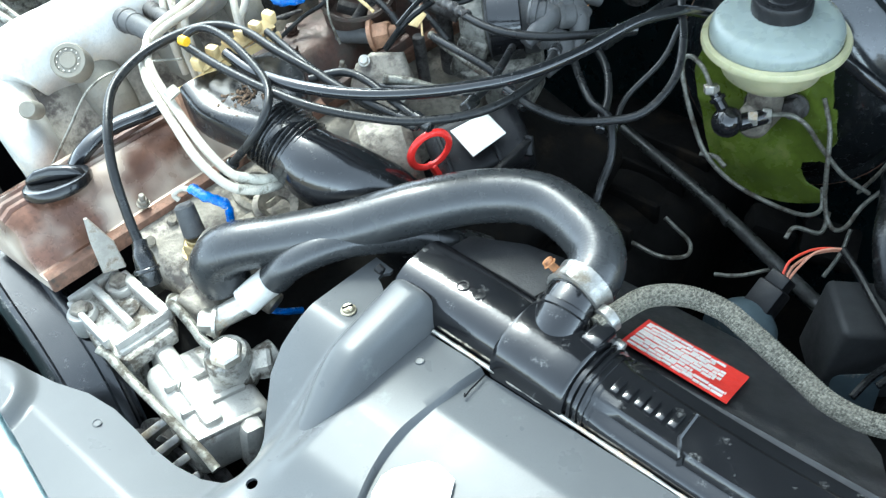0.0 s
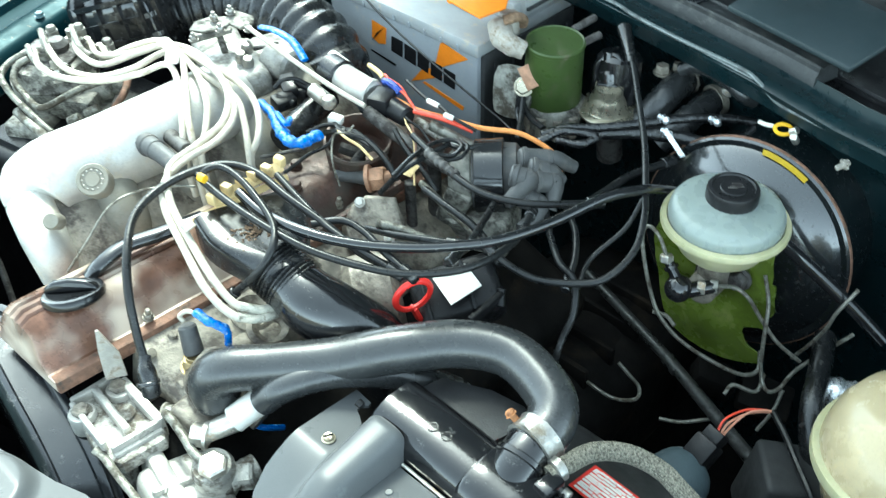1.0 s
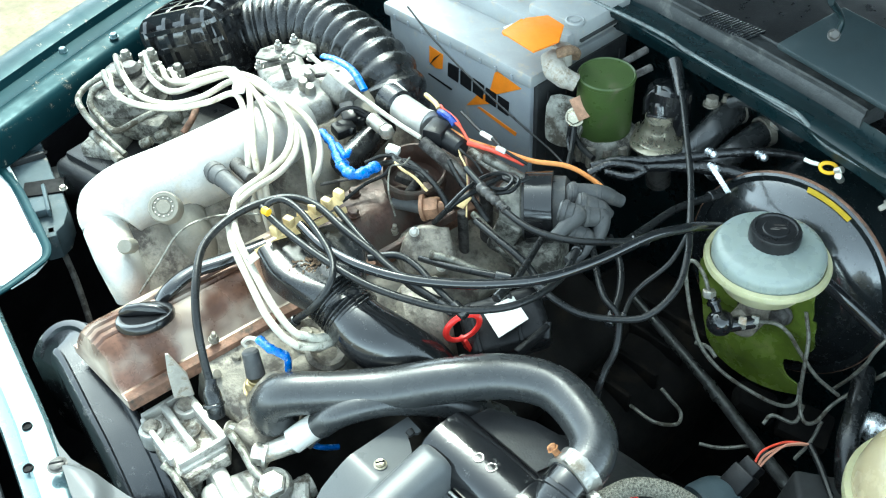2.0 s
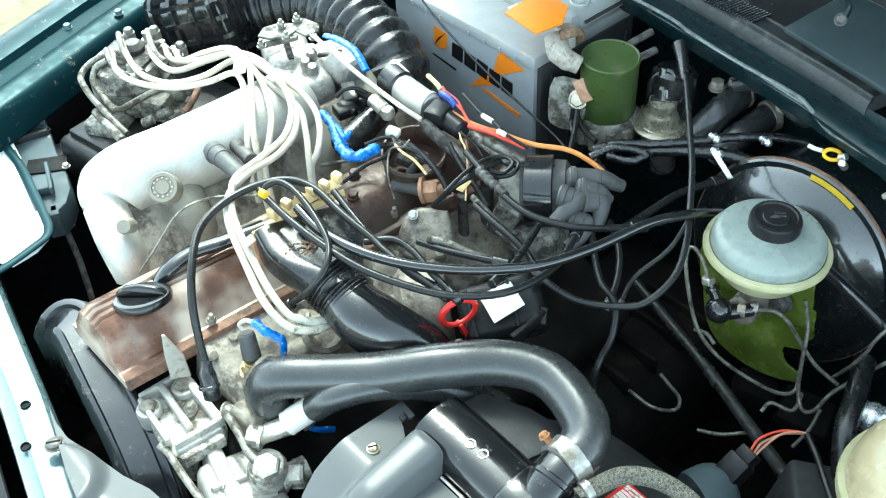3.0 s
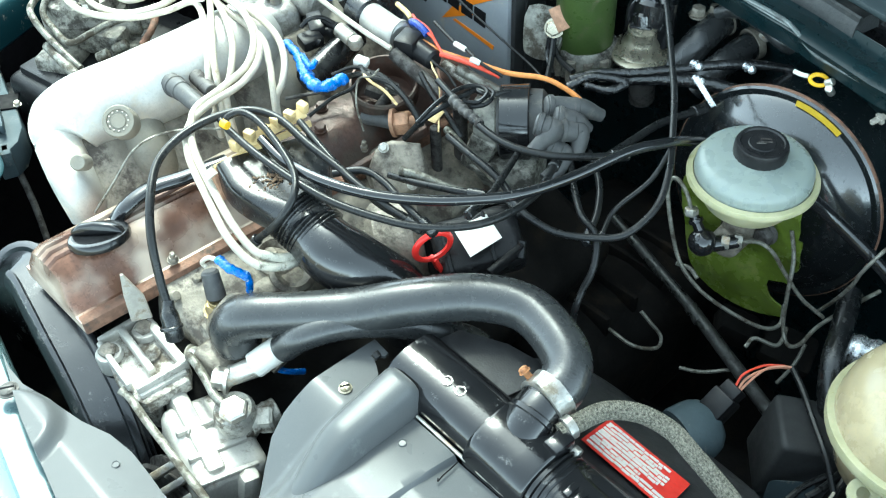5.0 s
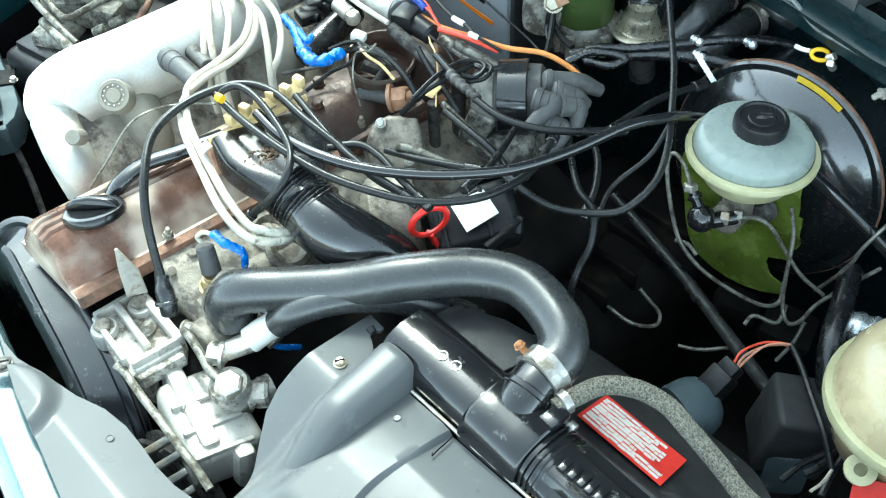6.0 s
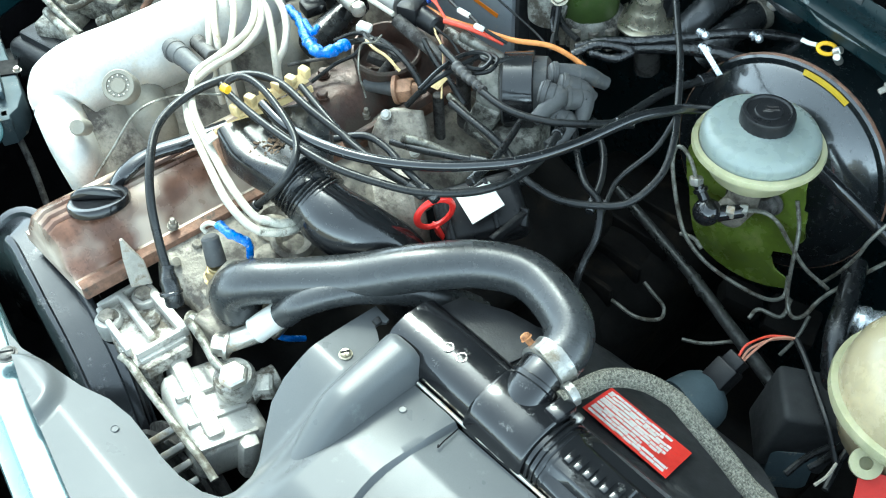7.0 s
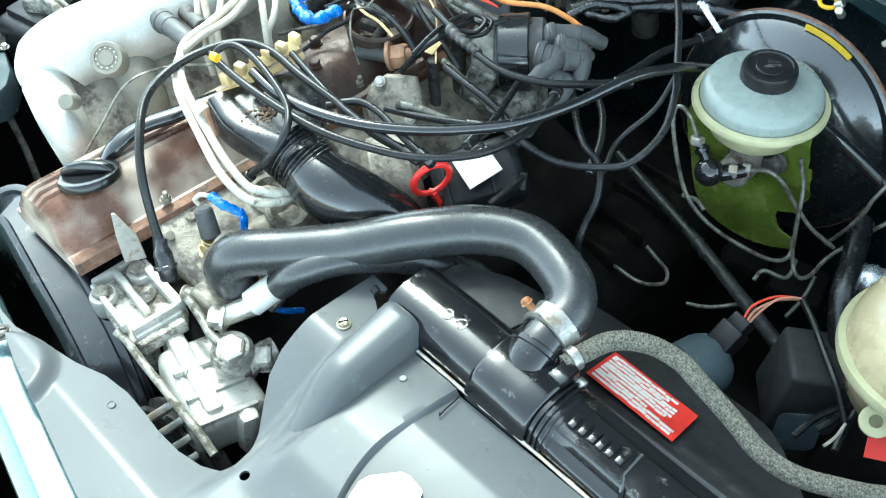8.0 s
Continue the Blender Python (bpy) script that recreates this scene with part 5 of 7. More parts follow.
# ---- hot air duct, dipstick, alternator ----
duct2 = thing("hot_air_duct", (-0.003, -0.016, 0.700), "glossy black plastic air duct with taped flat end", "air duct")
def flat_end():
    a, b = Vector((0.003, -0.055, 0.833)), Vector((0.102, -0.079, 0.822))
    d = (b - a).normalized()
    side = d.cross(Vector((0, 0, 1))).normalized()
    up = side.cross(d)
    side, up = side * 0.995 + up * 0.1, up * 0.995 - side * 0.1
    bm = bmesh.new()
    rows = []
    for i in range(13):
        u = i / 12
        k = step01(u, 0.4, 1.0)
        hw, hh, e = 0.051 - 0.025 * step01(u, 0.25, 1.0), 0.017 + 0.008 * k, 0.36 + 0.64 * k
        rows.append([bm.verts.new(a.lerp(b, u) + side * (hw * math.copysign(abs(math.cos(t)) ** e, math.cos(t))) + up * (hh * math.copysign(abs(math.sin(t)) ** e, math.sin(t)))) for t in (2 * math.pi * (j + 0.5) / 36 for j in range(36))])
    for p, q in zip(rows, rows[1:]):
        for j in range(36):
            bm.faces.new((p[j], p[(j + 1) % 36], q[(j + 1) % 36], q[j]))
    bm.faces.new(rows[0])
    bm.faces.new(rows[-1])
    return bm


part("flat_end", flat_end(), M_DUCT, duct2)
part("ribbed_joint", sweep([(0.073, -0.078, 0.826), (0.107, -0.074, 0.813)], 0.0285, 28, 44, lambda u, s: 1 + 0.05 * math.sin(s * 2 * math.pi / 0.0042)), M_RUBBER, duct2)
part("elbow", sweep([(0.097, -0.076, 0.815), (0.125, -0.075, 0.808), (0.148, -0.061, 0.792), (0.167, -0.044, 0.765), (0.181, -0.033, 0.720)], 0.031, 28, 8, lambda u, s: 0.9 + 0.1 * step01(u, 0, 0.3)), M_BLACK_GLOSS, duct2)
part("tape_edge", sweep([(-0.008, -0.104, 0.846), (-0.003, -0.080, 0.849), (0.003, -0.055, 0.8515), (0.009, -0.030, 0.854), (0.0145, -0.006, 0.856)], 0.0026, 8, 5, flat=1.6), M_BEIGE, duct2, "brown tape along the duct's end")
part("tape_edge", sweep([(-0.007, -0.105, 0.846), (-0.002, -0.108, 0.836), (0.006, -0.109, 0.820)], 0.0042, 8, 4), M_COPPER, duct2)
gunk = []
rg = random.Random(3)
gc = Vector((0.047, -0.077, 0.8465))
for k in range(60):
    d = Vector((rg.gauss(0, 0.0075), rg.gauss(0, 0.009), 0))
    d.z = rg.uniform(-0.0005, 0.001) - 0.14 * d.x
    gunk.append(rbox(gc + d, (rg.uniform(0.002, 0.005), rg.uniform(0.001, 0.002), 0.0014), (rg.uniform(-30, 30), rg.uniform(-30, 30), rg.uniform(0, 180)), 0))
tagged(part("gunk", join(*gunk), M_GUNK, duct2, "dried brown flakes of glue"), kind="stuff")
comb = thing("wire_comb", (-0.017, -0.034, 0.840), "beige plastic comb that holds the ignition leads", "wire holder")
CA, CB = Vector((-0.003, -0.080, 0.859)), Vector((0.0065, -0.007, 0.865))
part("bar", sweep([CA, CB], 0.0075, 4, 4), M_BEIGE, comb)
for k, v in enumerate((0.0, 0.21, 0.42, 0.60, 0.80, 1.0)):
    part("tooth", rbox(CA.lerp(CB, v) + Vector((0, 0, 0.004 + 0.002 * (k % 2))), (0.011, 0.0085, 0.012), (0, 6 * (k % 3) - 6, 12), 0.0022), M_BEIGE, comb)

dip = thing("dipstick", (0.157, 0.014, 0.740), "red plastic dipstick loop", "dipstick")
DIP, DIP_L, DIP_D = Vector((0.1796, -0.0031, 0.803)), Vector((0.339, 0.887, 0.312)), Vector((0.027, 0.322, -0.945))
ring = [DIP + DIP_L * (0.0178 * math.cos(2 * math.pi * k / 24)) + DIP_D * (0.0172 * math.sin(2 * math.pi * k / 24)) for k in range(25)]
part("loop", sweep(ring, 0.0026, 10, 3, flat=1.25), M_RED, dip)
part("stem", bar(DIP - DIP_L * 0.005 + DIP_D * 0.0155, DIP - DIP_L * 0.005 + DIP_D * 0.038, 0.0095, 0.005, 0.0015), M_RED, dip)
part("tube", rod((0.186, -0.010, 0.770), (0.19, 0.0, 0.55), 0.0055), M_DARK_STEEL, dip)

alt = thing("alternator", (0.014, 0.098, 0.600), "dirty alloy alternator with a black cover and white label", "alternator")
part("housing", join(rod((0.091, -0.009, 0.740), (0.122, 0.034, 0.745), 0.045, 0.048, 32, 0.008), rod((0.088, -0.015, 0.740), (0.093, -0.007, 0.740), 0.02, 0.02, 20)), M_CAST, alt)
cover_m = Matrix.Translation((0.183, 0.052, 0.765)) @ pose(0, 0, 0, 12, 28, -28)
def alt_cover():
    b = join(rbox((0, 0, 0), (0.06, 0.085, 0.05), (0, 0, 0), 0.010, 3), rbox((0, 0.012, 0.026), (0.05, 0.004, 0.006), (0, 0, 0), 0.001), rbox((0, -0.03, 0.026), (0.05, 0.004, 0.006), (0, 0, 0), 0.001))
    b.transform(cover_m)
    return b


lid = part("rear_cover", alt_cover(), M_BLACK, alt)
part("label", prism(xy([(0.175, 0.027, 0.800), (0.183, 0.063, 0.800), (0.215, 0.051, 0.800), (0.212, 0.013, 0.800)]), 0.001, Matrix.Translation((0, 0, 0.80)), 0), M_WHITE, lid, "white paper label")
part("arm", join(bar((0.226, 0.022, 0.781), (0.2255, 0.068, 0.783), 0.006, 0.012, 0.0015), rod((0.230, 0.060, 0.776), (0.222, 0.071, 0.787), 0.0045)), M_BLACK, alt)

# ---- ignition distributor ----
dist = thing("ignition_distributor", (0.047, 0.248, 0.720), "black ignition distributor with rubber-booted leads", "ignition distributor")
D0, D1 = Vector((0.081, 0.165, 0.795)), Vector((0.133, 0.208, 0.800))
da = (D1 - D0).normalized()
part("base", join(rod(D0 - da * 0.010, D0 + da * 0.018, 0.031, 0.034, 28, 0.005), rbox(D0 + Vector((0.012, -0.02, -0.02)), (0.03, 0.02, 0.05), (0, 20, 20), 0.006)), M_SOOT, dist)
dcap = part("cap", lathe([(0.036, 0.0), (0.038, 0.004), (0.038, 0.026), (0.035, 0.03), (0.034, 0.046), (0.026, 0.052), (0, 0.052)], D0 + da * 0.015, da, 36), M_BOOT, dist)
part("strap", lathe([(0.0385, 0.002), (0.0402, 0.003), (0.0402, 0.032), (0.0385, 0.033)], D0 + da * 0.015, da, 40), M_BLACK_GLOSS, dist, "glossy black screening band")
def lead_boot(pts):
    """A socket sleeve with a raised collar, then a thinner bent tail."""
    p = [Vector(q) for q in pts]
    d = (p[1] - p[0]).normalized()
    part("boot", join(rod(p[0], p[1], 0.0115, 0.0108, 20, 0.002), lathe([(0.0105, -0.003), (0.0128, -0.002), (0.0128, 0.002), (0.0105, 0.003)], p[0] + d * 0.006, d, 20), sweep([p[1] - d * 0.004, p[1] + d * 0.003, *p[2:]], 0.0096, 16, 7, lambda u, s: 1.0 - 0.28 * step01(u, 0.2, 1.0))), M_BOOT, dcap, "grey rubber lead boot")


for pts in ([(0.139, 0.191, 0.832), (0.162, 0.218, 0.828), (0.176, 0.237, 0.815)], [(0.153, 0.162, 0.835), (0.168, 0.170, 0.833), (0.168, 0.156, 0.825), (0.166, 0.141, 0.818)], [(0.167, 0.178, 0.826), (0.180, 0.194, 0.822), (0.187, 0.190, 0.812), (0.190, 0.181, 0.800)], [(0.156, 0.185, 0.832), (0.172, 0.200, 0.826), (0.181, 0.210, 0.815)], [(0.164, 0.164, 0.815), (0.180, 0.172, 0.808), (0.187, 0.160, 0.800), (0.185, 0.142, 0.795)]):
    lead_boot(pts)
part("shaft_mount", join(rbox((0.124, 0.171, 0.750), (0.05, 0.05, 0.05), (0, 0, 20), 0.008, 2), rod((0.097, 0.149, 0.770), (0.101, 0.160, 0.740), 0.02, 0.018)), M_SOOT, dist)
solid("standpipe", rod((0.041, 0.167, 0.800), (0.051, 0.157, 0.700), 0.0078, 0.0078, 16), M_DARK_STEEL, "dull upright steel pipe beside the ignition distributor", "pipe")
solid("standpipe", rod((0.044, 0.127, 0.790), (0.045, 0.127, 0.710), 0.006, 0.006, 14), M_DARK_STEEL, "dull upright steel pipe beside the ignition distributor", "pipe")
solid("stay_rod", sweep([(0.064, 0.125, 0.800), (0.117, 0.112, 0.800), (0.171, 0.101, 0.800)], 0.0042, 10, 4), M_PIPE, "grey steel stay rod under the leads", "rod")
solid("grey_conduit", sweep([(0.027, 0.180, 0.828), (0.056, 0.182, 0.826), (0.085, 0.191, 0.818)], 0.0062, 12, 4), M_PIPE, "bright grey pipe under the wires", "pipe")
solid("stay_rod", sweep([(0.086, 0.041, 0.810), (0.107, 0.051, 0.808), (0.131, 0.060, 0.804), (0.150, 0.071, 0.800)], 0.0046, 10, 4), M_PIPE, "grey steel stay rod under the leads", "rod")
solid("cross_wire", sweep([(0.044, 0.084, 0.800), (0.060, 0.099, 0.826), (0.069, 0.123, 0.836), (0.072, 0.159, 0.836)], 0.0032, 8, 5), M_WIRE, "thin black wire crossing to the distributor", "wire", "wires")

# ---- leads ----
def ignition_lead(r, p):
    lead = thing("ignition_lead", p[-1], "black rubber lead looped over the engine", "ignition lead", "ignition leads")
    part("sheath", sweep(p, r * 0.87, 12, 7), M_BLACK_GLOSS if r > 0.0055 else M_WIRE, lead)
    e1, e0 = Vector(p[-1]), Vector(p[-2])
    k = 1.0 if r > 0.005 else 1.4
    part("end_boot", rod(e1 - (e1 - e0).normalized() * 0.004, e1 + (e1 - e0).normalized() * 0.014, r * k, r * k * 0.9, 12, 0.001), M_RUBBER, lead)


ignition_lead(0.0046, [(0.054, -0.211, 0.790), (0.040, -0.205, 0.810), (0.024, -0.195, 0.840), (0.002, -0.177, 0.860), (-0.026, -0.149, 0.870), (-0.037, -0.115, 0.875), (-0.036, -0.079, 0.876), (-0.022, -0.049, 0.876), (0.005, -0.034, 0.872), (0.050, -0.035, 0.868), (0.099, -0.033, 0.862), (0.147, -0.033, 0.855), (0.178, -0.023, 0.848)])
ignition_lead(0.0040, [(-0.025, -0.078, 0.872), (-0.028, -0.068, 0.876), (-0.020, -0.056, 0.878), (0.004, -0.053, 0.876), (0.044, -0.060, 0.872), (0.076, -0.071, 0.868), (0.093, -0.088, 0.862), (0.091, -0.106, 0.845), (0.068, -0.119, 0.815)])
ignition_lead(0.0042, [(-0.031, -0.075, 0.874), (-0.012, -0.077, 0.872), (0.028, -0.078, 0.870), (0.075, -0.074, 0.866), (0.121, -0.065, 0.862), (0.163, -0.047, 0.858), (0.194, -0.027, 0.855), (0.220, 0.004, 0.852), (0.230, 0.038, 0.848), (0.224, 0.086, 0.838), (0.197, 0.141, 0.820)])
ignition_lead(0.0058, [(0.013, -0.061, 0.868), (0.052, -0.064, 0.866), (0.095, -0.057, 0.866), (0.137, -0.038, 0.864), (0.175, -0.009, 0.862), (0.206, 0.025, 0.860), (0.229, 0.061, 0.858), (0.244, 0.114, 0.854), (0.257, 0.176, 0.853), (0.2665, 0.220, 0.842), (0.2655, 0.250, 0.826), (0.264, 0.290, 0.800), (0.268, 0.325, 0.775)])
ignition_lead(0.0040, [(0.018, -0.020, 0.868), (0.059, -0.028, 0.866), (0.104, -0.034, 0.862), (0.147, -0.033, 0.858), (0.180, -0.028, 0.852)])
ignition_lead(0.0040, [(0.090, -0.040, 0.860), (0.108, -0.020, 0.862), (0.130, -0.015, 0.860), (0.162, -0.019, 0.856), (0.191, -0.021, 0.852)])
ignition_lead(0.0040, [(0.108, 0.417, 0.860), (0.145, 0.377, 0.858), (0.186, 0.331, 0.850), (0.224, 0.288, 0.842), (0.262, 0.237, 0.835), (0.287, 0.200, 0.830), (0.302, 0.164, 0.820), (0.299, 0.127, 0.810), (0.279, 0.107, 0.805), (0.250, 0.088, 0.805), (0.223, 0.081, 0.810), (0.205, 0.080, 0.815)])
ignition_lead(0.0040, [(0.189, 0.176, 0.800), (0.216, 0.150, 0.800), (0.247, 0.125, 0.800), (0.271, 0.118, 0.795), (0.285, 0.101, 0.775), (0.286, 0.086, 0.755), (0.288, 0.075, 0.740), (0.281, 0.083, 0.700), (0.268, 0.106, 0.640)])
ignition_lead(0.0040, [(0.193, 0.199, 0.800), (0.228, 0.173, 0.800), (0.250, 0.146, 0.795), (0.262, 0.121, 0.790)])
ignition_lead(0.0044, [(0.091, 0.102, 0.820), (0.126, 0.096, 0.822), (0.156, 0.094, 0.820), (0.178, 0.092, 0.815), (0.200, 0.085, 0.810)])
ignition_lead(0.0040, [(0.075, 0.036, 0.800), (0.109, 0.041, 0.808), (0.141, 0.050, 0.815), (0.166, 0.061, 0.818)])
ignition_lead(0.0042, [(0.048, 0.131, 0.850), (0.084, 0.121, 0.850), (0.124, 0.110, 0.850), (0.163, 0.107, 0.850), (0.197, 0.118, 0.850), (0.222, 0.139, 0.848), (0.244, 0.172, 0.842)])
ignition_lead(0.0040, [(0.151, 0.140, 0.810), (0.170, 0.100, 0.818), (0.189, 0.061, 0.830), (0.196, 0.035, 0.835)])
ignition_lead(0.0050, [(0.210, 0.197, 0.800), (0.206, 0.253, 0.790), (0.206, 0.301, 0.785), (0.217, 0.348, 0.780)])
ignition_lead(0.0030, [(0.256, 0.246, 0.810), (0.257, 0.218, 0.790), (0.247, 0.178, 0.770), (0.255, 0.149, 0.760)])
solid("lead_plug", join(sweep([(0.052, -0.209, 0.792), (0.059, -0.214, 0.785), (0.067, -0.218, 0.775), (0.070, -0.220, 0.765)], 0.008, 14, 5, lambda u, s: 0.7 + 0.35 * step01(u, 0.1, 0.4)), rod((0.065, -0.218, 0.777), (0.067, -0.219, 0.774), 0.0105)), M_RUBBER, "black rubber plug boot on a lead", "plug boot")
solid("cable_end", sweep([(0.096, 0.425, 0.870), (0.114, 0.409, 0.862), (0.135, 0.387, 0.856)], 0.008, 12, 4, lambda u, s: 1.1 - 0.5 * u), M_RUBBER, "black rubber end of the speedometer cable", "cable end")
solid("tape_mark", sweep([(-0.017, -0.081, 0.882), (-0.010, -0.080, 0.882)], 0.0042, 10, 4), M_YELLOW, "yellow tape ring on a lead", "tape ring")
solid("sensor_wires", sweep([(0.049, -0.164, 0.800), (0.046, -0.165, 0.805), (0.051, -0.159, 0.810), (0.066, -0.154, 0.810), (0.082, -0.151, 0.805), (0.090, -0.146, 0.800)], 0.0022, 8, 6), M_WHITE_HOSE, "white sensor wire bent over its plug", "wire")
solid("blue_tape_joint", sweep([(0.059, -0.155, 0.812), (0.075, -0.155, 0.812), (0.084, -0.150, 0.808), (0.088, -0.145, 0.800), (0.089, -0.147, 0.785)], 0.0046, 9, 6, lambda u, s: 1 + 0.09 * math.sin(u * 41) + 0.07 * math.sin(u * 23), 0.7), M_BLUE, "wires bound with crumpled blue tape", "taped joint")
solid("blue_wire", sweep([(0.109, -0.155, 0.700), (0.124, -0.149, 0.700), (0.130, -0.132, 0.690)], 0.003, 8, 4), M_BLUE, "short blue wire below the hose", "wire", "wires")

# ---- battery ----
batt = thing("car_battery", (-0.155, 0.40, 0.66), "grey car battery with orange and black print", "battery")
case = part("case", rbox((-0.158, 0.400, 0.752), (0.262, 0.176, 0.184), (0, 0, 0), 0.005, 2), M_BATTERY, batt)
part("rim", rbox((-0.158, 0.400, 0.842), (0.272, 0.186, 0.018), (0, 0, 0), 0.004, 2), M_BATTERY_TOP, batt)
# A thin plate and ribs make this side far darker than the front.
part("side_plate", rbox((-0.024, 0.402, 0.740), (0.008, 0.17, 0.19), (0, 0, 0), 0.003), M_DARK_CASE, batt, "dark plate over the side of the case")
lid_b = part("lid", join(rbox((-0.158, 0.432, 0.862), (0.262, 0.112, 0.026), (0, 0, 0), 0.004, 2), rbox((-0.062, 0.440, 0.872), (0.085, 0.105, 0.03), (0, 0, 0), 0.005, 2), rbox((-0.190, 0.440, 0.874), (0.12, 0.08, 0.012), (0, 0, 0), 0.004, 2)), M_BATTERY_TOP, batt)
# The groove is a dark strip on the lid, its shade in the colour.
part("lid_groove", rbox((-0.0185, 0.440, 0.866), (0.004, 0.10, 0.004), (0, 0, 0), 0.001), M_DARK_CASE, lid_b)
plug = part("vent_plug", lathe([(0.012, 0.0), (0.0125, 0.004), (0.0105, 0.0055), (0.010, 0.0042), (0.006, 0.004), (0.0055, 0.0055), (0, 0.0055)], (-0.030, 0.392, 0.885), seg=28), M_BATTERY_TOP, lid_b)
part("lid_sticker", rbox((-0.098, 0.368, 0.8565), (0.046, 0.018, 0.0012), (0, 0, -6), 0), M_WHITE, batt, "small pale sticker on the lid")
part("sticker_print", join(rbox((-0.104, 0.370, 0.8577), (0.012, 0.005, 0.0006), (0, 0, -6), 0), rbox((-0.090, 0.366, 0.8577), (0.010, 0.004, 0.0006), (0, 0, -6), 0)), M_BLUE, batt)
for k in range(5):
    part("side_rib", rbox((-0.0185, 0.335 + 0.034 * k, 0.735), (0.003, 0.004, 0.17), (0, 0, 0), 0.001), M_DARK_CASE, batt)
for k in range(9):
    part("clip_notch", rbox((-0.27 + 0.027 * k, 0.3065, 0.838), (0.003, 0.003, 0.008), bev=0.0008), M_BATTERY, case)
def face_plate(pts, thick=0.0008):
    """A thin print on the front of the case, from points (x, z)."""
    m = Matrix(((1, 0, 0, 0), (0, 0, -1, 0), (0, 1, 0, 0), (0, 0, 0, 1)))
    return prism(pts, thick, Matrix.Translation((0, 0.312, 0)) @ m, 0)


def xz(pts):
    return [(p[0], p[2]) for p in pts]


part("orange_mark", join(face_plate(xz([(-0.208, 0.312, 0.817), (-0.182, 0.312, 0.814), (-0.185, 0.312, 0.791), (-0.198, 0.312, 0.787), (-0.210, 0.312, 0.792)]))), M_ORANGE, case, "orange printed mark")
part("orange_mark", face_plate(xz([(-0.086, 0.312, 0.832), (-0.042, 0.312, 0.824), (-0.099, 0.312, 0.788)])), M_ORANGE, case)
part("orange_mark", face_plate(xz([(-0.097, 0.312, 0.791), (-0.120, 0.312, 0.780), (-0.140, 0.312, 0.755), (-0.085, 0.312, 0.783)])), M_ORANGE, case)
part("orange_line", face_plate(xz([(-0.120, 0.312, 0.761), (-0.116, 0.312, 0.764), (-0.049, 0.312, 0.755), (-0.051, 0.312, 0.749)])), M_ORANGE, case)
part("orange_mark", face_plate(xz([(-0.210, 0.312, 0.787), (-0.200, 0.312, 0.802), (-0.184, 0.312, 0.816)]), 0.0012), M_INK, case)
# the brand print becomes plain black bars
for q in ([(-0.172, 0.312, 0.807), (-0.153, 0.312, 0.806), (-0.155, 0.312, 0.784), (-0.174, 0.312, 0.786)], [(-0.149, 0.312, 0.805), (-0.130, 0.312, 0.802), (-0.131, 0.312, 0.781), (-0.150, 0.312, 0.784)], [(-0.126, 0.312, 0.803), (-0.107, 0.312, 0.800), (-0.109, 0.312, 0.779), (-0.127, 0.312, 0.782)], [(-0.103, 0.312, 0.799), (-0.085, 0.312, 0.798), (-0.086, 0.312, 0.777), (-0.104, 0.312, 0.779)], [(-0.081, 0.312, 0.797), (-0.063, 0.312, 0.795), (-0.064, 0.312, 0.774), (-0.082, 0.312, 0.777)]):
    part("print_bar", face_plate(xz(q), 0.0016), M_INK, case)
part("small_print", face_plate(xz([(-0.214, 0.312, 0.771), (-0.213, 0.312, 0.773), (-0.167, 0.312, 0.768), (-0.169, 0.312, 0.765)])), M_INK, case)
term = thing("battery_terminal", (-0.005, 0.331, 0.860), "corroded lead clamp under an orange cover flap", "battery terminal")
part("clamp", crumpled(join(rod((-0.006, 0.338, 0.862), (-0.006, 0.342, 0.888), 0.014, 0.012, 20, 0.002), sweep([(-0.008, 0.330, 0.872), (0.004, 0.318, 0.870), (0.016, 0.318, 0.864), (0.028, 0.328, 0.856)], 0.0145, 18, 8, lambda u, s: 1.0 - 0.25 * u)), 0.002, 120), M_LEAD, term, "whitish corroded lead lug")
part("strap", crumpled(sweep([(0.000, 0.326, 0.884), (0.008, 0.336, 0.888), (0.006, 0.350, 0.880), (0.000, 0.356, 0.868)], 0.0085, 14, 6, flat=0.6), 0.001, 200), M_GUNK, term, "brown rusted strap")
part("cover_flap", join(prism([(-0.062, 0.298), (-0.005, 0.291), (0.001, 0.328), (-0.019, 0.359), (-0.0485, 0.364), (-0.064, 0.341)], 0.003, Matrix.Translation((0, 0, 0.898)), 0.001), rod((-0.066, 0.338, 0.896), (-0.063, 0.303, 0.896), 0.004)), M_ORANGE, term, "orange plastic terminal flap")
solid("thin_cable", sweep([(-0.225, 0.293, 0.875), (-0.168, 0.277, 0.865), (-0.117, 0.267, 0.855), (-0.057, 0.257, 0.845), (0.014, 0.251, 0.830), (0.062, 0.252, 0.815), (0.094, 0.245, 0.810)], 0.0013, 6, 5), M_WIRE, "thin black cable slung across the battery", "cable")

# ---- filter, valve and bracket at the bulkhead ----
can = thing("fuel_filter", (0.012, 0.416, 0.740), "olive green metal filter canister on a cast base", "filter")
part("canister", lathe([(0.034, -0.085), (0.0345, -0.08), (0.0335, -0.003), (0.0345, -0.002), (0.0345, 0.0015), (0.033, 0.003), (0.0315, 0.0015), (0, 0.001)], (0.048, 0.361, 0.860), (0.03, -0.03, 1), 40), M_GREEN, can)
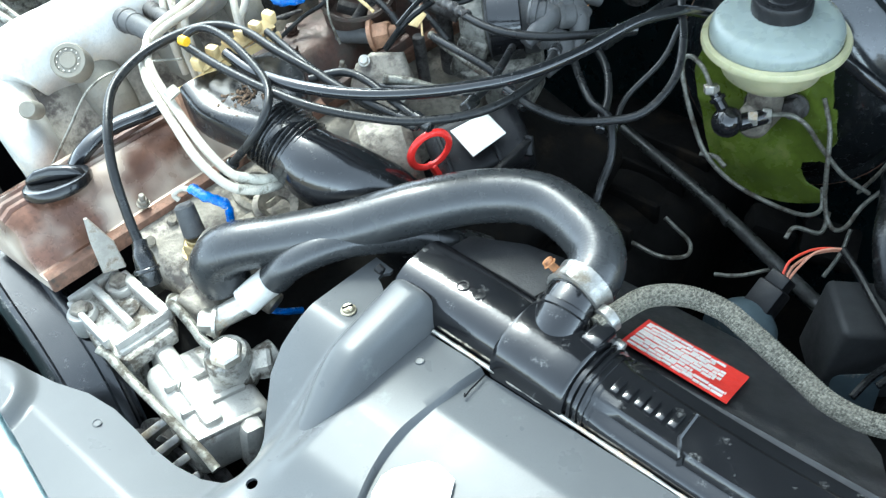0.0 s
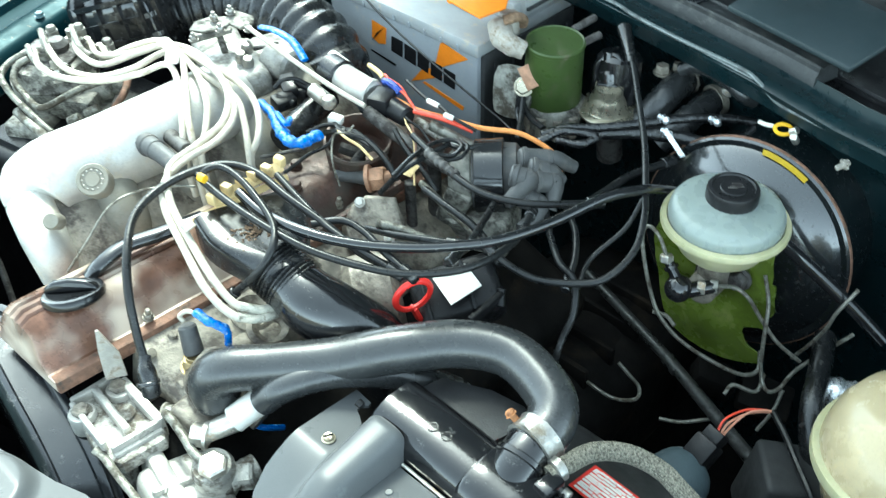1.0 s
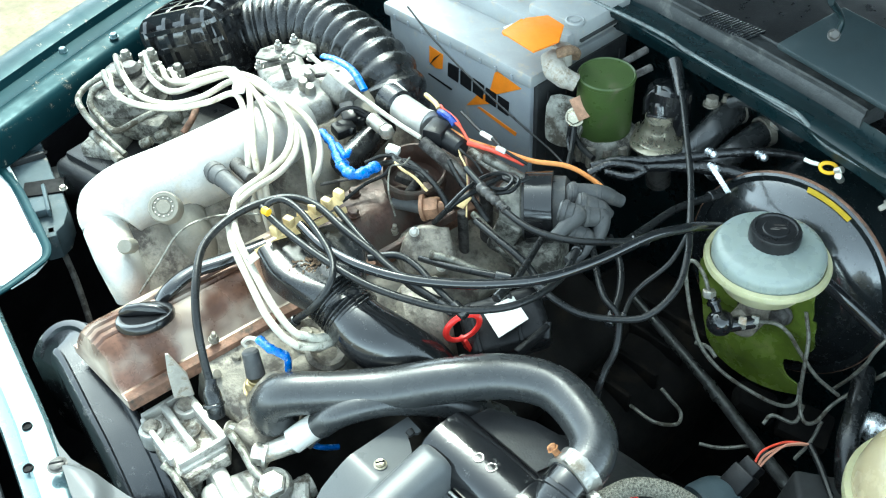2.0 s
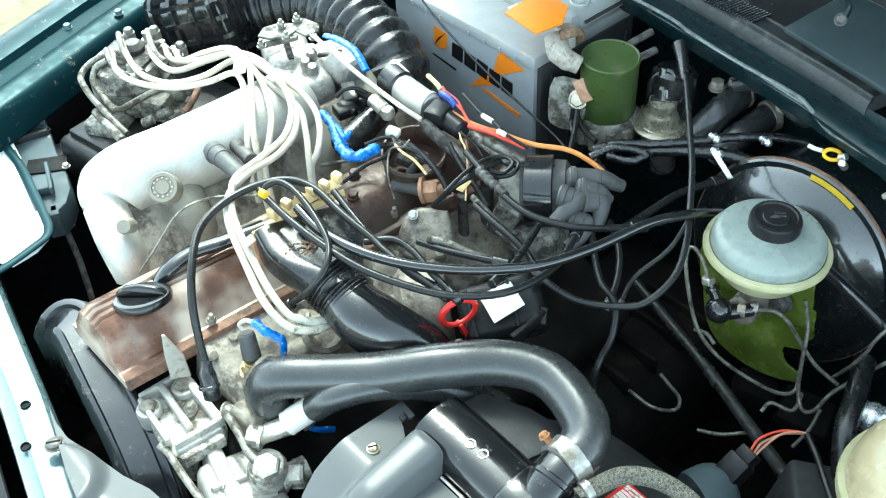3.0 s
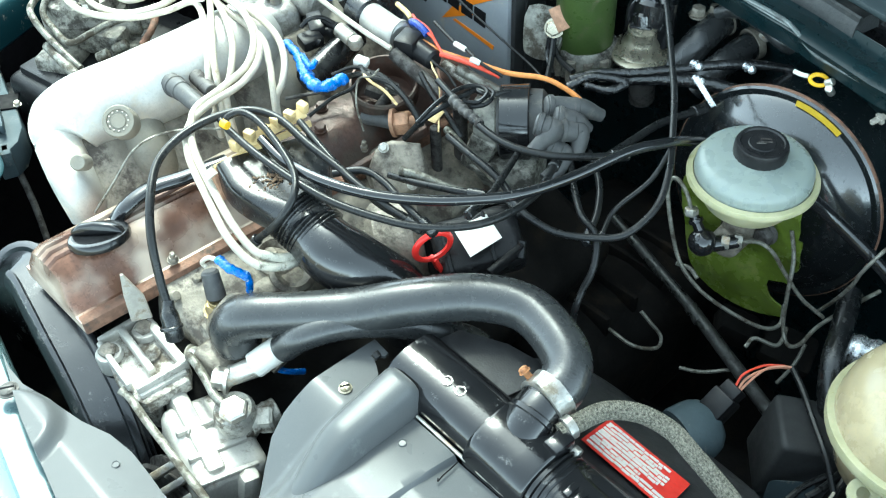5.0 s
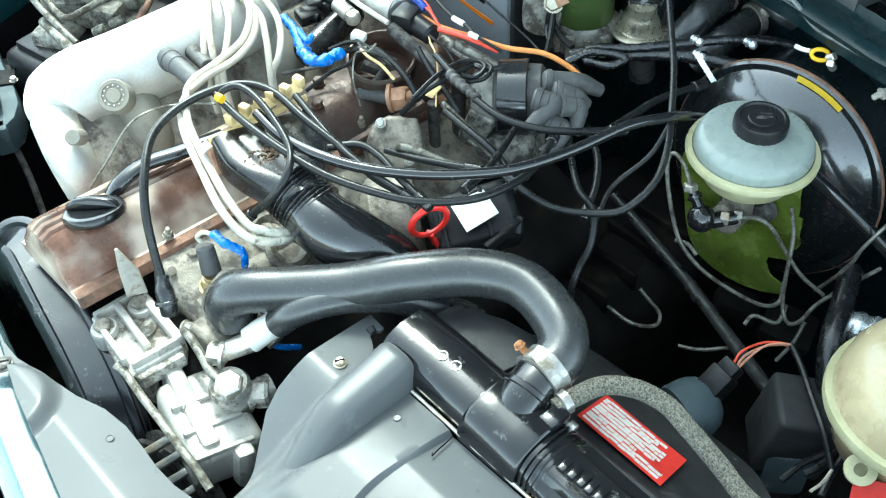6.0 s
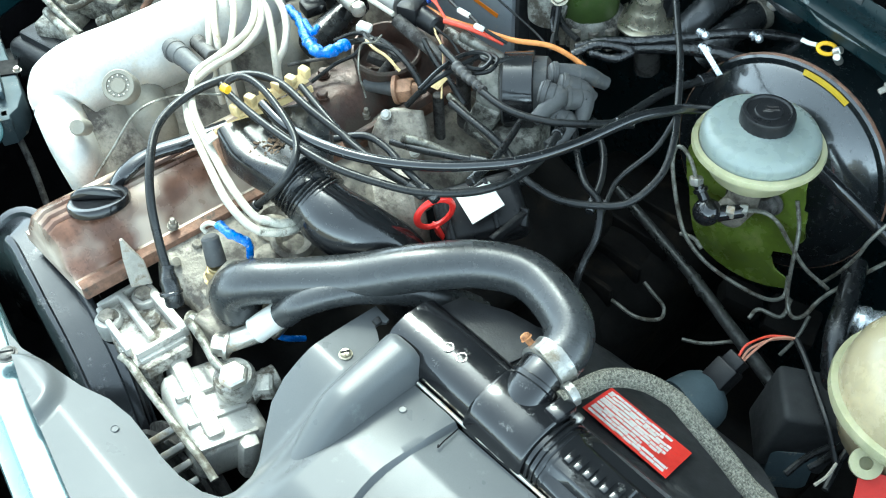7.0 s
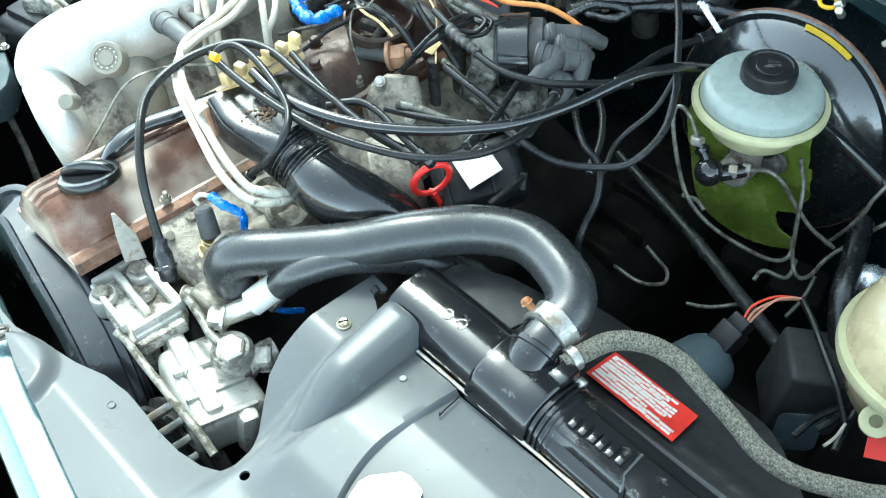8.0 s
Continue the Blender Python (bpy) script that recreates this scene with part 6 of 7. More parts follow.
part("base", lathe([(0.03, -0.04), (0.036, -0.035), (0.038, -0.01), (0.036, 0.0), (0.034, 0.002)], (0.048, 0.364, 0.785), (0.03, -0.03, 1), 24, lobes=8, depth=0.05), M_SOOT, can)
for k in range(5):
    a = -2.4 + 0.55 * k
    c = Vector((0.048, 0.364, 0.785))
    part("lug", rod(c + Vector((0.036 * math.cos(a), 0.036 * math.sin(a), -0.036)), c + Vector((0.036 * math.cos(a), 0.036 * math.sin(a), -0.008)), 0.006), M_CAST, can)
for a, b in (((0.066, 0.383, 0.855), (0.075, 0.410, 0.860)), ((0.045, 0.397, 0.860), (0.051, 0.431, 0.865))):
    part("nozzle", rod(a, b, 0.0045), M_DARK_STEEL, can)
tab = thing("earth_bracket", (-0.028, 0.378, 0.740), "zinc bracket with bolt and cable eye", "bracket")
TABM = Matrix.Translation((0.018, 0.322, 0.800)) @ Matrix.Scale(0.85, 4) @ basis((0.45, -0.75, 0.5)) @ pose(0, 0, 0, 0, 0, 90)
part("plate", join(prism([(-0.026, -0.034), (0.022, -0.034), (0.024, 0.018), (0.014, 0.032), (-0.008, 0.036), (-0.024, 0.026), (-0.027, 0.010)], 0.003, TABM, 0.001, 2, 3), strip([(0.0, 0.0), (0.0, 0.008), (0.003, 0.008), (0.003, 0.0)], [TABM @ Vector((-0.026, -0.034, 0.002)), TABM @ Vector((-0.026, 0.010, 0.002)), TABM @ Vector((-0.022, 0.026, 0.002))], True)), M_PIPE, tab)
# Black discs stand for the holes, inner shade coloured in.
for u, v in ((-0.016, -0.02), (-0.017, 0.004)):
    part("hole", lathe([(0.0028, 0.0), (0.003, 0.0006), (0, 0.0006)], TABM @ Vector((u, v, 0.003)), (0.45, -0.75, 0.5), 12), M_INK, tab)
part("bolt", join(hexa((0.033, 0.325, 0.812), (0.45, -0.75, 0.5), 0.0095, 0.008)), M_BELL, tab)
part("rusty_lug", prism([(-0.012, -0.012), (0.016, -0.014), (0.02, 0.012), (-0.008, 0.016)], 0.003, Matrix.Translation((0.045, 0.332, 0.826)) @ basis((0.45, -0.75, 0.5)) @ pose(0, 0, 0, 0, 0, 40), 0.001), M_COPPER, tab)
for p in ([(0.029, 0.324, 0.800), (0.038, 0.321, 0.790), (0.053, 0.314, 0.785), (0.080, 0.306, 0.785)], [(0.032, 0.319, 0.800), (0.036, 0.313, 0.785), (0.062, 0.291, 0.780)], [(0.035, 0.323, 0.800), (0.049, 0.303, 0.785), (0.067, 0.276, 0.780)]):
    solid("earth_wire", sweep(p, 0.0035, 8, 5), M_WIRE, "short earth wire on the bracket", "wire", "wires")
vac = thing("vacuum_valve", (0.084, 0.429, 0.740), "zinc bell valve with black plug head", "valve")
part("bell", lathe([(0.012, 0.033), (0.0165, 0.032), (0.0172, 0.022), (0.0195, 0.0185), (0.0225, 0.012), (0.0255, 0.004), (0.0272, 0.002), (0.0335, 0.001), (0.0352, -0.0005), (0.0352, -0.003), (0.0335, -0.0045), (0.026, -0.0055), (0.024, -0.014), (0.022, -0.03), (0, -0.03)], (0.104, 0.396, 0.781), (0.05, -0.1, 1), 36), M_BELL, vac)
part("plug_head", join(rod((0.100, 0.414, 0.780), (0.096, 0.424, 0.838), 0.030, 0.027, 28, 0.005), rod((0.103, 0.397, 0.800), (0.097, 0.402, 0.826), 0.0135, 0.012, 18, 0.003), rbox((0.101, 0.396, 0.812), (0.026, 0.020, 0.008), (0, 0, 30), 0.003), rod((0.096, 0.400, 0.826), (0.092, 0.405, 0.846), 0.006, 0.005, 12), sweep([(0.112, 0.402, 0.808), (0.113, 0.407, 0.830), (0.104, 0.408, 0.842), (0.090, 0.405, 0.840), (0.082, 0.398, 0.828), (0.084, 0.394, 0.808)], 0.004, 10, 5)), M_BLACK_GLOSS, vac, "glossy black round plug head with a clip")
part("stem", rod((0.104, 0.399, 0.775), (0.102, 0.414, 0.700), 0.016), M_DARK_STEEL, vac)
heat = thing("heater_hoses", (0.139, 0.508, 0.740), "pair of black heater hoses clamped at the bulkhead", "hoses")
part("hose", sweep([(0.139, 0.407, 0.760), (0.150, 0.426, 0.785), (0.154, 0.455, 0.800), (0.152, 0.494, 0.800)], 0.0175, 20, 6), M_HOSE, heat)
part("hose", sweep([(0.168, 0.415, 0.750), (0.184, 0.436, 0.775), (0.192, 0.472, 0.785), (0.193, 0.508, 0.785)], 0.0165, 20, 6), M_HOSE, heat)
for at, ax in (((0.193, 0.487, 0.786), (0.3, 0.9, 0.1)), ((0.152, 0.483, 0.800), (0.3, 0.9, 0.1))):
    cl = part("hose_clamp", lathe([(0.0178, -0.005), (0.0194, -0.0045), (0.0194, 0.0045), (0.0178, 0.005)], at, ax, 24), M_CAST, heat)
    part("clamp_screw", rbox(Vector(at) + Vector((0.012, 0.0, 0.016)), (0.012, 0.010, 0.010), (0, 0, 20), 0.002), M_STEEL, cl)
part("cap", join(hexa((0.135, 0.455, 0.815), (0, 0, 1), 0.0085, 0.009), hexa((0.146, 0.470, 0.815), (0, 0, 1), 0.006, 0.009)), M_CAST, heat)
part("return_pipe", sweep([(0.1558, 0.462, 0.822), (0.1717, 0.465, 0.832), (0.1972, 0.465, 0.8335), (0.2208, 0.460, 0.832), (0.2374, 0.458, 0.826), (0.248, 0.470, 0.815)], 0.0085, 14, 6), M_HOSE, heat)
solid("washer_tube", sweep([(-0.3, 0.458, 0.886), (0.031, 0.441, 0.888), (0.108, 0.427, 0.888), (0.177, 0.416, 0.888), (0.255, 0.407, 0.888), (0.278, 0.402, 0.885), (0.304, 0.399, 0.872), (0.333, 0.393, 0.872), (0.386, 0.387, 0.872)], 0.0024, 8, 7), M_TUBE, "thin pale grey tube clipped along the bulkhead edge", "washer tube")

# harness along the bulkhead
for r, p in ((0.0052, [(0.100, 0.277, 0.800), (0.117, 0.300, 0.805), (0.145, 0.325, 0.806), (0.174, 0.357, 0.808), (0.205, 0.399, 0.808), (0.239, 0.436, 0.805), (0.261, 0.455, 0.800)]), (0.0045, [(0.106, 0.265, 0.800), (0.121, 0.290, 0.808), (0.151, 0.308, 0.805), (0.142, 0.291, 0.800), (0.118, 0.281, 0.800)]), (0.0075, [(0.129, 0.316, 0.795), (0.167, 0.349, 0.797), (0.207, 0.379, 0.795), (0.240, 0.397, 0.790), (0.265, 0.412, 0.780)]), (0.004, [(0.106, 0.275, 0.790), (0.122, 0.272, 0.785), (0.133, 0.270, 0.780)])):
    solid("wiring_harness", sweep(p, r, 10, 7, lambda u, s: 1 + 0.06 * math.sin(s * 240) + 0.05 * math.sin(s * 610)), M_HARNESS, "black taped wiring harness along the bulkhead", "wiring harness", "wiring harness")
# Silver bands stand in for glints on the glossy black tape.
for x, y, z in [(0.193, 0.374, 0.815), (0.234, 0.412, 0.812), (0.207, 0.360, 0.810)]:
    solid("harness_glint", sweep([(x - 0.006, y, z), (x + 0.008, y - 0.002, z)], 0.0050, 9, 6, lambda u, s: 0.85 + 0.3 * math.sin(u * 23)), M_FOIL, "silver band standing in for a glint on the harness", "tape wrap", "tape wraps")
solid("tape_tag", prism([(-0.0034, -0.018), (0.0026, -0.019), (0.0034, 0.016), (-0.0022, 0.018)], 0.0012, Matrix.Translation((0.2345, 0.330, 0.824)) @ basis((0.45, -0.75, 0.5)) @ pose(0, 0, 0, 0, 0, 132), 0.0003), M_FOIL, "hanging strip of silver tape", "tape strip")
eyelet = thing("ring_terminal", (0.291, 0.466, 0.790), "yellow ring terminal on a white sleeve", "ring terminal")
em = Matrix.Translation((0.315, 0.405, 0.841)) @ basis((0.3, -0.6, 0.75))
part("ring", sweep([em @ Vector((0.0055 * math.cos(k * math.pi / 6), 0.0085 * math.sin(k * math.pi / 6), 0)) for k in range(13)], 0.0022, 8, 2), M_YELLOW, eyelet)
part("sleeve", sweep([(0.287, 0.405, 0.838), (0.295, 0.405, 0.838), (0.304, 0.405, 0.840)], 0.0024, 8, 3), M_WHITE, eyelet)
part("bolt", join(rod((0.330, 0.408, 0.831), (0.329, 0.400, 0.841), 0.0042), rod((0.323, 0.405, 0.841), (0.330, 0.405, 0.847), 0.004)), M_STEEL, eyelet)
solid("panel_bolt", join(rod((0.388, 0.408, 0.834), (0.3815, 0.395, 0.829), 0.0036, 0.003, 12), lathe([(0.0, -0.002), (0.0062, -0.0015), (0.0062, 0.0015), (0.0, 0.002)], (0.386, 0.403, 0.832), (-0.45, -0.85, -0.3), 6)), M_LEAD, "pale corroded bolt in the bulkhead", "bolt")
for x, y, z in [(0.343, 0.475, 0.775)]:
    solid("plastic_rivet", lathe([(0.009, -0.004), (0.009, 0.0), (0.006, 0.005), (0, 0.006)], (x, y, z), (0, -0.8, 0.5), 16), M_WHITE, "white plastic plug in the bulkhead", "plug")

# orange, red and blue wires near the battery
def coloured_wire(r, m, p, lab):
    solid("wire", sweep(p, r, 8, 6), m, lab, "wire", "wires")


coloured_wire(0.0028, M_ORANGE_WIRE, [(-0.025, 0.177, 0.840), (0.004, 0.180, 0.838), (0.037, 0.192, 0.836), (0.075, 0.205, 0.834), (0.106, 0.226, 0.832), (0.131, 0.235, 0.825), (0.152, 0.239, 0.815), (0.158, 0.241, 0.800)], "orange wire beside the battery")
coloured_wire(0.003, M_RED_WIRE, [(0.008, 0.172, 0.842), (0.033, 0.180, 0.842), (0.059, 0.187, 0.840), (0.074, 0.194, 0.835)], "red sleeved wire beside the battery")
coloured_wire(0.0016, M_RED_WIRE, [(-0.055, 0.192, 0.849), (-0.043, 0.189, 0.851), (-0.026, 0.187, 0.850), (-0.011, 0.182, 0.845)], "thin red wire at the valve plug")
coloured_wire(0.0042, M_BLUE_DARK, [(-0.052, 0.186, 0.848), (-0.042, 0.183, 0.852), (-0.030, 0.182, 0.851), (-0.022, 0.181, 0.848)], "blue wire at the valve plug")
coloured_wire(0.003, M_BEIGE, [(-0.097, 0.205, 0.842), (-0.072, 0.197, 0.846), (-0.061, 0.193, 0.845)], "yellowed wire end at the valve plug")
coloured_wire(0.0018, M_WIRE, [(-0.032, 0.201, 0.850), (0.012, 0.189, 0.850), (0.032, 0.188, 0.850), (0.055, 0.184, 0.848), (0.081, 0.191, 0.840)], "thin black wire with white joint sleeves")
for a, b in (((0.013, 0.188, 0.850), (0.030, 0.188, 0.850)), ((0.045, 0.180, 0.850), (0.056, 0.183, 0.848))):
    solid("wire_joint", rod(a, b, 0.003), M_WHITE, "white sleeve on a wire joint", "wire joint", "wire joints")
solid("fuel_hose", sweep([(0.002, 0.182, 0.820), (0.049, 0.180, 0.820), (0.087, 0.185, 0.815), (0.101, 0.197, 0.800)], 0.006, 10, 5), M_ALU_DIRTY, "grey pipe running under the wires", "pipe")
def loose_wire(r, m, p):
    solid("wire", sweep(p, r, 7, 6), m, "thin loose wire among the engine wiring", "wire", "wires")


loose_wire(0.0016, M_WIRE, [(-0.005, 0.164, 0.838), (0.012, 0.160, 0.838), (0.028, 0.162, 0.832), (0.044, 0.159, 0.825)])
loose_wire(0.0016, M_RED_WIRE, [(-0.059, 0.194, 0.850), (-0.032, 0.182, 0.852), (-0.013, 0.181, 0.848), (0.009, 0.174, 0.842)])
loose_wire(0.0016, M_BEIGE, [(-0.030, 0.095, 0.840), (-0.009, 0.089, 0.842), (0.008, 0.092, 0.838), (0.027, 0.092, 0.830)])
loose_wire(0.0010, M_BEIGE, [(0.004, 0.161, 0.838), (0.016, 0.154, 0.835), (0.024, 0.153, 0.830)])
loose_wire(0.0022, M_WIRE, [(-0.049, 0.070, 0.840), (-0.042, 0.091, 0.842), (-0.028, 0.101, 0.840), (-0.006, 0.102, 0.836), (0.021, 0.106, 0.830)])
loose_wire(0.0022, M_WIRE, [(-0.056, 0.039, 0.800), (-0.051, 0.069, 0.810), (-0.038, 0.085, 0.820), (-0.036, 0.098, 0.830)])
loose_wire(0.0022, M_DARK_STEEL, [(-0.098, 0.040, 0.800), (-0.086, 0.063, 0.800), (-0.068, 0.082, 0.805)])
loose_wire(0.0035, M_WIRE, [(0.005, 0.145, 0.830), (0.034, 0.136, 0.820), (0.065, 0.130, 0.810), (0.085, 0.126, 0.800)])
loose_wire(0.0028, M_WIRE, [(0.065, 0.164, 0.830), (0.087, 0.163, 0.835), (0.099, 0.181, 0.835), (0.120, 0.198, 0.830)])
solid("loose_tag", prism([(-0.006, -0.009), (0.004, -0.009), (0.007, 0.007), (-0.003, 0.010)], 0.001, Matrix.Translation((0.058, 0.116, 0.820)) @ pose(0, 0, 0, 20, 10, 20), 0.0003), M_BEIGE, "small pale paper tag on a wire", "tag")

loose_wire(0.0024, M_WIRE, [(0.069, 0.081, 0.836), (0.066, 0.112, 0.842), (0.065, 0.143, 0.842), (0.074, 0.161, 0.841), (0.088, 0.161, 0.840), (0.091, 0.145, 0.838), (0.077, 0.139, 0.836), (0.071, 0.150, 0.832)])
loose_wire(0.0024, M_WIRE, [(0.078, 0.168, 0.838), (0.092, 0.166, 0.838), (0.097, 0.150, 0.836), (0.086, 0.141, 0.832), (0.075, 0.146, 0.826)])
loose_wire(0.0010, M_BEIGE, [(0.018, 0.150, 0.842), (0.033, 0.144, 0.838), (0.042, 0.138, 0.824), (0.059, 0.120, 0.818), (0.075, 0.104, 0.815)])
loose_wire(0.0013, M_RUST, [(0.025, 0.152, 0.842), (0.040, 0.142, 0.832), (0.052, 0.128, 0.820), (0.062, 0.114, 0.812)])
loose_wire(0.0034, M_WIRE, [(-0.036, 0.093, 0.834), (-0.020, 0.107, 0.836), (0.013, 0.106, 0.834), (0.040, 0.102, 0.826), (0.056, 0.098, 0.815)])
loose_wire(0.0011, M_PIPE, [(-0.010, 0.102, 0.850), (-0.006, 0.089, 0.850), (-0.014, 0.078, 0.848), (0.003, 0.059, 0.835), (0.020, 0.052, 0.815)])
solid("cable_collar", sweep([(0.080, 0.120, 0.850), (0.100, 0.1155, 0.850), (0.128, 0.1105, 0.850)], 0.0052, 16, 22, lambda u, s: 1 + 0.14 * math.copysign(abs(math.sin(s * 2 * math.pi / 0.009)) ** 0.5, math.sin(s * 2 * math.pi / 0.009)) - 0.15 * u), M_DARK_STEEL, "ridged grey collar on the long black cable", "cable collar")

# ---- brake servo and fluid reservoir ----
servo = thing("brake_servo", (0.308, 0.40, 0.60), "large gloss black round brake servo", "brake servo")
SV = Vector((0.312, 0.372, 0.706))
SA = Vector((0.0, -1.0, 0.12)).normalized()
part("shell", lathe([(0.09, -0.10), (0.112, -0.08), (0.118, -0.02), (0.121, -0.008), (0.1235, -0.006), (0.1235, 0.002), (0.121, 0.004), (0.1145, 0.003), (0.1128, 0.0052), (0.108, 0.0095), (0.102, 0.0145), (0.095, 0.0195), (0.088, 0.0235), (0.080, 0.0265), (0.070, 0.0285), (0.058, 0.0295), (0.048, 0.032), (0.036, 0.042), (0.03, 0.054), (0, 0.054)], SV, SA, 56), M_SERVO, servo)
part("seam", lathe([(0.1225, -0.003), (0.1248, -0.002), (0.1248, 0.001), (0.1225, 0.002)], SV, SA, 56), M_RUST, servo, "rusty crimped seam")
def servo_label():
    bm = bmesh.new()
    b3 = basis(SA).to_3x3()
    for i in range(13):
        a = -0.02 + 0.46 * i / 12
        for r, h in ((0.1145, 0.0062), (0.1205, 0.0055)):
            bm.verts.new(SV + b3 @ Vector((r * math.cos(-a), r * math.sin(-a), h)))
    bm.verts.ensure_lookup_table()
    for i in range(12):
        bm.faces.new((bm.verts[2 * i], bm.verts[2 * i + 1], bm.verts[2 * i + 3], bm.verts[2 * i + 2]))
    return thicken(bm, 0.0008)


part("label", servo_label(), M_YELLOW_LABEL, servo, "yellow label on the rim")
part("vacuum_pipe", sweep([(0.382, 0.304, 0.790), (0.400, 0.317, 0.770), (0.426, 0.326, 0.750), (0.459, 0.331, 0.730), (0.495, 0.336, 0.705)], 0.0070, 14, 5), M_BLACK_GLOSS, servo)
master = thing("brake_master_cylinder", (0.336, 0.26, 0.66), "brake master cylinder with milky fluid reservoir", "brake cylinder")
RC = Vector((0.337, 0.266, 0.0))
part("cylinder", join(rod((0.322, 0.345, 0.715), (0.335, 0.245, 0.735), 0.018, 0.016, 24, 0.004), rod((0.336, 0.266, 0.735), (0.336, 0.266, 0.775), 0.016)), M_CAST, master)
res = part("reservoir", lathe([(0.0, 0.779), (0.034, 0.780), (0.042, 0.788), (0.0465, 0.803), (0.055, 0.814), (0.0555, 0.824), (0.0548, 0.829), (0.0515, 0.8345), (0.046, 0.8372), (0.036, 0.8385), (0.025, 0.8405), (0, 0.8405)], RC, seg=56), M_RES, master, "milky blue-grey fluid reservoir")
part("bowl", lathe([(0.0325, 0.777), (0.0425, 0.7865), (0.0475, 0.802), (0.0505, 0.8135), (0.0495, 0.8135), (0.0465, 0.803)], RC, seg=56), M_RES_RIM, res, "yellowed lower bowl")
part("flange", lathe([(0.049, 0.8125), (0.0595, 0.812), (0.0618, 0.8135), (0.0622, 0.817), (0.0610, 0.8195), (0.0565, 0.8205), (0.055, 0.818)], RC, seg=56), M_RES_RIM, res, "yellowed moulded flange")
rcap = part("filler_cap", join(lathe([(0.0235, 0.8395), (0.0248, 0.8405), (0.0248, 0.851), (0.0235, 0.854), (0.0205, 0.8546), (0.0195, 0.8528), (0.013, 0.8528), (0.012, 0.8538), (0, 0.8538)], RC + Vector((0.0, 0.004, 0)), seg=60, lobes=30, depth=0.012)), M_BLACK, res, "black ridged filler cap")
part("cap_print", join(*[rbox((RC.x + dx, RC.y + 0.006 + dy, 0.8542), (w, 0.002, 0.0006), (0, 0, 40), 0) for dx, dy, w in ((0, 0.004, 0.010), (0.002, 0.0, 0.013), (0.0, -0.004, 0.009))]), M_DARK_STEEL, rcap)
elbow = part("outlet_elbow", join(lathe([(0.0142 * math.cos(k * math.pi / 12), 0.0142 * math.sin(k * math.pi / 12)) for k in range(-6, 7)], (0.3235, 0.223, 0.747), (0, 0, 1), 24), rod((0.323, 0.224, 0.750), (0.306, 0.2275, 0.769), 0.0056, 0.005), rod((0.3115, 0.2265, 0.763), (0.3085, 0.227, 0.766), 0.0075, 0.0075, 18), rod((0.328, 0.225, 0.745), (0.351, 0.248, 0.750), 0.0085, 0.0065)), M_BLACK_GLOSS, master, "black plastic elbow")
for at, ax in (((0.303, 0.227, 0.772), (-0.2, 0.2, 0.8)), ((0.349, 0.246, 0.750), (0.8, 0.4, 0.1)), ((0.341, 0.236, 0.750), (0.8, 0.4, 0.1))):
    part("union_nut", lathe([(0.0062, -0.004), (0.0072, -0.003), (0.0072, 0.003), (0.0062, 0.004)], at, ax, 6), M_STEEL, elbow)
def shield_edge():
    """The shield's outline in (x, z), with a flaked bay in its side."""
    rs = random.Random(8)
    side = smooth_line([(0.262, 0.775, 0), (0.250, 0.735, 0), (0.2598, 0.698, 0), (0.268, 0.662, 0), (0.279, 0.634, 0), (0.2965, 0.620, 0), (0.319, 0.615, 0), (0.344, 0.615, 0), (0.371, 0.623, 0), (0.397, 0.637, 0)], 4)
    torn = [(0.399, 0.649), (0.389, 0.651), (0.383, 0.6515), (0.3754, 0.6565), (0.3706, 0.666), (0.371, 0.6755), (0.3837, 0.683), (0.392, 0.685), (0.3903, 0.7005), (0.398, 0.709), (0.3986, 0.724), (0.3934, 0.7446), (0.3887, 0.746), (0.3846, 0.771), (0.380, 0.801)]
    torn = [tuple(Vector(a).lerp(Vector(b), k / 3)) for a, b in zip(torn, torn[1:]) for k in range(3)]
    return [(p.x, p.y) for p in side] + [(x + rs.uniform(-0.0012, 0.0012), z + rs.uniform(-0.0008, 0.0008)) for x, z in torn]


def shield_sheet():
    """Pressed sheet with a soft bulge and a cross crease."""
    bm = sheet(shield_edge(), lambda x, z: 0.007 * bump01(math.hypot(x - 0.322, z - 0.658), 0.05) + 0.0035 * bump01(z - 0.715 - 0.15 * (x - 0.33), 0.012) + 0.0008 * noise.noise(Vector((x * 90, z * 90, 0))), 0.006, 0.002)
    bm.transform(Matrix.Translation((0, 0.290, 0)) @ UPRIGHT)
    return bm


UPRIGHT = Matrix(((1, 0, 0, 0), (0, 0, -1, 0), (0, 1, 0, 0), (0, 0, 0, 1)))
shield = part("heat_shield", shield_sheet(), M_GREEN_WORN, master, "flaking olive green painted shield")
part("fixing", join(hexa((0.359, 0.280, 0.742), (0, -1, 0.2), 0.010, 0.010), hexa((0.320, 0.280, 0.733), (0, -1, 0.2), 0.008, 0.010)), M_DARK_STEEL, master)
def brake_pipe(p):
    solid("brake_pipe", sweep(p, 0.0022, 8, 7), M_PIPE, "thin bent steel brake pipe", "brake pipe", "brake pipes")


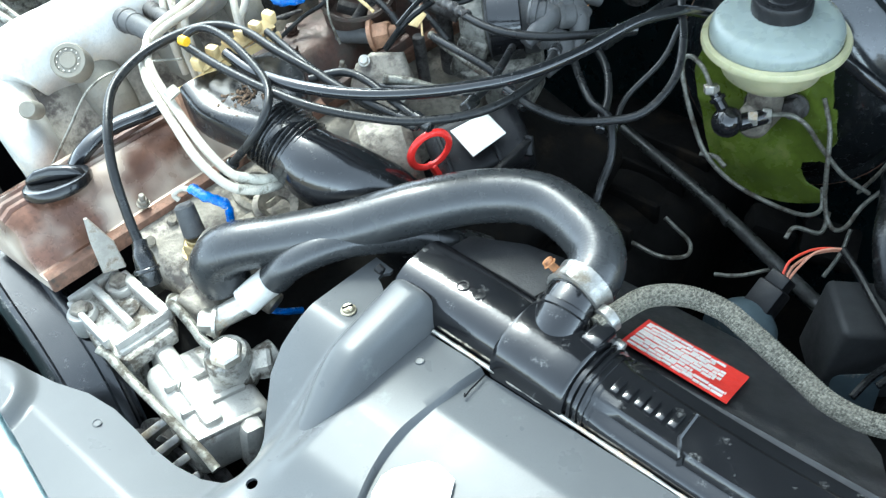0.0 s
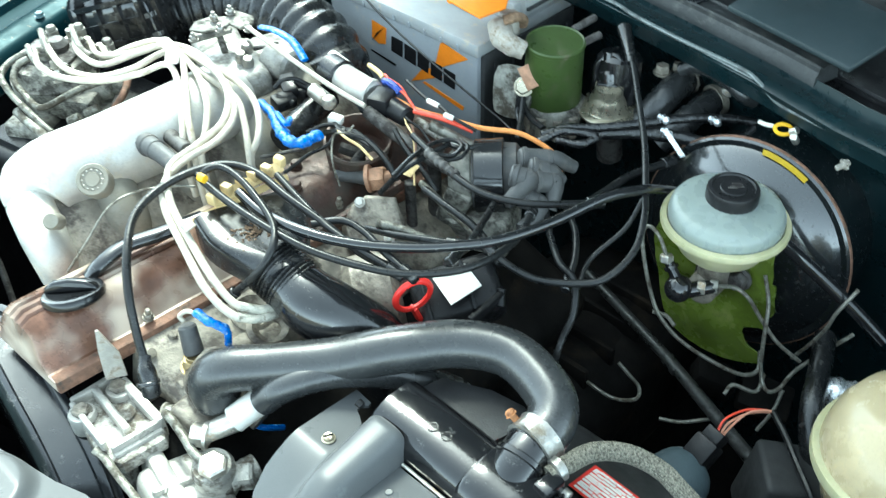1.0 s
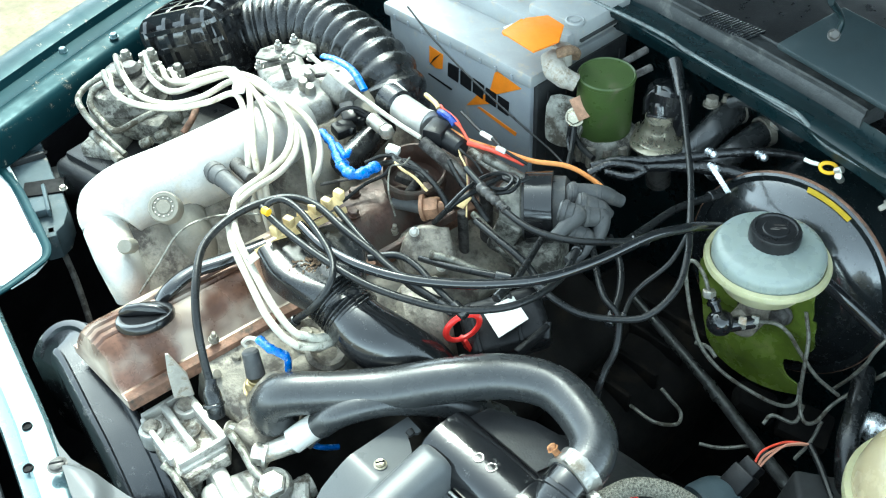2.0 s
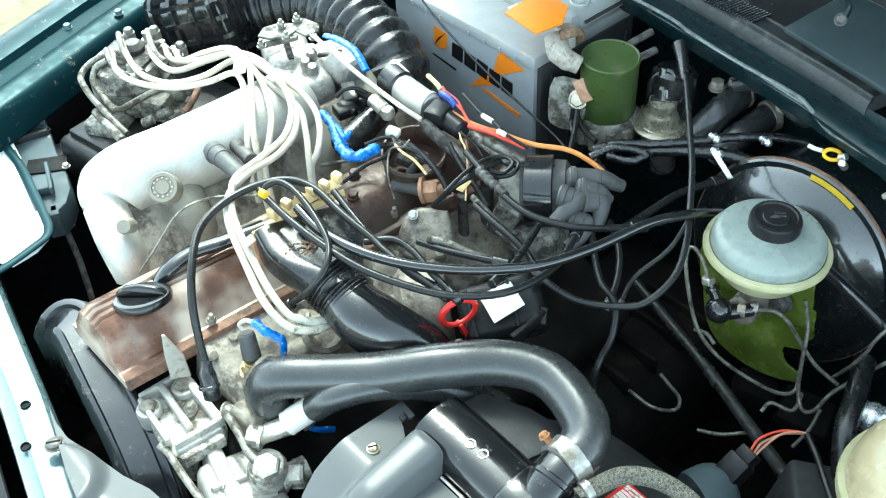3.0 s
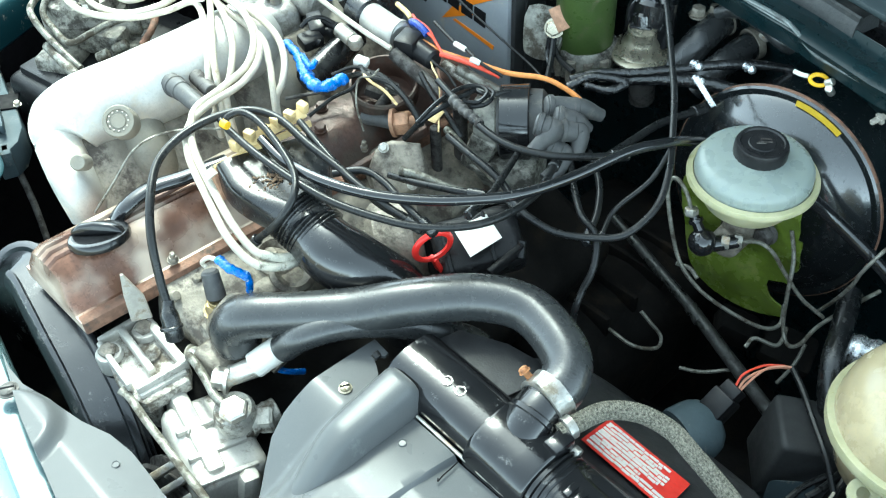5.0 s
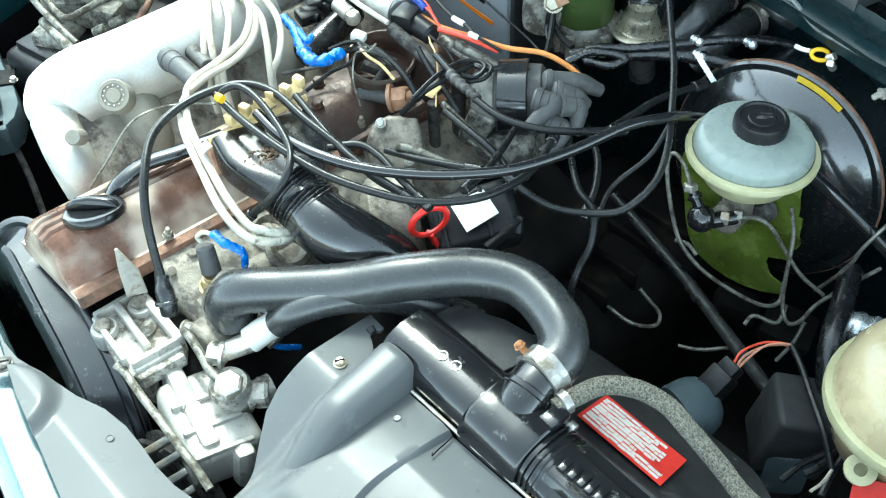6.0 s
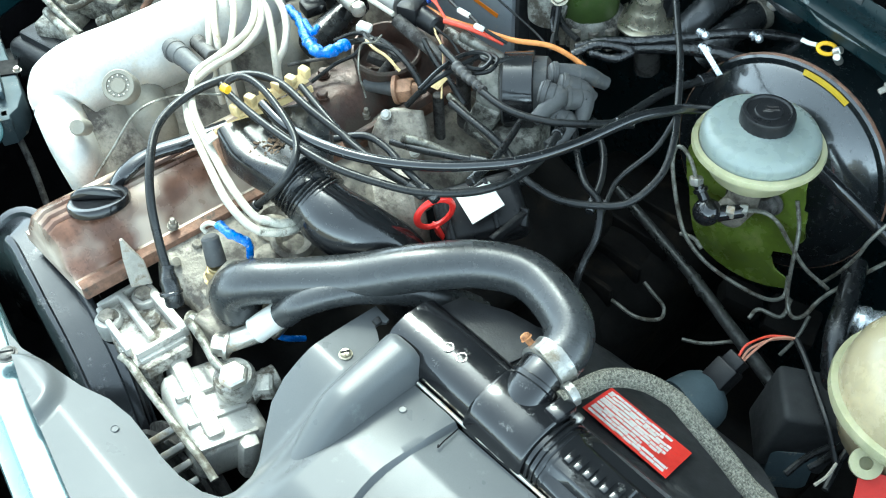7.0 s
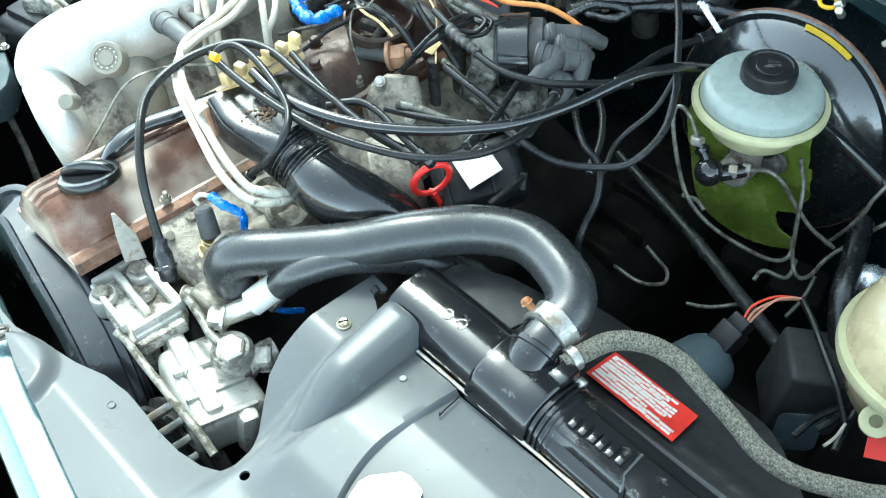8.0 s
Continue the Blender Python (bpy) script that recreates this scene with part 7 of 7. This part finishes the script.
brake_pipe([(0.302, 0.227, 0.775), (0.289, 0.234, 0.785), (0.272, 0.243, 0.785), (0.265, 0.241, 0.780), (0.271, 0.233, 0.765), (0.289, 0.223, 0.735), (0.308, 0.219, 0.705), (0.333, 0.225, 0.680), (0.364, 0.239, 0.660), (0.393, 0.257, 0.645), (0.403, 0.273, 0.645), (0.396, 0.286, 0.660)])
brake_pipe([(0.352, 0.246, 0.752), (0.364, 0.260, 0.748), (0.377, 0.267, 0.738), (0.391, 0.274, 0.715), (0.413, 0.279, 0.690), (0.437, 0.290, 0.670)])
brake_pipe([(0.380, 0.289, 0.755), (0.394, 0.280, 0.730), (0.403, 0.268, 0.695), (0.410, 0.263, 0.660), (0.423, 0.256, 0.645), (0.432, 0.265, 0.645), (0.435, 0.289, 0.655), (0.446, 0.321, 0.665), (0.460, 0.357, 0.675)])
brake_pipe([(0.390, 0.235, 0.630), (0.392, 0.248, 0.635), (0.412, 0.260, 0.630), (0.409, 0.279, 0.640)])
brake_pipe([(0.300, 0.222, 0.700), (0.314, 0.226, 0.700), (0.326, 0.224, 0.695)])
brake_pipe([(0.251, 0.190, 0.580), (0.285, 0.190, 0.580), (0.305, 0.205, 0.580), (0.301, 0.218, 0.585), (0.286, 0.215, 0.600), (0.274, 0.213, 0.610)])
brake_pipe([(0.336, 0.208, 0.570), (0.357, 0.221, 0.570), (0.379, 0.242, 0.575)])
brake_pipe([(0.425, 0.257, 0.580), (0.430, 0.274, 0.600), (0.429, 0.290, 0.620)])

# ---- near left side: tie rod, relays, fan motor, coolant tank ----
solid("tie_rod", join(rod((0.158, 0.307, 0.610), (0.312, 0.265, 0.595), 0.006, 0.0065), rod((0.307, 0.266, 0.596), (0.453, 0.215, 0.580), 0.0068, 0.008), rod((0.302, 0.267, 0.597), (0.322, 0.260, 0.593), 0.0078)), M_GREASY, "greasy steel steering tie rod", "tie rod")
motor = thing("fan_motor", (0.391, 0.170, 0.560), "blue-grey fan motor with black plug", "fan motor")
MOTOR_AXIS = Vector((0.3, 0.95, 0.05)).normalized()
part("motor_case", lathe([(0.0, -0.004), (0.0300, -0.004), (0.0312, 0.0), (0.0312, 0.015), (0.0300, 0.0225), (0.0268, 0.030), (0.0215, 0.0355), (0.0135, 0.039), (0, 0.040)], (0.408, 0.106, 0.620), MOTOR_AXIS, 36), M_BLUE_FAN, motor)
plug_body = part("plug", join(bar((0.4155, 0.132, 0.633), (0.4205, 0.157, 0.652), 0.026, 0.024, 0.003), bar((0.4200, 0.155, 0.651), (0.4228, 0.166, 0.659), 0.020, 0.018, 0.002), bar((0.4178, 0.150, 0.6535), (0.4196, 0.159, 0.660), 0.010, 0.006, 0.001)), M_BLACK, motor, "square black plug")
part("gasket", bar((0.4148, 0.1285, 0.6305), (0.4156, 0.1325, 0.6335), 0.031, 0.029, 0.002), M_LEAD, plug_body, "pale gasket behind the plug")
for r, p, m in ((0.0013, [(0.4215, 0.163, 0.660), (0.421, 0.176, 0.668), (0.428, 0.1987, 0.6665), (0.4379, 0.212, 0.664), (0.4479, 0.2221, 0.660)], M_RED_WIRE), (0.0013, [(0.4245, 0.164, 0.657), (0.424, 0.178, 0.662), (0.4298, 0.1985, 0.662), (0.4385, 0.212, 0.661), (0.4482, 0.2224, 0.659)], M_PINK_WIRE), (0.0013, [(0.4265, 0.162, 0.655), (0.427, 0.177, 0.659), (0.4310, 0.198, 0.664), (0.4390, 0.2115, 0.664), (0.4484, 0.2218, 0.661)], M_PINK_WIRE), (0.0034, [(0.4475, 0.2220, 0.660), (0.469, 0.207, 0.658), (0.494, 0.187, 0.654), (0.523, 0.1635, 0.650), (0.545, 0.150, 0.630)], M_WIRE)):
    solid("motor_wire", sweep(p, r, 8, 6), m, "wire from the fan motor plug", "wire", "wires")
box = thing("relay_box", (0.481, 0.239, 0.520), "dark plastic relay box with wires", "relay box")
part("body", rbox((0.490, 0.188, 0.600), (0.07, 0.065, 0.085), (0, 10, 40), 0.006, 3), M_DARK_CASE, box)
part("foot", rbox((0.492, 0.175, 0.560), (0.05, 0.05, 0.07), (0, 0, 40), 0.01, 2), M_BLUE_FAN, box)
for p in ([(0.529, 0.134, 0.620), (0.535, 0.149, 0.625), (0.538, 0.174, 0.625)], [(0.552, 0.125, 0.620), (0.547, 0.149, 0.625), (0.545, 0.168, 0.630)], [(0.514, 0.127, 0.600), (0.520, 0.151, 0.610), (0.533, 0.174, 0.620)]):
    solid("relay_wire", sweep(p, 0.0035, 8, 5), M_WIRE, "black wire at the relay box", "wire", "wires")
solid("relay_wire", sweep([(0.544, 0.116, 0.630), (0.547, 0.130, 0.632), (0.546, 0.148, 0.632)], 0.0016, 6, 5), M_WHITE_HOSE, "thin white wire at the relay box", "wire", "wires")
solid("side_hose", sweep([(0.442, 0.329, 0.680), (0.460, 0.283, 0.680), (0.476, 0.241, 0.670), (0.497, 0.217, 0.640), (0.524, 0.209, 0.600)], 0.0115, 14, 6), M_RUBBER, "dull black hose beside the coolant tank", "hose")
solid("crossing_pipe", sweep([(0.459, 0.325, 0.760), (0.4503, 0.31, 0.7328), (0.4465, 0.31, 0.7127), (0.4362, 0.31, 0.6816), (0.4213, 0.31, 0.6482)], 0.0020, 10, 6), M_PIPE, "thin brown rusted pipe curving under the servo", "pipe")
solid("foil_hose", sweep([(0.463, 0.279, 0.660), (0.484, 0.285, 0.660), (0.508, 0.295, 0.660)], 0.017, 14, 6, lambda u, s: 1 + 0.08 * math.sin(s * 400)), M_FOIL, "foil-wrapped hose beside the tank", "hose")
tank = thing("coolant_tank", (0.60, 0.12, 0.66), "yellowed translucent coolant expansion tank", "coolant tank")
TC = Vector((0.585, 0.175, 0.745))
part("upper_half", lathe([(0.076, 0.0), (0.0755, 0.012), (0.072, 0.03), (0.062, 0.05), (0.045, 0.062), (0.028, 0.066), (0.027, 0.085), (0, 0.085)], TC, (0.0, 0.05, 1), 48), M_TANK, tank)
part("lower_half", lathe([(0, -0.075), (0.04, -0.07), (0.062, -0.05), (0.072, -0.02), (0.076, 0.0)], TC, (0.0, 0.05, 1), 48), M_TANK, tank)
part("seam", lathe([(0.0765, -0.006), (0.0815, -0.005), (0.0822, 0.0), (0.0815, 0.005), (0.0765, 0.006)], TC, (0.0, 0.05, 1), 48), M_RES_RIM, tank)
part("lug", lathe([(0.0055, -0.002), (0.0055, 0.002), (0.013, 0.0025), (0.013, -0.0025), (0.0055, -0.002)], (0.577, 0.096, 0.730), (0.2, -0.45, 0.85), 24), M_RES_RIM, tank)
part("red_label", prism([(-0.02, -0.012), (0.02, -0.012), (0.02, 0.012), (-0.02, 0.012)], 0.001, Matrix.Translation((0.597, 0.095, 0.715)) @ pose(0, 0, 0, 50, 0, 30), 0), M_RED_LABEL, tank)
gearbox = thing("gearbox", (0.17, 0.28, 0.37), "dark greasy gearbox casing low in the bay", "gearbox")
part("casing", rbox((0.17, 0.28, 0.47), (0.22, 0.3, 0.2), (0, 0, 0), 0.04, 3), M_SHADED_GRIME, gearbox)
part("bell_housing", rod((0.2, 0.1, 0.5), (0.2, 0.4, 0.5), 0.09, 0.07, 24, 0.01), M_SHADED_GRIME, gearbox)
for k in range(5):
    part("rib", rbox((0.2, 0.14 + 0.05 * k, 0.585 - 0.004 * k), (0.10, 0.008, 0.03), (0, 0, 0), 0.003), M_SHADED_GRIME, gearbox)
solid("subframe", join(rbox((0.55, 0.25, 0.42), (0.08, 0.6, 0.06), (0, 0, 0), 0.01, 2), rbox((0.35, 0.22, 0.4), (0.4, 0.07, 0.06), (0, 0, 10), 0.01, 2)), M_SHADED_GRIME, "rusty dark subframe low in the bay", "subframe")
solid("brake_hose_bracket", join(rbox((0.343, 0.307, 0.560), (0.05, 0.04, 0.03), (0, 20, 30), 0.008), rbox((0.399, 0.329, 0.550), (0.06, 0.05, 0.02), (10, 10, 20), 0.006)), M_SHADED_GRIME, "dark grimy bracket under the brake pipes", "bracket")

# ---- red warning label and left plastic parts ----
LA, LB, LD = Vector((0.3735, 0.0265, 0.6935)), Vector((0.466, 0.0215, 0.696)), Vector((0.473, -0.0285, 0.7235))
lm_x, lm_y = (LB - LD), (LB - LA)
def label_grid(u0, u1, v0, v1, lift):
    """A patch of the warning label: u across, v along, both 0 to 1."""
    n = lm_y.cross(lm_x).normalized()
    if n.z < 0:
        n = -n
    bm = bmesh.new()
    q = [LA - lm_x + lm_x * u + lm_y * v + n * lift for u, v in ((u0, v0), (u1, v0), (u1, v1), (u0, v1))]
    bm.faces.new([bm.verts.new(p) for p in q])
    return thicken(bm, 0.0006)


label = part("warning_label", label_grid(0, 1, 0, 1, 0.003), M_RED_LABEL, fan, "red warning label with rows of white print")
rl = random.Random(11)
for row in range(9):
    u0 = 0.06 + row * 0.098
    v, end = 0.04, (0.94, 0.95, 0.62, 0.80, 0.84, 0.84, 0.84, 0.72, 0.80)[row]
    bars = []
    while v < end:
        w = rl.uniform(0.04, 0.14)
        bars.append(label_grid(u0, u0 + 0.062, v, min(v + w, end), 0.0042))
        v += w + 0.007
    part("print_line", join(*bars), M_MATT_WHITE, label)
clips = thing("air_duct_clips", (-0.489, -0.159, 0.700), "dark plastic air duct with clips inside the wing", "air duct")
deck = part("duct_body", prism(xy([(-0.573, -0.122, 0.735), (-0.568, -0.100, 0.735), (-0.513, -0.117, 0.735), (-0.479, -0.127, 0.735), (-0.434, -0.140, 0.735), (-0.399, -0.146, 0.735), (-0.354, -0.161, 0.735), (-0.333, -0.177, 0.735), (-0.325, -0.193, 0.735), (-0.331, -0.209, 0.735), (-0.403, -0.190, 0.735), (-0.471, -0.177, 0.735), (-0.498, -0.178, 0.735), (-0.530, -0.179, 0.735), (-0.562, -0.149, 0.735)]), 0.04, Matrix.Translation((0, 0, 0.695)), 0.003), M_BLUE_FAN, clips)
part("side_wall", bar((-0.465, -0.183, 0.738), (-0.330, -0.211, 0.738), 0.010, 0.014), M_BLUE_FAN, deck)
part("crossbar", bar((-0.490, -0.176, 0.738), (-0.477, -0.129, 0.738), 0.006, 0.010), M_DARK_CASE, deck)
part("crossbar", bar((-0.512, -0.160, 0.738), (-0.498, -0.122, 0.738), 0.005, 0.010), M_BLUE_FAN, deck)
# Openings drawn as black plates, the dark within put into their colour.
part("slot", rbox((-0.415, -0.162, 0.736), (0.03, 0.05, 0.003), (0, 0, -32), 0.001), M_INK, deck)
part("slot", rbox((-0.484, -0.131, 0.737), (0.008, 0.016, 0.003), (0, 0, -32), 0.001), M_INK, deck)
part("clip", rbox((-0.373, -0.186, 0.742), (0.028, 0.024, 0.012), (0, 0, -22), 0.003), M_BLUE_FAN, deck)
part("clip", bar((-0.404, -0.165, 0.745), (-0.350, -0.184, 0.745), 0.005, 0.012), M_BLUE_FAN, deck)
part("latch", rbox((-0.331, -0.195, 0.725), (0.02, 0.012, 0.02), (0, 0, -22), 0.003), M_BLUE_FAN, deck)
part("shelf", rbox((-0.462, -0.095, 0.700), (0.03, 0.12, 0.02), (0, 0, -20), 0.004), M_DARK_CASE, clips)
part("screw", hexa((-0.393, -0.146, 0.738), (0, 0, 1), 0.004, 0.004), M_STEEL, clips)
part("grille_plate", rbox((-0.425, -0.109, 0.720), (0.016, 0.012, 0.006), (0, 0, -20), 0.001), M_STEEL, clips)
part("panel_rim", sweep([(-0.526, -0.184, 0.747), (-0.469, -0.187, 0.747), (-0.417, -0.191, 0.747), (-0.355, -0.203, 0.747), (-0.306, -0.213, 0.747), (-0.289, -0.218, 0.747), (-0.277, -0.227, 0.747), (-0.271, -0.245, 0.747), (-0.263, -0.281, 0.747), (-0.262, -0.307, 0.747)], 0.0055, 10, 6, flat=0.5), M_TEAL, car, "teal rolled rim of the headlamp panel")
solid("hood_rod", sweep([(-0.345, -0.187, 0.700), (-0.312, -0.194, 0.660), (-0.277, -0.206, 0.620)], 0.004, 8, 5), M_DARK_STEEL, "thin dark bonnet cable inside the front", "cable")
# Pale rod added along the lip to draw its bright line.
part("edge_bead", sweep([(x, y - 0.006, 0.8835) for x, y, z in COWL[:5]], 0.0018, 8, 6), M_TUBE, car)
for k in range(16):
    a = Vector((0.095, 0.484, 0.905)).lerp(Vector((0.160, 0.482, 0.905)), k / 15)
    part("vent_slat", rbox(a, (0.0022, 0.03, 0.004), (0, 0, -12), 0.0006), M_WORN_BLACK, car)
part("scuttle_panel", rbox((0.289, 0.490, 0.925), (0.16, 0.10, 0.008), (8, 0, -12), 0.003), M_SCUTTLE, car)
hinge = part("hood_hinge", sweep([(0.241, 0.477, 0.980), (0.253, 0.486, 0.960), (0.256, 0.478, 0.945)], 0.010, 10, 5, flat=0.35), M_TEAL_DARK, car, "dark steel bonnet hinge")
part("bolt", hexa((0.257, 0.468, 0.950), (0.5, -0.6, 0.6), 0.0055, 0.006), M_DARK_STEEL, hinge)
